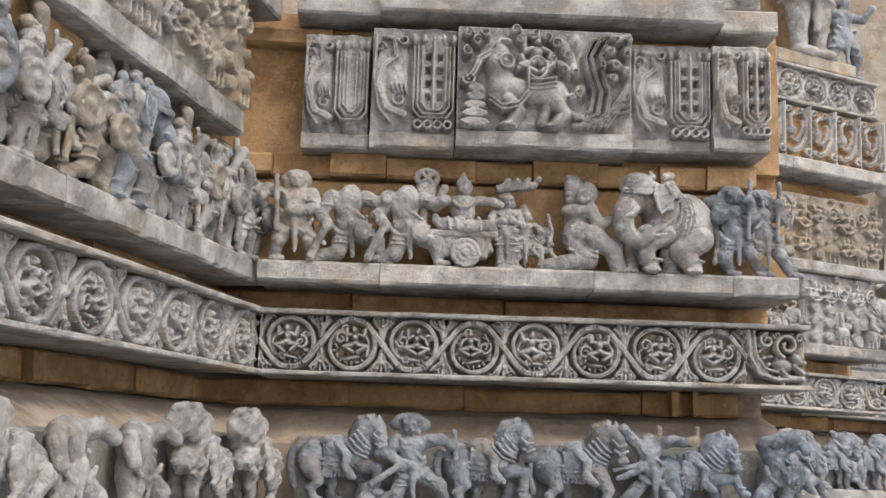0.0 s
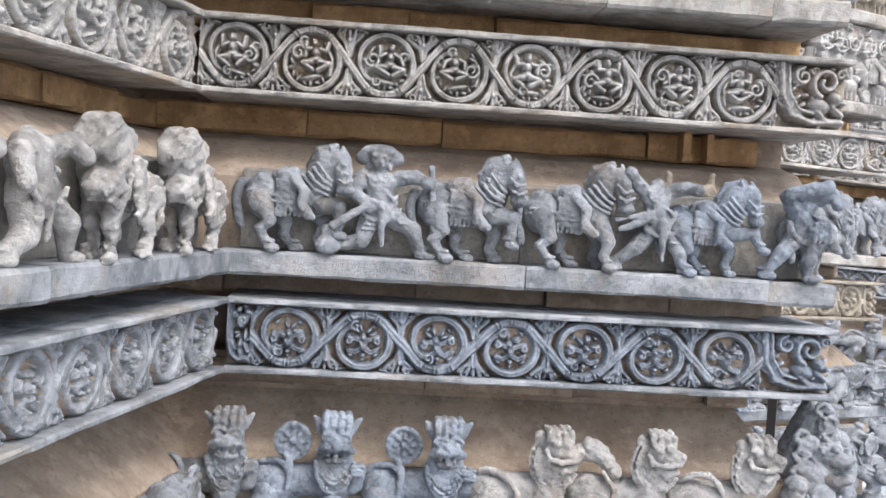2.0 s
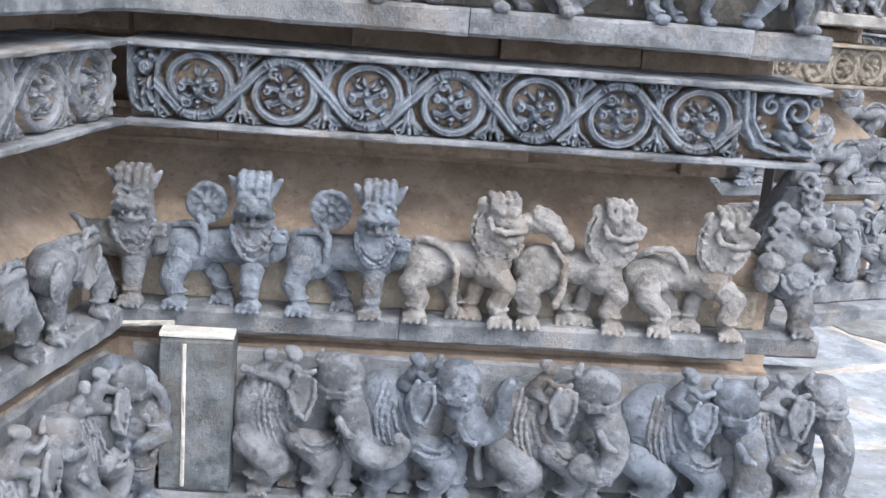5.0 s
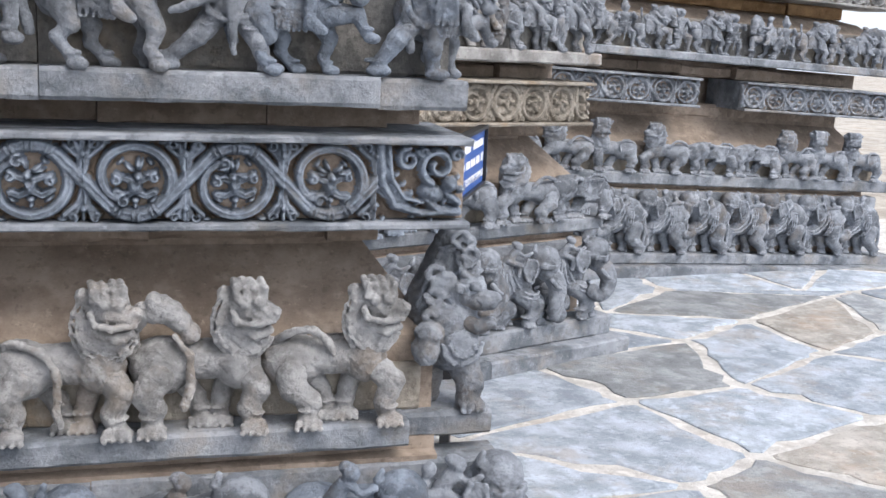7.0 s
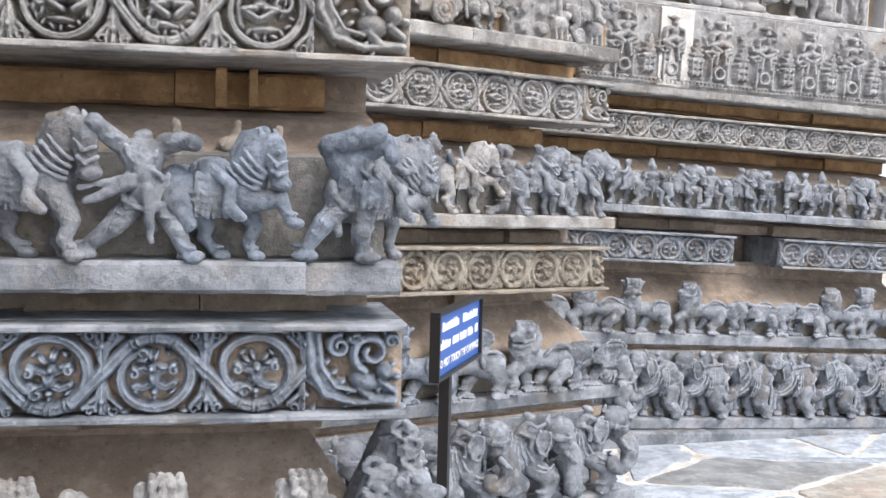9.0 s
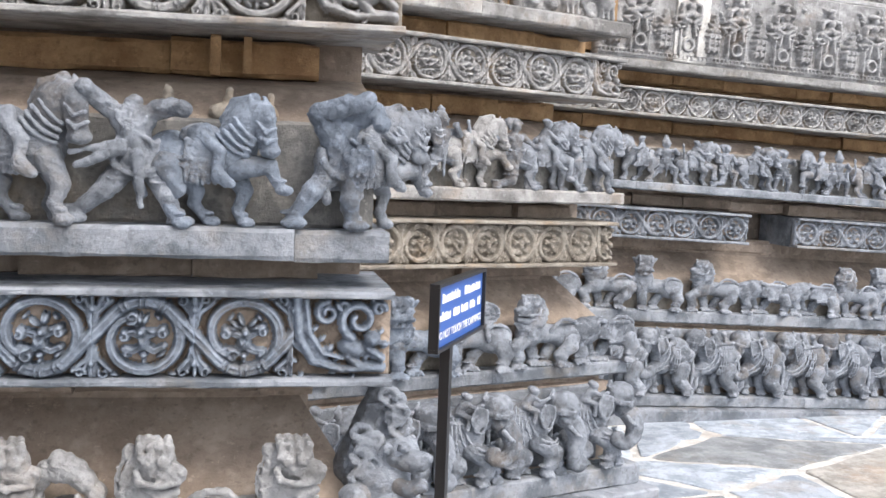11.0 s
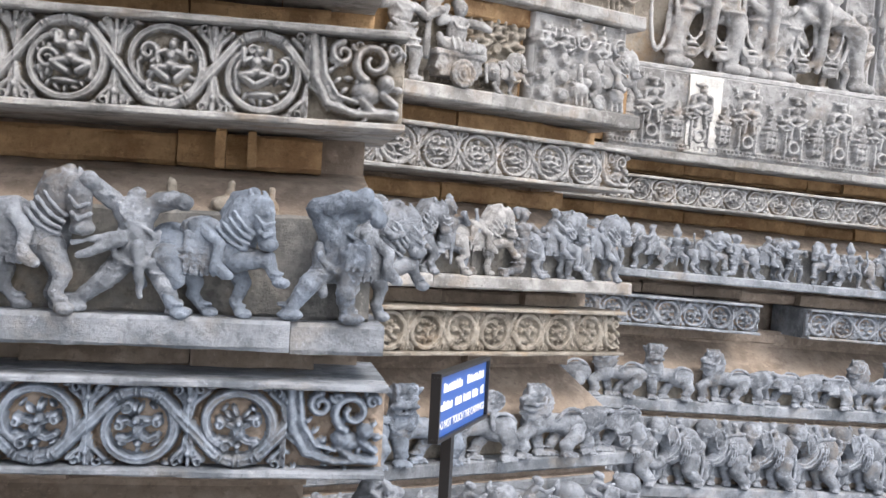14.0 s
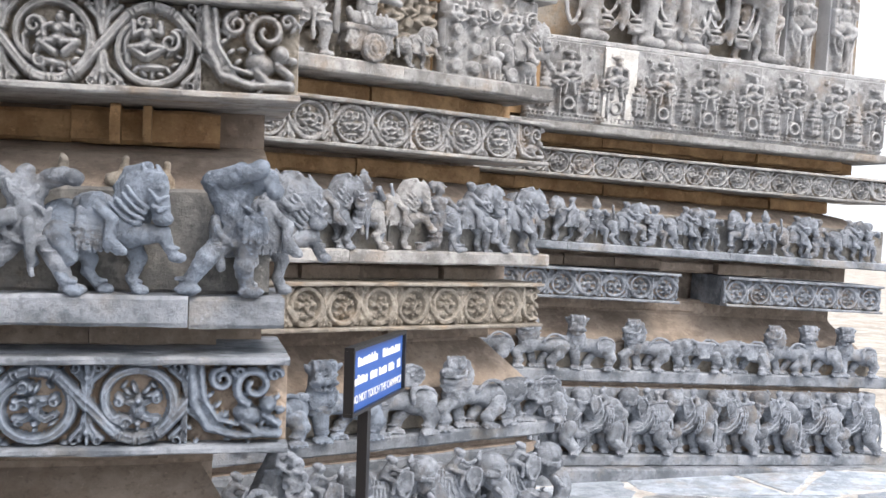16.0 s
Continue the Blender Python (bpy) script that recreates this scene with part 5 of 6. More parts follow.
up = rough_block(0.165, 0.14, 0.395, DARK, 501, 0.004, 0.012)
cs = empty("corner_slab", A.at(-0.275, -0.075, 0.148), "upright dark stone slab with white mortar joints", "stone slab")
child("slab", up, cs)
child("mortar_joint", rough_block(0.17, 0.05, 0.012, MORTAR, 502, 0.004, 0.004, 0.02), cs, pose(-0.003, 0.004, 0.394), "smeared white mortar")
child("mortar_joint", rough_block(0.36, 0.006, 0.009, MORTAR, 503, 0.004, 0.003, 0.02), cs, pose(0.06, -0.004, 0.02, 0, -90, 0), "smeared white mortar")
child("mortar_joint", rough_block(0.13, 0.01, 0.012, MORTAR, 504, 0.004, 0.003, 0.02), cs, pose(-0.11, 0.06, 0.392, 0, -4, 0), "smeared white mortar")

# horses and the fighters between them
for n, (s, style) in enumerate(((-0.2, 0), (0.245, 0), (0.525, 1), (0.885, 2))):
    put("horse_carving", horse(style, 80 + n, GREY if n != 3 else BLUE, 0.0038, False), A, s, 0.05, 1.329, "grey stone horse carving with harness and rings round its neck", "horse carving", HORSE_G, 0.9 if n == 3 else 0.98, wide=1.0)
m1 = fighter((0.0, 0.125), (-0.005, 0.195), [[(-0.02, 0.11), (-0.045, 0.045), (-0.1, 0.03)], [(0.03, 0.11), (0.085, 0.08), (0.11, 0.012)]], [[(-0.05, 0.21), (-0.075, 0.17), (-0.03, 0.135)], [(0.045, 0.21), (0.085, 0.215), (0.115, 0.2)]], (-0.01, 0.256, 1.4), 1.02, GREY, 0.0038, 90, [cap((-0.12, -0.06, 0.08), (-0.02, -0.065, 0.145), 0.01), ell((-0.125, -0.03, 0.055), (0.028, 0.025, 0.03)), ell((-0.13, -0.04, 0.03), (0.034, 0.028, 0.026)), cap((0.125, -0.04, 0.24), (0.14, -0.04, 0.06), 0.009)])
m2 = fighter((0.02, 0.13), (0.01, 0.205), [[(-0.0, 0.12), (-0.04, 0.07), (-0.11, 0.015)], [(0.045, 0.115), (0.075, 0.065), (0.092, 0.012)]], [[(-0.035, 0.225), (-0.06, 0.246), (-0.075, 0.262)], [(0.055, 0.225), (0.085, 0.232), (0.105, 0.228)]], None, 0.98, GREY, 0.0038, 91, [cap((-0.01, -0.05, 0.15), (-0.09, -0.05, 0.115), 0.013, 0.008), cap((-0.01, -0.05, 0.16), (-0.1, -0.05, 0.14), 0.009, 0.006)])
m3 = fighter((0.022, 0.135), (0.0, 0.205), [[(0.0, 0.125), (-0.045, 0.08), (-0.09, 0.015)], [(0.04, 0.12), (0.03, 0.065), (0.034, 0.012)]], [[(-0.035, 0.225), (-0.04, 0.235), (0.02, 0.255)], [(0.045, 0.225), (0.075, 0.24), (0.085, 0.215)]], None, 1.0, BLUE, 0.0038, 92, [cap((-0.01, -0.05, 0.235), (0.055, -0.055, 0.258), 0.017, 0.02), ell((0.048, -0.05, 0.14), (0.024, 0.016, 0.03))] + [cap((0.03 + 0.012 * i, -0.062, 0.16), (0.026 + 0.014 * i, -0.066, 0.115), 0.006) for i in range(4)])
for s, me, lab in ((0.0, m1, "grey stone warrior carving with thick hair that lunges between horses"), (0.715, m2, "headless grey stone warrior carving with spread arms"), (1.115, m3, "headless blue-grey stone warrior carving at the corner")):
    put("figure_carving", me, A, s, 0.045, 1.329, lab, "figure carving", HORSE_G, 1.0)
put("horse_carving", horse(2, 86, GREY, 0.0048), A, 1.19, 0.13, 1.327, "stone horse carving that turns the corner", "horse carving", HORSE_G, 0.9, turn=40)
HO = [horse(k, 100 + k, PALE if k == 2 else GREY, 0.0066, k == 0) for k in range(3)]
HW = horse(3, 107, PALE, 0.006, False)
ME = [person_shape(k, 110 + k, GREY, 0.0066, 0.29, True, 1.15) for k in range(4)]
MP = [person_shape(k, 120 + k, PALE, 0.0042, 0.31, k != 2, 1.1) for k in range(4)]
gear = [disc((0.06, -0.075, 0.16), 0.05, 0.01), ell((0.06, -0.086, 0.16), (0.016, 0.01, 0.016)), *arc((0.06, -0.084, 0.16), 0.04, 0.04, 0, 360, 0.007, steps=12), cap((-0.07, -0.05, 0.3), (-0.03, -0.02, 0.2), 0.016), cap((-0.1, -0.03, 0.05), (-0.06, -0.03, 0.33), 0.009), ell((0.09, 0.0, 0.05), (0.04, 0.03, 0.05)), ell((0.1, -0.01, 0.11), (0.025, 0.025, 0.028))]
ML = [person_shape(k, 130 + k, WARM if k == 2 else PALE, 0.006, 0.3, k != 2, 1.2, gear) for k in range(4)]
HC = [horse(k, 104 + k, GREY, 0.0078) for k in range(2)]
MC = [person_shape(k, 114 + k, GREY, 0.008, 0.29, True, 1.15) for k in range(4)]
for s, me in ((-2.0, HW), (-1.45, HW), (-0.6, HW), (-0.22, HW)):
    put("horse_carving", me, L, s, 0.05, 1.329, "worn pale stone horse carving, its head a broken lump", "horse carving", HORSE_G, 0.93, flip=True, wide=1.2)
wm = fighter((0.0, 0.14), (-0.02, 0.2), [[(-0.02, 0.12), (-0.05, 0.06), (-0.1, 0.015)], [(0.03, 0.12), (0.09, 0.08), (0.13, 0.012)]], [[(-0.05, 0.21), (-0.09, 0.2), (-0.1, 0.15)], [(0.03, 0.21), (0.07, 0.225), (0.1, 0.2)]], None, 1.2, PALE, 0.006, 94)
for s in (-1.75, -1.2, -0.91):
    put("figure_carving", wm, L, s, 0.05, 1.329, "worn headless stone warrior carving that strides", "figure carving", HORSE_G, 0.98)
for n, s in enumerate((-0.85, -0.5, -0.18, 0.2, 0.45)):
    put("horse_carving", HO[n % 3], B, s, 0.06, 1.356, "small stone horse carving with harness", "horse carving", HORSE_G, 1.02, wide=1.05)
for n, s in enumerate((-0.66, -0.34, 0.02, 0.33)):
    put("figure_carving", ME[n % 3], B, s, 0.05, 1.356, "small stone warrior carving with a round shield", "figure carving", HORSE_G, 0.98)
for n in range(7):
    put("horse_carving", HC[n % 2], C, -1.3 + 0.4 * n, 0.06, 1.342, "small stone horse carving with rider", "horse carving", HORSE_G, 0.9, flip=n % 3 == 1, wide=1.15)
for n in range(7):
    put("figure_carving", MC[n % 3], C, -1.1 + 0.39 * n, 0.05, 1.342, "small stone warrior carving between the horses", "figure carving", HORSE_G, 0.86)

# story frieze, face A
ARCHER = fighter((0.0, 0.125), (0.0, 0.2), [[(-0.025, 0.11), (-0.045, 0.07), (-0.06, 0.012)], [(0.03, 0.11), (0.05, 0.07), (0.055, 0.012)]], [[(-0.05, 0.215), (-0.085, 0.225), (-0.1, 0.2)], [(0.05, 0.215), (0.065, 0.165), (-0.01, 0.155)]], (0.0, 0.258, 1.1), 1.12, PALE, 0.004, 120, [cap((-0.055, -0.07, 0.26), (-0.05, -0.06, 0.1), 0.008), cap((0.03, -0.05, 0.1), (0.095, -0.05, 0.06), 0.008)])
KNEEL = fighter((0.01, 0.115), (-0.01, 0.195), [[(-0.01, 0.1), (-0.03, 0.035), (-0.1, 0.022)], [(0.04, 0.1), (0.09, 0.075), (0.105, 0.012)]], [[(-0.055, 0.21), (-0.085, 0.15), (-0.06, 0.115)], [(0.05, 0.21), (0.09, 0.19), (0.115, 0.2)]], None, 1.2, PALE, 0.004, 121, [cap((-0.06, -0.07, 0.12), (-0.11, -0.06, 0.015), 0.012), ell((0.045, -0.07, 0.1), (0.028, 0.012, 0.032)), ell((0.0, -0.04, 0.205), (0.035, 0.02, 0.045), -15)])
STALK = fighter((0.0, 0.13), (-0.015, 0.2), [[(-0.02, 0.12), (-0.035, 0.06), (-0.015, 0.012)], [(0.025, 0.12), (0.05, 0.07), (0.09, 0.012)]], [[(-0.05, 0.21), (-0.06, 0.18), (-0.01, 0.2)], [(0.03, 0.215), (0.05, 0.19), (0.035, 0.235)]], (-0.008, 0.252, 1.05), 1.08, GREY, 0.004, 122, [cap((0.04, -0.06, 0.3), (0.03, -0.06, 0.12), 0.007), ell((-0.045, 0.0, 0.235), (0.05, 0.025, 0.03)), *arc((0.05, -0.06, 0.21), 0.03, 0.06, -80, 80, 0.005)])
for s, me, sc, lab in (
    (-0.56, MP[3], 1.0, "stone attendant carving that leans on a shield"),
    (-0.395, ARCHER, 1.02, "stone archer carving with long hair and a sash"),
    (-0.225, KNEEL, 1.02, "headless kneeling stone figure carving"),
    (-0.045, KNEEL, 1.04, "headless kneeling stone figure carving with a mace"),
    (0.275, MP[3], 0.78, "stone attendant carving under a small canopy"),
    (0.335, MP[1], 0.62, "stone attendant carving that crouches"),
    (1.005, STALK, 1.03, "stone fighter carving that grips an elephant's tail"),
    (1.1, STALK, 1.0, "stone fighter carving that strides away"),
):
    put("figure_carving", me, A, s, 0.05, 2.076, lab, "figure carving", STORY_G, sc)
put("horse_carving", HO[2], A, 0.36, 0.06, 2.076, "small pale stone deer carving beside the chariot", "animal carving", STORY_G, 0.5)
# chariot with a seated bowman
cart = [box((0, -0.01, 0.075), (0.075, 0.03, 0.03), 0.01), box((-0.075, -0.01, 0.09), (0.012, 0.03, 0.03), 0.008, -18), box((0.075, -0.01, 0.09), (0.012, 0.03, 0.03), 0.008, 18), box((0, -0.02, 0.117), (0.105, 0.035, 0.006), 0.004)]
cart += [cap((-0.09 + 0.02 * i, -0.045, 0.11), (-0.075 + 0.017 * i, -0.045, 0.055), 0.006) for i in range(10)]
wheel = [disc((0.01, -0.05, 0.05), 0.05, 0.014), ell((0.01, -0.064, 0.05), (0.014, 0.012, 0.014))] + arc((0.01, -0.062, 0.05), 0.043, 0.043, 0, 360, 0.0055, steps=14) + arc((0.01, -0.063, 0.05), 0.024, 0.024, 0, 300, 0.005, steps=10)
bowman = [ell((0.0, -0.01, 0.2), (0.042, 0.03, 0.045)), ell((0, -0.012, 0.235), (0.052, 0.03, 0.025)), ell((0.005, -0.02, 0.285), (0.026, 0.026, 0.03)), cap((0.0, -0.015, 0.3), (0, -0.01, 0.335), 0.024, 0.008), ell((0.005, -0.045, 0.283), (0.006, 0.006, 0.01))]
bowman += chain([(0.05, -0.015, 0.24), (0.1, -0.03, 0.235), (0.125, -0.035, 0.225)], 0.018, 0.013) + chain([(-0.05, -0.015, 0.24), (-0.085, -0.03, 0.225), (-0.06, -0.03, 0.28)], 0.018, 0.013) + arc((0, -0.042, 0.235), 0.03, 0.024, 190, 350, 0.005)
bowman += chain([(-0.06, -0.03, 0.15), (0.02, -0.055, 0.14), (0.09, -0.04, 0.15), (0.1, -0.035, 0.12)], 0.026, 0.018) + arc((-0.05, -0.04, 0.175), 0.04, 0.035, 180, 350, 0.012) + [cap((-0.05 + 0.025 * i, -0.062, 0.17), (-0.04 + 0.025 * i, -0.07, 0.13), 0.005) for i in range(5)]
torch = [cap((-0.13, -0.02, 0.1), (-0.125, -0.02, 0.25), 0.014, 0.011), box((-0.122, -0.02, 0.265), (0.022, 0.018, 0.014), 0.008), cap((-0.14, -0.04, 0.29), (-0.1, -0.04, 0.33), 0.008), cap((-0.14, -0.04, 0.33), (-0.1, -0.04, 0.29), 0.008)] + arc((-0.12, -0.035, 0.31), 0.034, 0.028, 0, 360, 0.009, steps=12)
CHARIOT = sculpt([("cart", cart), ("wheel", wheel), ("seated_figure", bowman), ("standard", torch)], PALE, 0.004, 0.0045, 0.002, 31)
put("chariot_carving", CHARIOT, A, 0.135, 0.055, 2.076, "pale stone chariot carving with a seated bowman", "chariot carving", STORY_G, 0.92, wide=1.05)
# umbrella held over the attendants
p = [box((0, 0, 0.03), (0.06, 0.02, 0.006), 0.006, 8)] + [cap((-0.05 + 0.033 * i, -0.02, 0.02 + 0.004 * i), (-0.03 + 0.033 * i, -0.025, 0.045 + 0.004 * i), 0.009) for i in range(4)] + [cap((-0.045, 0.0, 0.02), (-0.055, 0.01, -0.3), 0.008)]
put("canopy_carving", carve("canopy_carving", p, PALE, 0.0045, 0.006, 0.002, 33), A, 0.305, 0.04, 2.315, "small pale stone canopy carving on a thin pole", "canopy carving", STORY_G)
# large woman-like kneeling shape with curled hair, facing an elephant
p = [ell((0, 0, 0.19), (0.045, 0.036, 0.055)), ell((0.035, -0.02, 0.3), (0.042, 0.036, 0.045)), ell((-0.01, -0.005, 0.315), (0.036, 0.04, 0.058)), ell((0.0, -0.02, 0.23), (0.06, 0.036, 0.03))]
p += [ell((-0.03, -0.02, 0.27 + 0.022 * i), (0.016, 0.022, 0.013)) for i in range(5)] + arc((0.02, -0.05, 0.285), 0.018, 0.02, 0, 360, 0.007, steps=10)
p += chain([(0.05, -0.025, 0.24), (0.08, -0.045, 0.18), (0.15, -0.055, 0.2)], 0.026, 0.018) + chain([(0, 0, 0.15), (0.06, -0.04, 0.13), (0.13, -0.04, 0.09), (0.15, -0.04, 0.02)], 0.05, 0.028) + chain([(-0.01, 0, 0.13), (0.04, -0.02, 0.05), (-0.05, -0.02, 0.03), (-0.1, -0.02, 0.025)], 0.045, 0.025)
p += [cap((-0.03, -0.035, 0.12 - 0.018 * i), (0.07, -0.062, 0.09 - 0.018 * i), 0.006) for i in range(3)] + [ell((0.165, -0.04, 0.013), (0.035, 0.022, 0.013)), ell((-0.12, -0.02, 0.022), (0.026, 0.02, 0.02))]
put("figure_carving", carve("figure_carving", p, PALE, 0.0045, 0.009, 0.002, 35), A, 0.5, 0.055, 2.076, "large kneeling stone figure carving with curled hair", "figure carving", STORY_G, 0.86)
put("elephant_carving", elephant(2, 63, PALE, 0.0042), A, 0.8, 0.05, 2.076, "pale stone elephant carving with a draped cloth", "elephant carving", STORY_G, 0.88, flip=True, wide=1.12)
put("horse_carving", HO[2], B, 0.44, 0.06, 2.092, "pale worn stone horse carving at the corner", "horse carving", STORY_G, 1.0)
for n in range(17):
    put("figure_carving", ML[(n * 3 + n // 4) % 4], L, -1.97 + 0.122 * n, 0.19 + 0.05 * (n % 2), 2.08, "pale stone figure carving in a dense battle row", "figure carving", STORY_G, 0.9 + 0.22 * (n % 2), flip=n % 3 == 0, wide=1.15)
for n in range(5):
    put("elephant_carving" if n % 2 else "horse_carving", EL_[n % 3] if n % 2 else HO[2], L, -1.9 + 0.36 * n, 0.22, 2.08, "pale stone war animal carving in a dense battle row", "animal carving", STORY_G, 0.9)


# ---- rough wall stones in the recesses ----
def wall_stones(face, label, s0, s1, z0, z1, front, mat, seed, size=0.28):
    rng = np.random.RandomState(seed)
    e = empty("wall_recess", face.at(s0, front, z0), label, "wall", kind="structure")
    x = 0.0
    while x < s1 - s0 - 0.02:
        w = min(size * (0.6 + 0.9 * rng.rand()), s1 - s0 - x)
        child("stone", rough_block(w - 0.003, 0.2, (z1 - z0) * (0.82 + 0.18 * rng.rand()), mat, seed + int(x * 1000), 0.009, 0.01, 0.04), e, pose(x, 0.06 * rng.rand(), 0))
        x += w


for f_, a_, b_, dz, k_ in ((A, -0.7, 1.1, 0.0, 0), (L, -2.2, 0.3, 0.0, 1), (B, -1.0, 0.5, 0.02, 2), (C, -1.6, 1.15, 0.0, 3)):
    s2i, epi = (0.12, 0.15) if f_ is L else (0.05, 0.0)
    wall_stones(f_, "rough brown stones under the scroll course", a_, b_, 0.945 + dz, 1.02 + dz, 0.24, BROWN, 900 + k_, 0.5)
    wall_stones(f_, "dark brown stones in the shadow joint", a_, b_, 1.205 + dz, 1.275 + dz, 0.2, BROWN, 910 + k_, 0.4)
    wall_stones(f_, "rough ochre stones under the upper scroll course", a_, b_, 1.645 + dz, 1.728 + dz, 0.32, OCHRE, 920 + k_, 0.4)
    wall_stones(f_, "ochre stones in the upper shadow joint", a_, b_, 1.93 + dz, 2.02 + dz, 0.16 + s2i, OCHRE, 930 + k_, 0.4)
    if f_ is not C:
        wall_stones(f_, "rough ochre stones under the pierced panels", a_, b_, 2.375 + dz, 2.46 + dz, 0.07 + epi, OCHRE, 940 + k_, 0.22)
for f_, a_, b_, dz in ((A, -0.36, 1.2, 0.0), (L, -2.2, -0.02, 0.0), (B, -1.0, 0.58, 0.025), (C, -1.6, 1.4, 0.005)):
    course(f_, "frieze_ground", "stained grey stone ground of the horse frieze", [a_, (a_ + b_) * 0.45, b_], 1.33 + dz, 1.545 + dz, 0.085, 0.1, GROUND, "wall", wear=0.006, part_name="stone")
    course(f_, "frieze_ground", "grey stone ground of the elephant frieze", [a_, (a_ + b_) * 0.55, b_ + (0.15 if f_ is A else -0.02)], 0.15 + dz, 0.49 + dz, 0.02, 0.1, LEDGE, "wall", wear=0.006, part_name="stone")
    course(f_, "frieze_ground", "grey stone ground of the lion frieze", [a_, (a_ + b_) * 0.4, b_ - 0.03], 0.588 + dz, 0.7 + dz, 0.085, 0.1, WARM_BLOCK, "wall", wear=0.006, part_name="stone")
for s_, w_, h_ in ((0.86, 0.022, 0.085), (0.93, 0.018, 0.085)):
    tagged(new("corbel", rough_block(w_, 0.16, h_, OCHRE, 960 + int(100 * s_), 0.005, 0.006)), "ochre stone corbel under the upper scroll course", "corbel", "corbels of the recess").matrix_world = A.at(s_, 0.27, 1.728 - h_)
for s_, h_ in ((0.78, 0.05), (0.9, 0.055), (0.985, 0.045)):
    tagged(new("broken_stub", carve("broken_stub", [cap((0, 0, -0.02), (0.004, -0.005, h_), 0.02, 0.007), ell((-0.01, 0, 0.01), (0.028, 0.02, 0.02))], WARM, 0.005, 0.004, 0.004, int(100 * s_))), "broken stone stub above the horse frieze", "stone fragment", "broken stubs over the horses").matrix_world = A.at(s_, 0.135, 1.55)
wall_stones(A, "rough ochre stones over the pierced panels", -0.6, 1.1, 2.82, 2.895, 0.1, OCHRE, 950, 0.22)


# ---- pierced and carved panels of the top course ----
def thing(name, me, face, s, inward, z, label, category, group=""):
    ob = new(name, me)
    ob.matrix_world = face.at(s, inward, z)
    return tagged(ob, label, category, group)


PAN = "pierced panels of the top course"


def swan_slot(w, h, seed, pierced):
    R = Relief(w, h, 0.0034)
    n = w * 0.46
    R.boss(n * 0.5, h * 0.5, n * 0.5, h * 0.52, 0.03, 0, True)
    R.stroke([(n * 0.85, h * 0.14), (n * 0.4, h * 0.2), (n * 0.18, h * 0.42), (n * 0.3, h * 0.6), (n * 0.62, h * 0.7), (n * 0.55, h * 0.86), (n * 0.3, h * 0.88)], 0.017, 0.05, 0.6, 0.15)
    R.boss(n * 0.62, h * 0.45, n * 0.3, h * 0.13, 0.05, -20).stroke([(n * 0.1, h * 0.9), (n * 0.06, h * 0.5), (n * 0.2, h * 0.2), (n * 0.5, h * 0.07)], 0.006, 0.042)
    R.curl(n * 0.72, h * 0.28, n * 0.2, 0.008, 0.046, 90, 1.2).curl(n * 0.2, h * 0.78, n * 0.14, 0.007, 0.044, 0, 1.2).curl(n * 0.8, h * 0.86, n * 0.15, 0.007, 0.044, 180, 1.2)
    for i in range(4):
        R.stroke([(n * (0.5 + 0.12 * i), h * 0.42), (n * (0.6 + 0.1 * i), h * 0.34)], 0.005, 0.056)
    x0, x1 = w * 0.5, w * 0.97
    R.boss((x0 + x1) / 2, h * 0.5, (x1 - x0) * 0.54, h * 0.56, 0.026, 0, True)
    for k in range(3):
        g = 0.012 * k
        R.stroke([(x0 + g, h * 0.8), (x0 + g, h * 0.2 + g), (x0 + g + 0.02, h * 0.12 + g), (x1 - g - 0.02, h * 0.12 + g), (x1 - g, h * 0.2 + g), (x1 - g, h * 0.8)], 0.0052, 0.04)
    cx = (x0 + x1) / 2
    if pierced:
        for i in range(4):
            for sd in (-1, 1):
                z = h * (0.28 + 0.13 * i)
                R.slot(cx + sd * 0.019 - 0.009, z, cx + sd * 0.019 + 0.009, z + h * 0.07, 0.02)
        R.stroke([(cx, h * 0.2), (cx, h * 0.85)], 0.008, 0.042)
        for i in range(4):
            R.ring(x0 + (x1 - x0) * (i + 0.5) / 4, h * 0.06, 0.012, 0.006, 0.036)
    else:
        for d in (-0.014, 0.014):
            R.stroke([(cx + d, h * 0.25), (cx + d, h * 0.75)], 0.007, 0.036)
    for i in range(5):
        R.boss(x0 + (x1 - x0) * i / 4, h * 0.88, 0.013, h * 0.07, 0.034)
    return R.mesh("panel", PALE, 0.08, seed)


thing("carved_panel", swan_slot(0.21, 0.33, 1, False), A, -0.388, 0.03, 2.499, "pale carved stone panel with a swan and a fluted niche", "carved panel", PAN)
thing("carved_panel", swan_slot(0.268, 0.345, 2, True), A, -0.169, 0.0, 2.504, "pale pierced stone panel with a swan and small slots", "carved panel", PAN)
thing("carved_panel", swan_slot(0.262, 0.32, 3, True), A, 0.667, 0.03, 2.519, "pale pierced stone panel with beaded borders", "carved panel", PAN)
thing("carved_panel", swan_slot(0.18, 0.31, 4, True), A, 0.934, 0.0, 2.524, "pale pierced stone panel with a small swan", "carved panel", PAN)
R = Relief(0.557, 0.345, 0.0029)
for i in range(5):
    R.boss(0.055, 0.015 + 0.028 * i, 0.058 - 0.007 * i, 0.018, 0.06 - 0.002 * i, 0, True)
R.boss(0.14, 0.145, 0.047, 0.062, 0.062).boss(0.31, 0.115, 0.047, 0.058, 0.06)
R.stroke([(0.15, 0.14), (0.22, 0.125), (0.3, 0.125)], 0.042, 0.056)
R.stroke([(0.135, 0.17), (0.118, 0.215), (0.13, 0.25)], 0.036, 0.06).boss(0.148, 0.218, 0.036, 0.04, 0.066)
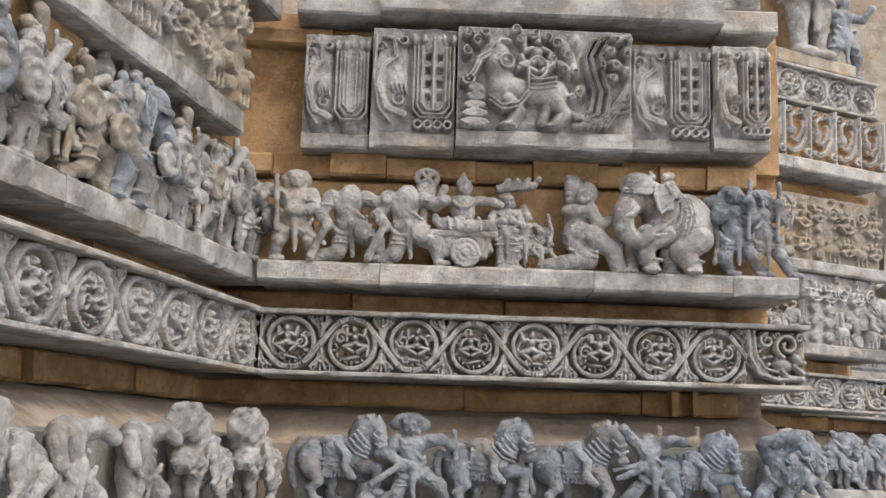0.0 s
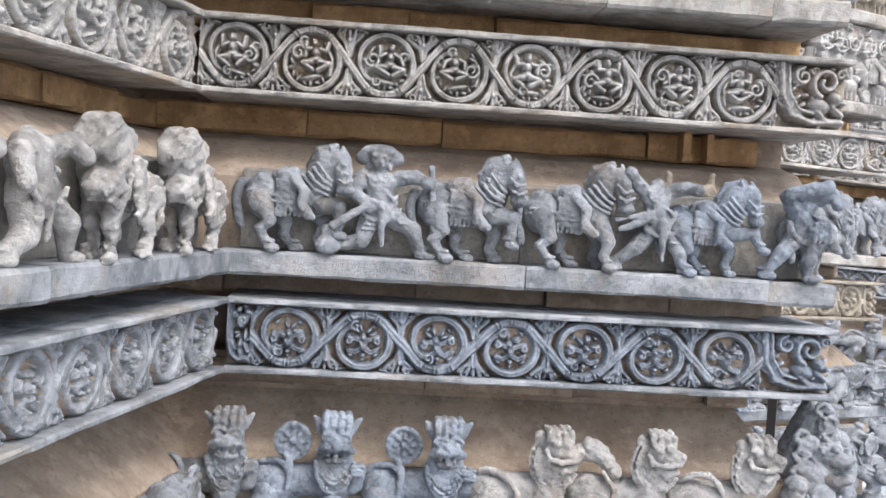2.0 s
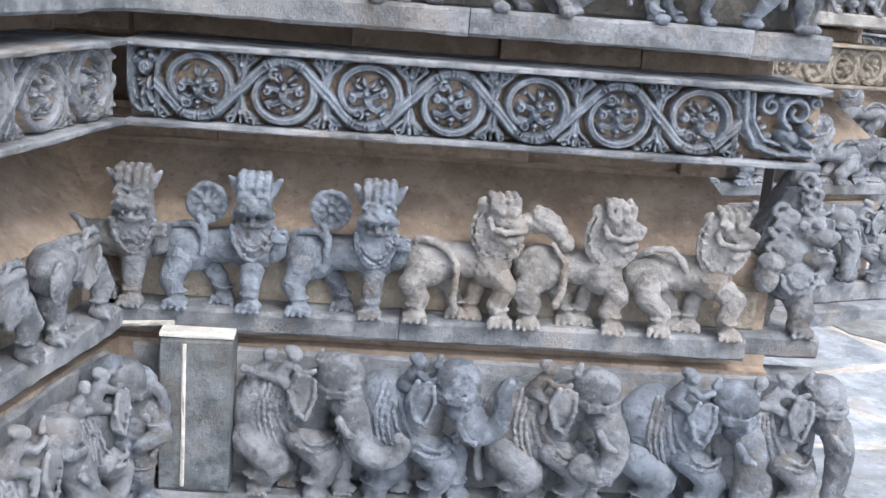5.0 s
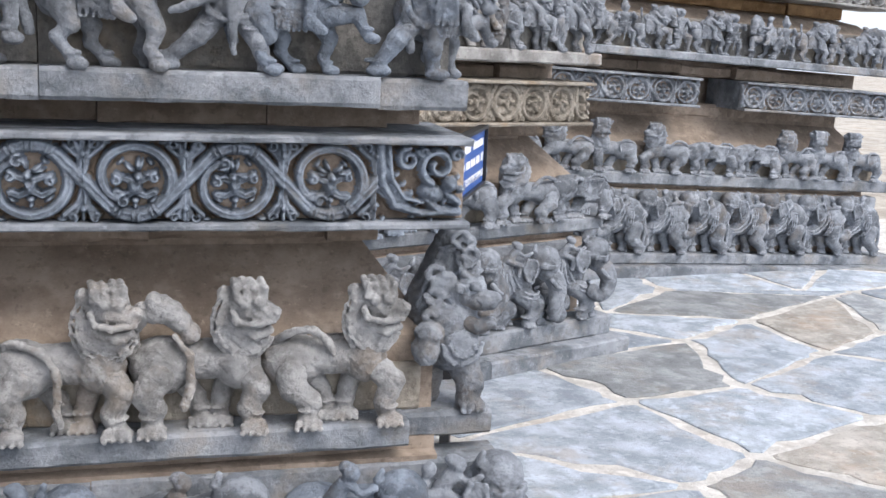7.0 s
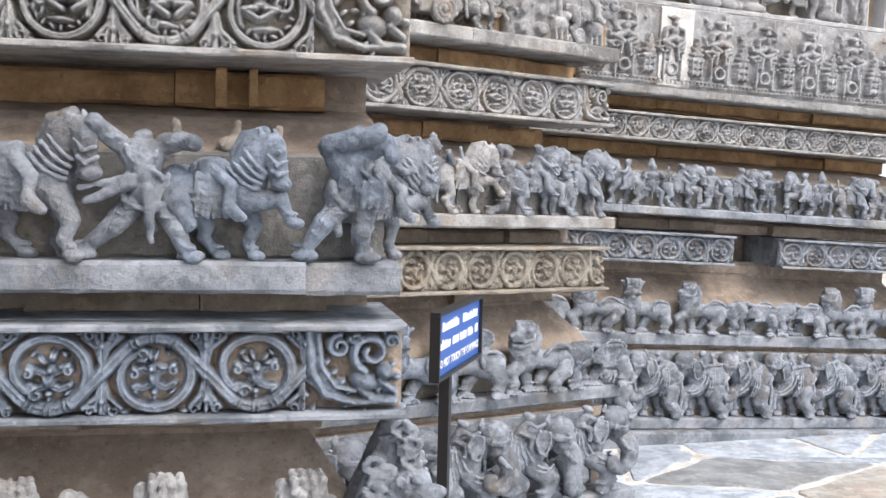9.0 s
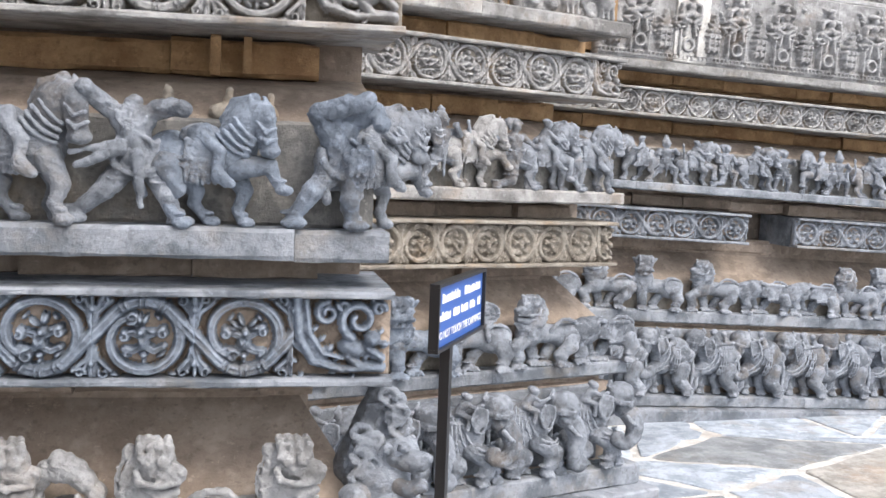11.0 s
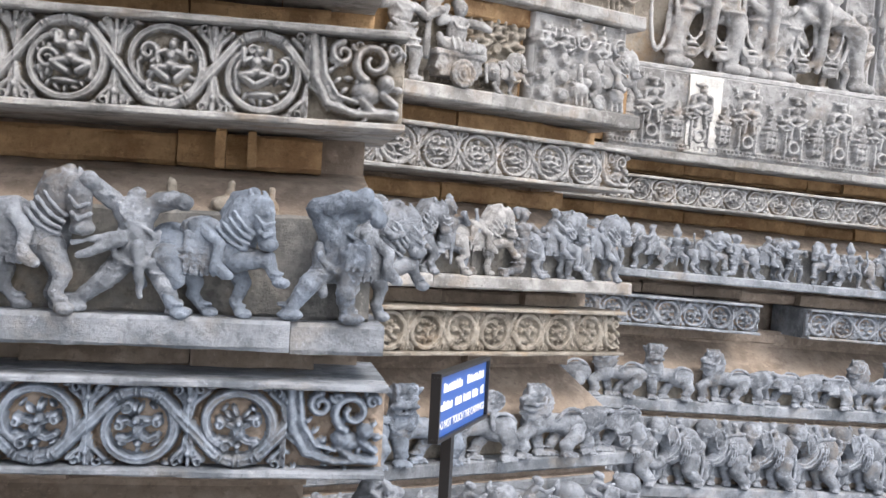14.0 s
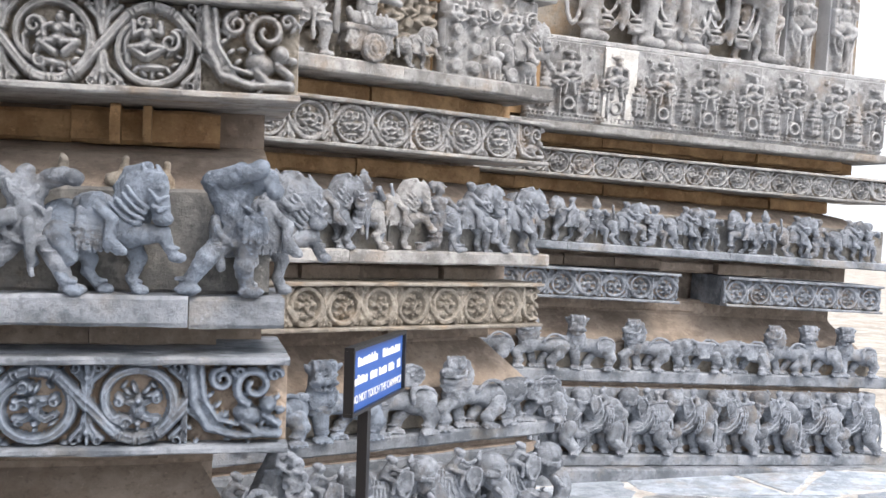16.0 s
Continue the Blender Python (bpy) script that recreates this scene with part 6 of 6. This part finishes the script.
R.ring(0.152, 0.212, 0.021, 0.007, 0.076).stroke([(0.118, 0.268), (0.13, 0.288), (0.16, 0.285)], 0.012, 0.058)
R.stroke([(0.1, 0.245), (0.068, 0.225), (0.05, 0.18), (0.032, 0.158)], 0.018, 0.056, 0.6, 0.2).curl(0.036, 0.158, 0.022, 0.008, 0.056, 180, 1.2)
R.stroke([(0.19, 0.2), (0.21, 0.215), (0.2, 0.24)], 0.012, 0.05)
R.stroke([(0.16, 0.1), (0.196, 0.062), (0.17, 0.02)], 0.027, 0.058, 0.75).boss(0.16, 0.014, 0.034, 0.013, 0.062)
R.stroke([(0.318, 0.09), (0.34, 0.055), (0.31, 0.02)], 0.03, 0.06, 0.7).boss(0.295, 0.013, 0.036, 0.013, 0.062)
R.stroke([(0.285, 0.08), (0.27, 0.025)], 0.02, 0.036)
for d in (0.0, 0.014):
    R.stroke([(0.1, 0.1 - d), (0.14, 0.072 - d), (0.19, 0.08 - d), (0.22, 0.12 - d), (0.222, 0.18)], 0.006, 0.068)
for d in (0.0, 0.016, 0.032):
    R.stroke([(0.215, 0.16 - d), (0.26, 0.158 - d), (0.31, 0.168 - d)], 0.0055, 0.066)
R.figure(0.25, 0.23, 0.12, 0.056, np.random.RandomState(3)).ring(0.25, 0.2, 0.03, 0.007, 0.06, 1.15)
# plumed tail: nested sweeping stems, with lobed leaves between
for i, (x, z) in enumerate(((0.0, 0.0), (0.022, -0.006), (0.05, -0.012))):
    R.stroke([(0.335, 0.075 + z), (0.375 + x, 0.045 + z), (0.42 + x, 0.065 + z), (0.432 + x, 0.13), (0.412 + x, 0.19), (0.4 + x, 0.25), (0.425 + x, 0.3), (0.46 + x * 0.6, 0.315)], 0.0085, 0.056, 0.8, 0.3)
for i, (x, z, rx, rz, a) in enumerate(((0.345, 0.26, 0.026, 0.055, 25), (0.37, 0.29, 0.022, 0.045, -10), (0.335, 0.205, 0.022, 0.04, 40), (0.37, 0.2, 0.02, 0.035, 10), (0.385, 0.13, 0.024, 0.03, -20), (0.36, 0.11, 0.02, 0.022, 30), (0.48, 0.27, 0.032, 0.024, 20), (0.5, 0.225, 0.03, 0.022, -15), (0.49, 0.18, 0.026, 0.02, 10), (0.5, 0.31, 0.034, 0.02, -10), (0.535, 0.265, 0.022, 0.03, 0), (0.535, 0.2, 0.02, 0.028, 10), (0.455, 0.225, 0.02, 0.03, -20), (0.54, 0.315, 0.02, 0.018, 0))):
    R.boss(x, z, rx, rz, 0.046 + 0.003 * (i % 3), a)
    R.curl(x, z - 0.2 * rz, 0.55 * min(rx, rz), 0.006, 0.058, 70 * i, 1.2, 1 if i % 2 else -1)
for i in range(6):
    R.stroke([(0.37 + 0.02 * i, 0.02), (0.43 + 0.018 * i, 0.03 + 0.012 * i), (0.49 + 0.01 * i, 0.06 + 0.022 * i), (0.545, 0.07 + 0.022 * i)], 0.0085, 0.048, 0.8, 0.3)
for i, (x, z) in enumerate(((0.03, 0.31), (0.06, 0.285), (0.03, 0.25), (0.085, 0.315), (0.2, 0.3), (0.24, 0.315), (0.28, 0.305), (0.18, 0.325), (0.31, 0.285), (0.3, 0.235))):
    R.boss(x, z, 0.024, 0.017, 0.046, 35 * i).curl(x, z, 0.016, 0.0065, 0.055, 50 * i, 1.2)
thing("carved_panel", R.mesh("panel", PALE, 0.09, 9), A, 0.104, -0.03, 2.509, "large pale carved stone panel with a striding yali and curled tail", "carved panel", PAN)


def crowd_panel(w, h, seed, mat, step=0.005, tall=0.04):
    """Densely carved story relief: standing shapes, beasts, curls and plain steps."""
    rng = np.random.RandomState(seed)
    R = Relief(w, h, step)
    n = max(2, int(w / 0.085))
    for i in range(n):
        x = w * (i + 0.5) / n
        q = rng.randint(3)
        if q == 0:
            R.figure(x, h * 0.62, 0.13, tall, rng).figure(x + 0.01, h * 0.25, 0.1, tall * 0.8, rng)
        elif q == 1:
            R.boss(x, h * 0.2, 0.05, 0.035, tall).boss(x + 0.035, h * 0.3, 0.02, 0.025, tall)
            for d in (-0.03, 0.0, 0.03):
                R.stroke([(x + d, h * 0.18), (x + d + 0.008, 0.01)], 0.009, tall * 0.7)
            R.curl(x, h * 0.75, 0.04, 0.009, tall * 0.8, rng.rand() * 360, 1.5)
        else:
            for k in range(4):
                R.boss(x, h * (0.12 + 0.2 * k), 0.036 - 0.005 * k, 0.03, tall * 0.8, 0, True)
            R.figure(x, h * 0.7, 0.1, tall, rng)
    for i in range(int(30 * w / 0.5)):
        x, z = rng.rand() * w, rng.rand() * h
        if rng.rand() > 0.5:
            R.curl(x, z, 0.016, 0.006, tall * 0.6, rng.rand() * 360, 1.1)
        else:
            R.boss(x, z, 0.012, 0.008, tall * 0.6, rng.rand() * 180)
    return R.mesh("panel", mat, 0.08, seed)


for n in range(4):
    thing("carved_panel", crowd_panel(0.5, 0.36, 30 + n, WARM if n % 2 else PALE), L, -2.14 + 0.51 * n, 0.175, 2.529, "pale carved stone panel with pillared niches", "carved panel", PAN)
# story course on the second face
put("figure_carving", MP[0], B, -0.62, 0.06, 2.092, "pale worn stone bowman carving", "figure carving", STORY_G, 1.2)
put("horse_carving", HO[2], B, -0.12, 0.04, 2.092, "small pale stone horse carving that draws a chariot", "horse carving", STORY_G, 0.62)
put("chariot_carving", CHARIOT, B, -0.36, 0.06, 2.092, "pale worn stone chariot carving behind a horse", "chariot carving", STORY_G, 1.1)
thing("carved_panel", crowd_panel(0.5, 0.37, 40, PALE), B, 0.02, 0.04, 2.092, "dense pale story relief panel with steps and riders", "carved panel", STORY_G)
thing("carved_panel", crowd_panel(0.62, 0.34, 41, WARM), B, -0.62, 0.11, 2.112, "worn warm-toned story relief behind the chariot", "carved panel", STORY_G)
course(B, "panel_base", "pale chipped stone base over the story course", [-1.0, -0.3, 0.6], 2.47, 2.53, 0.0, 0.36, PALE_BLOCK)
for n in range(3):
    thing("carved_panel", crowd_panel(0.5, 0.36, 45 + n, WARM), B, -0.95 + 0.51 * n, 0.05, 2.529, "warm-toned carved stone panel with niches", "carved panel", PAN)


course(B, "panel_base", "pale stone base of the upper swan frieze", [-0.9, -0.1, 0.62], 3.0, 3.07, -0.02, 0.4, PALE_BLOCK)
R = Relief(0.36, 0.3, 0.005)
for k in range(2):
    x = 0.18 * k
    R.stroke([(x + 0.03, 0.05), (x + 0.06, 0.035), (x + 0.11, 0.06), (x + 0.14, 0.12), (x + 0.15, 0.22), (x + 0.12, 0.27)], 0.016, 0.05, 0.8, 0.3)
    R.stroke([(x + 0.05, 0.11), (x + 0.09, 0.1), (x + 0.12, 0.15), (x + 0.125, 0.21)], 0.014, 0.045, 0.8, 0.3)
    R.boss(x + 0.055, 0.15, 0.034, 0.04, 0.05).stroke([(x + 0.04, 0.17), (x + 0.035, 0.22), (x + 0.06, 0.245)], 0.014, 0.05).boss(x + 0.075, 0.24, 0.018, 0.011, 0.05)
    R.curl(x + 0.025, 0.26, 0.022, 0.009, 0.045, 0, 1.2).curl(x + 0.165, 0.04, 0.022, 0.009, 0.045, 90, 1.2).curl(x + 0.1, 0.265, 0.018, 0.008, 0.04, 200, 1.2)
    R.stroke([(x + 0.178, 0.0), (x + 0.178, 0.3)], 0.008, 0.045)
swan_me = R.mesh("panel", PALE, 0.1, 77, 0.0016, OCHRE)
for n in range(4):
    thing("carved_panel", swan_me, B, -0.84 + 0.36 * n, 0.05, 3.072, "pale stone frieze panel with swans and curled plumes", "carved panel", PAN)
scroll_course(B, "pale stone frieze of round medallions under the statues", -0.85, 0.58, 3.385, 3.6, 0.02, 0.3, PALE, 0.17, seed=9, kind=1, step=0.006, floral=False)
course(B, "cornice", "fluted pale stone base under the wall statue", [-0.85, -0.15, 0.42], 3.603, 3.68, 0.03, 0.4, WARM_BLOCK)
profile_wall(B, "wall_upper_courses", "ochre stone wall behind the upper friezes", -1.0, 0.55, [(0.2, 2.9), (0.2, 3.6), (0.3, 3.62), (0.3, 5.2)], OCHRE)
put("statue", person_shape(3, 150, PALE, 0.016, 0.95, True, 1.1), B, 0.1, 0.12, 3.67, "pale weathered stone wall statue on a fluted base", "statue", "statues of the upper wall")
put("statue", person_shape(0, 151, GREY, 0.012, 0.5, True, 1.1), B, 0.36, 0.1, 3.6, "small blue-grey attendant statue beside a larger one", "statue", "statues of the upper wall")
for n in range(3):
    thing("carved_panel", crowd_panel(0.4, 0.4, 88 + n, PALE, 0.008), A, -0.1 + 0.4 * n, 0.02, 2.972, "pale carved stone panel above the cornice", "carved panel", PAN)


def shrine_tile(w, h, seed):
    """Small stepped shrine towers, standing shapes over arches, and a beaded rail."""
    rng = np.random.RandomState(seed)
    R = Relief(w, h, 0.0055)
    for i in range(2):
        R.stroke([(0, h * (0.04 + 0.05 * i)), (w, h * (0.04 + 0.05 * i))], 0.007, 0.02)
    for i in range(int(w / 0.026)):
        R.boss(0.013 + 0.026 * i, h * 0.065, 0.008, 0.01, 0.028)
    x = w * 0.28
    for k, (ww, z) in enumerate(((0.052, 0.2), (0.05, 0.28), (0.058, 0.36), (0.048, 0.43), (0.036, 0.49), (0.024, 0.55), (0.012, 0.6))):
        R.boss(x, h * z, ww, h * 0.042, 0.045, 0, True)
    for d in (-0.03, 0, 0.03):
        R.stroke([(x + d, h * 0.16), (x + d, h * 0.38)], 0.008, 0.052)
    x = w * 0.78
    R.ring(x, h * 0.22, 0.032, 0.012, 0.04).boss(x - 0.05, h * 0.17, 0.02, 0.025, 0.03).boss(x + 0.05, h * 0.17, 0.02, 0.025, 0.03)
    R.figure(x, h * 0.62, 0.17, 0.055, rng)
    R.stroke([(x - 0.02, h * 0.5), (x - 0.03, h * 0.34)], 0.014, 0.05).stroke([(x + 0.02, h * 0.5), (x + 0.035, h * 0.34)], 0.014, 0.05)
    R.boss(x, h * 0.86, 0.04, 0.018, 0.045)
    for sd in (-1, 1):
        R.figure(x + sd * 0.062, h * 0.5, 0.1, 0.045, rng)
        R.stroke([(x + sd * 0.055, h * 0.1), (x + sd * 0.055, h * 0.4)], 0.009, 0.04)
    for i in range(18):
        R.boss(rng.rand() * w, h * (0.15 + 0.8 * rng.rand()), 0.014, 0.009, 0.03, rng.rand() * 180)
    return R.mesh("shrine_panel", PALE, 0.1, seed)


sf = empty("shrine_frieze", C.at(-1.2, 0.03, 2.042), "pale stone frieze of small shrine towers and figures", "carved frieze")
tiles_ = [shrine_tile(0.31, 0.46, 50 + k) for k in range(3)]
for n in range(8):
    child("shrine_panel", tiles_[n % 3], sf, pose(0.31 * n, 0.004 * (n % 2), 0))
# a white block paints in the patch of sunlight on the frieze
child("block", rough_block(0.21, 0.12, 0.455, MORTAR, 57, 0.006, 0.01), sf, pose(0.47, -0.012, 0.0), "plain block coloured white as a painted sunlit patch")
child("coping", rough_block(2.5, 0.4, 0.03, PALE, 55, 0.004, 0.006), sf, pose(0, 0.0, 0.461))
wall_up = profile_wall(C, "wall_upper", "pale sunlit stone wall above the plinth", -1.6, 1.2, [(0.24, 2.5), (0.24, 4.6)], WARM_BLOCK)
garlands = []
for sd in (-1, 1):
    for q, r_ in ((0.0, 0.014), (0.05, 0.01)):
        garlands += arc((sd * 0.09, -0.1, 0.46), 0.13 - q, 0.36 - 1.6 * q, 180, 360, r_, steps=12)
    garlands += arc((sd * 0.3, -0.06, 0.4), 0.06, 0.3, 180, 360, 0.014, steps=10) + [ell((sd * 0.1, -0.08, 0.09 + 0.035 * i), (0.055, 0.05, 0.012)) for i in range(3)]
garlands += chain([(0, -0.14, 0.5), (0.01, -0.13, 0.3), (0.0, -0.11, 0.1)], 0.03, 0.02)
for n, s in enumerate((-0.42, -0.04, 0.27)):
    put("statue", person_shape((0, 3, 0)[n], 160 + n, PALE, 0.0135, 0.42, True, 1.1), C, s, 0.14, 2.53, "small pale attendant statue between the large ones", "statue", "statues of the upper wall")
for n, (s, k) in enumerate(((-0.62, 0), (-0.22, 3), (0.12, 1))):
    ob = put("statue", person_shape(k, 140 + n, PALE, 0.0145, 1.05, True, 0.8, garlands), C, s, 0.17, 2.53, "large pale stone wall statue with jewelled legs", "statue", "statues of the upper wall")
for n, s in enumerate((0.42, 0.66, 0.98)):
    pl = empty("pilaster", C.at(s - 0.1, 0.12, 2.53), "carved pale stone pilaster with a small figure", "pilaster", "pilasters of the upper wall")
    child("shaft", rough_block(0.2, 0.14, 1.3, PALE, 60 + n), pl)
    Rp = Relief(0.18, 0.9, 0.006)
    Rp.figure(0.09, 0.32, 0.28, 0.05, np.random.RandomState(n)).stroke([(0.07, 0.22), (0.06, 0.05)], 0.022, 0.045).stroke([(0.11, 0.22), (0.12, 0.05)], 0.022, 0.045)
    Rp.stroke([(0.02, 0.5), (0.015, 0.2), (0.09, 0.03), (0.165, 0.2), (0.16, 0.5)], 0.014, 0.035).stroke([(0.04, 0.45), (0.04, 0.2), (0.09, 0.06), (0.14, 0.2), (0.14, 0.45)], 0.007, 0.04)
    child("relief", Rp.mesh("relief", PALE, 0.01, n), pl, pose(0.01, -0.004, 0.0))

# ---- notice board on a post ----
sb = empty("notice_board", Matrix.Identity(4), "blue notice board with white lettering on a black post", "sign")
tl, tr = Vector((1.513, 4.403, 1.1)), Vector((1.771, 4.91, 1.1))
ax_x = Vector((tr.x - tl.x, tr.y - tl.y, 0)).normalized()
bw = math.hypot(tr.x - tl.x, tr.y - tl.y)
bm_ = Matrix((( ax_x.x, -ax_x.y, 0, tl.x), (ax_x.y, ax_x.x, 0, tl.y), (0, 0, 1, 0.888), (0, 0, 0, 1)))
sb.matrix_world = bm_
bh = 0.212


def bar(x0, y0, z0, x1, y1, z1, mat):
    vs = [(x, y, z) for z in (z0, z1) for x, y in ((x0, y0), (x1, y0), (x1, y1), (x0, y1))]
    return mesh_from("bar", vs, [(0, 1, 5, 4), (1, 2, 6, 5), (2, 3, 7, 6), (3, 0, 4, 7), (4, 5, 6, 7), (3, 2, 1, 0)], mat)


child("board", bar(0.008, 0, 0.008, bw - 0.008, 0.006, bh - 0.008, NAVY), sb, None, "glossy blue enamel plate")
for x0, z0, x1, z1 in ((0, 0, bw, 0.011), (0, bh - 0.011, bw, bh), (0, 0.0112, 0.011, bh - 0.0112), (bw - 0.011, 0.0112, bw, bh - 0.0112)):
    child("frame_bar", bar(x0, -0.012, z0, x1, 0.02, z1, BLACK), sb, None, "black painted angle iron")
px = bw * 0.47
child("post", bar(px - 0.017, 0.021, -0.9, px + 0.017, 0.055, bh * 0.9, BLACK), sb, None, "black square steel post")


def lettering(text, x, z, size, width):
    cu = bpy.data.curves.new("lettering", "FONT")
    cu.body, cu.size, cu.extrude = text, size, 0.0006
    cu.materials.append(WHITE)
    ob = child("lettering", cu, sb, pose(x, -0.0016, z, 90, 0, 0), "white painted lettering")
    bpy.context.view_layer.update()
    if ob.dimensions.x > 0:
        ob.scale = (width / ob.dimensions.x, 1, 1)
    return ob


lettering("DO NOT TOUCH THE CARVINGS", 0.024, 0.034, 0.036, bw - 0.048)
rngs = np.random.RandomState(8)
for z, words in ((0.145, ((0.05, 0.19), (0.23, 0.375))), (0.09, ((0.03, 0.12), (0.14, 0.19), (0.205, 0.265), (0.28, 0.33), (0.35, 0.375)))):
    for a, b in words:
        a, b = a * bw / 0.4, b * bw / 0.4
        x = a
        while x < b - 0.004:
            w = 0.008 + 0.008 * rngs.rand()
            hgt = 0.018 + 0.012 * rngs.rand()
            child("letter_bar", bar(x, -0.0016, z, min(b, x + w), 0.0002, z + hgt, WHITE), sb)
            x += w + 0.004

# ---- paving: irregular flagstones in pale mortar ----
pav = empty("pavement", Matrix.Identity(4), "irregular grey flagstones in pale mortar", "pavement", kind="structure")
gv2 = [(-3, -2, -0.005), (9, -2, -0.005), (9, 9, -0.005), (-3, 9, -0.005), (-3, -2, -0.024), (9, -2, -0.024), (9, 9, -0.024), (-3, 9, -0.024)]
child("mortar_bed", mesh_from("mortar_bed", gv2, [(0, 1, 2, 3), (7, 6, 5, 4), (0, 4, 5, 1), (1, 5, 6, 2), (2, 6, 7, 3), (3, 7, 4, 0)], JOINT), pav, None, "pale crumbling mortar")
rng = np.random.RandomState(21)
U, Vv = Vector((0.93, 0.37, 0)), Vector((-0.5, 0.866, 0))
nu, nv = 15, 13
SLABS = (SLAB, SLAB, SLAB_GREY, SLAB, SLAB_TAN, SLAB_GREY)
G = {}
for i in range(nu + 1):
    for j in range(nv + 1):
        G[i, j] = Vector((1.9, -0.2, 0)) + U * (0.72 * (i - 4 + 0.4 * (j % 2)) + 0.15 * rng.randn()) + Vv * (0.58 * j + 0.09 * rng.randn())
for i in range(nu):
    for j in range(nv):
        quad = [G[i, j], G[i + 1, j], G[i + 1, j + 1], G[i, j + 1]]
        c = sum(quad, Vector()) / 4
        if not (-1 < c.x < 8 and 0.5 < c.y < 7.4):
            continue
        pts = []
        for k in range(4):
            a, b = quad[k], quad[(k + 1) % 4]
            for t in (0.05, 0.2, 0.36, 0.52, 0.68, 0.84, 0.95):
                q = a.lerp(b, t)
                d = (c - q).normalized()
                pts.append(q + d * (0.012 + 0.03 * rng.rand() + (0.05 * rng.rand() if rng.rand() > 0.8 else 0)))
        m = len(pts)
        lift = 0.004 * rng.rand()
        vs = [(v.x, v.y, -0.014) for v in pts] + [(v.x, v.y, lift - 0.004) for v in pts] + [(*(v.lerp(c, 0.03)).xy, lift) for v in pts] + [(c.x, c.y, lift + 0.002)]
        fs = [(k, (k + 1) % m, m + (k + 1) % m, m + k) for k in range(m)] + [(m + k, m + (k + 1) % m, 2 * m + (k + 1) % m, 2 * m + k) for k in range(m)] + [(2 * m + k, 2 * m + (k + 1) % m, 3 * m) for k in range(m)]
        child("flagstone", mesh_from("flagstone", vs, fs, SLABS[(i * 5 + j * 3 + i * j) % 6]), pav)
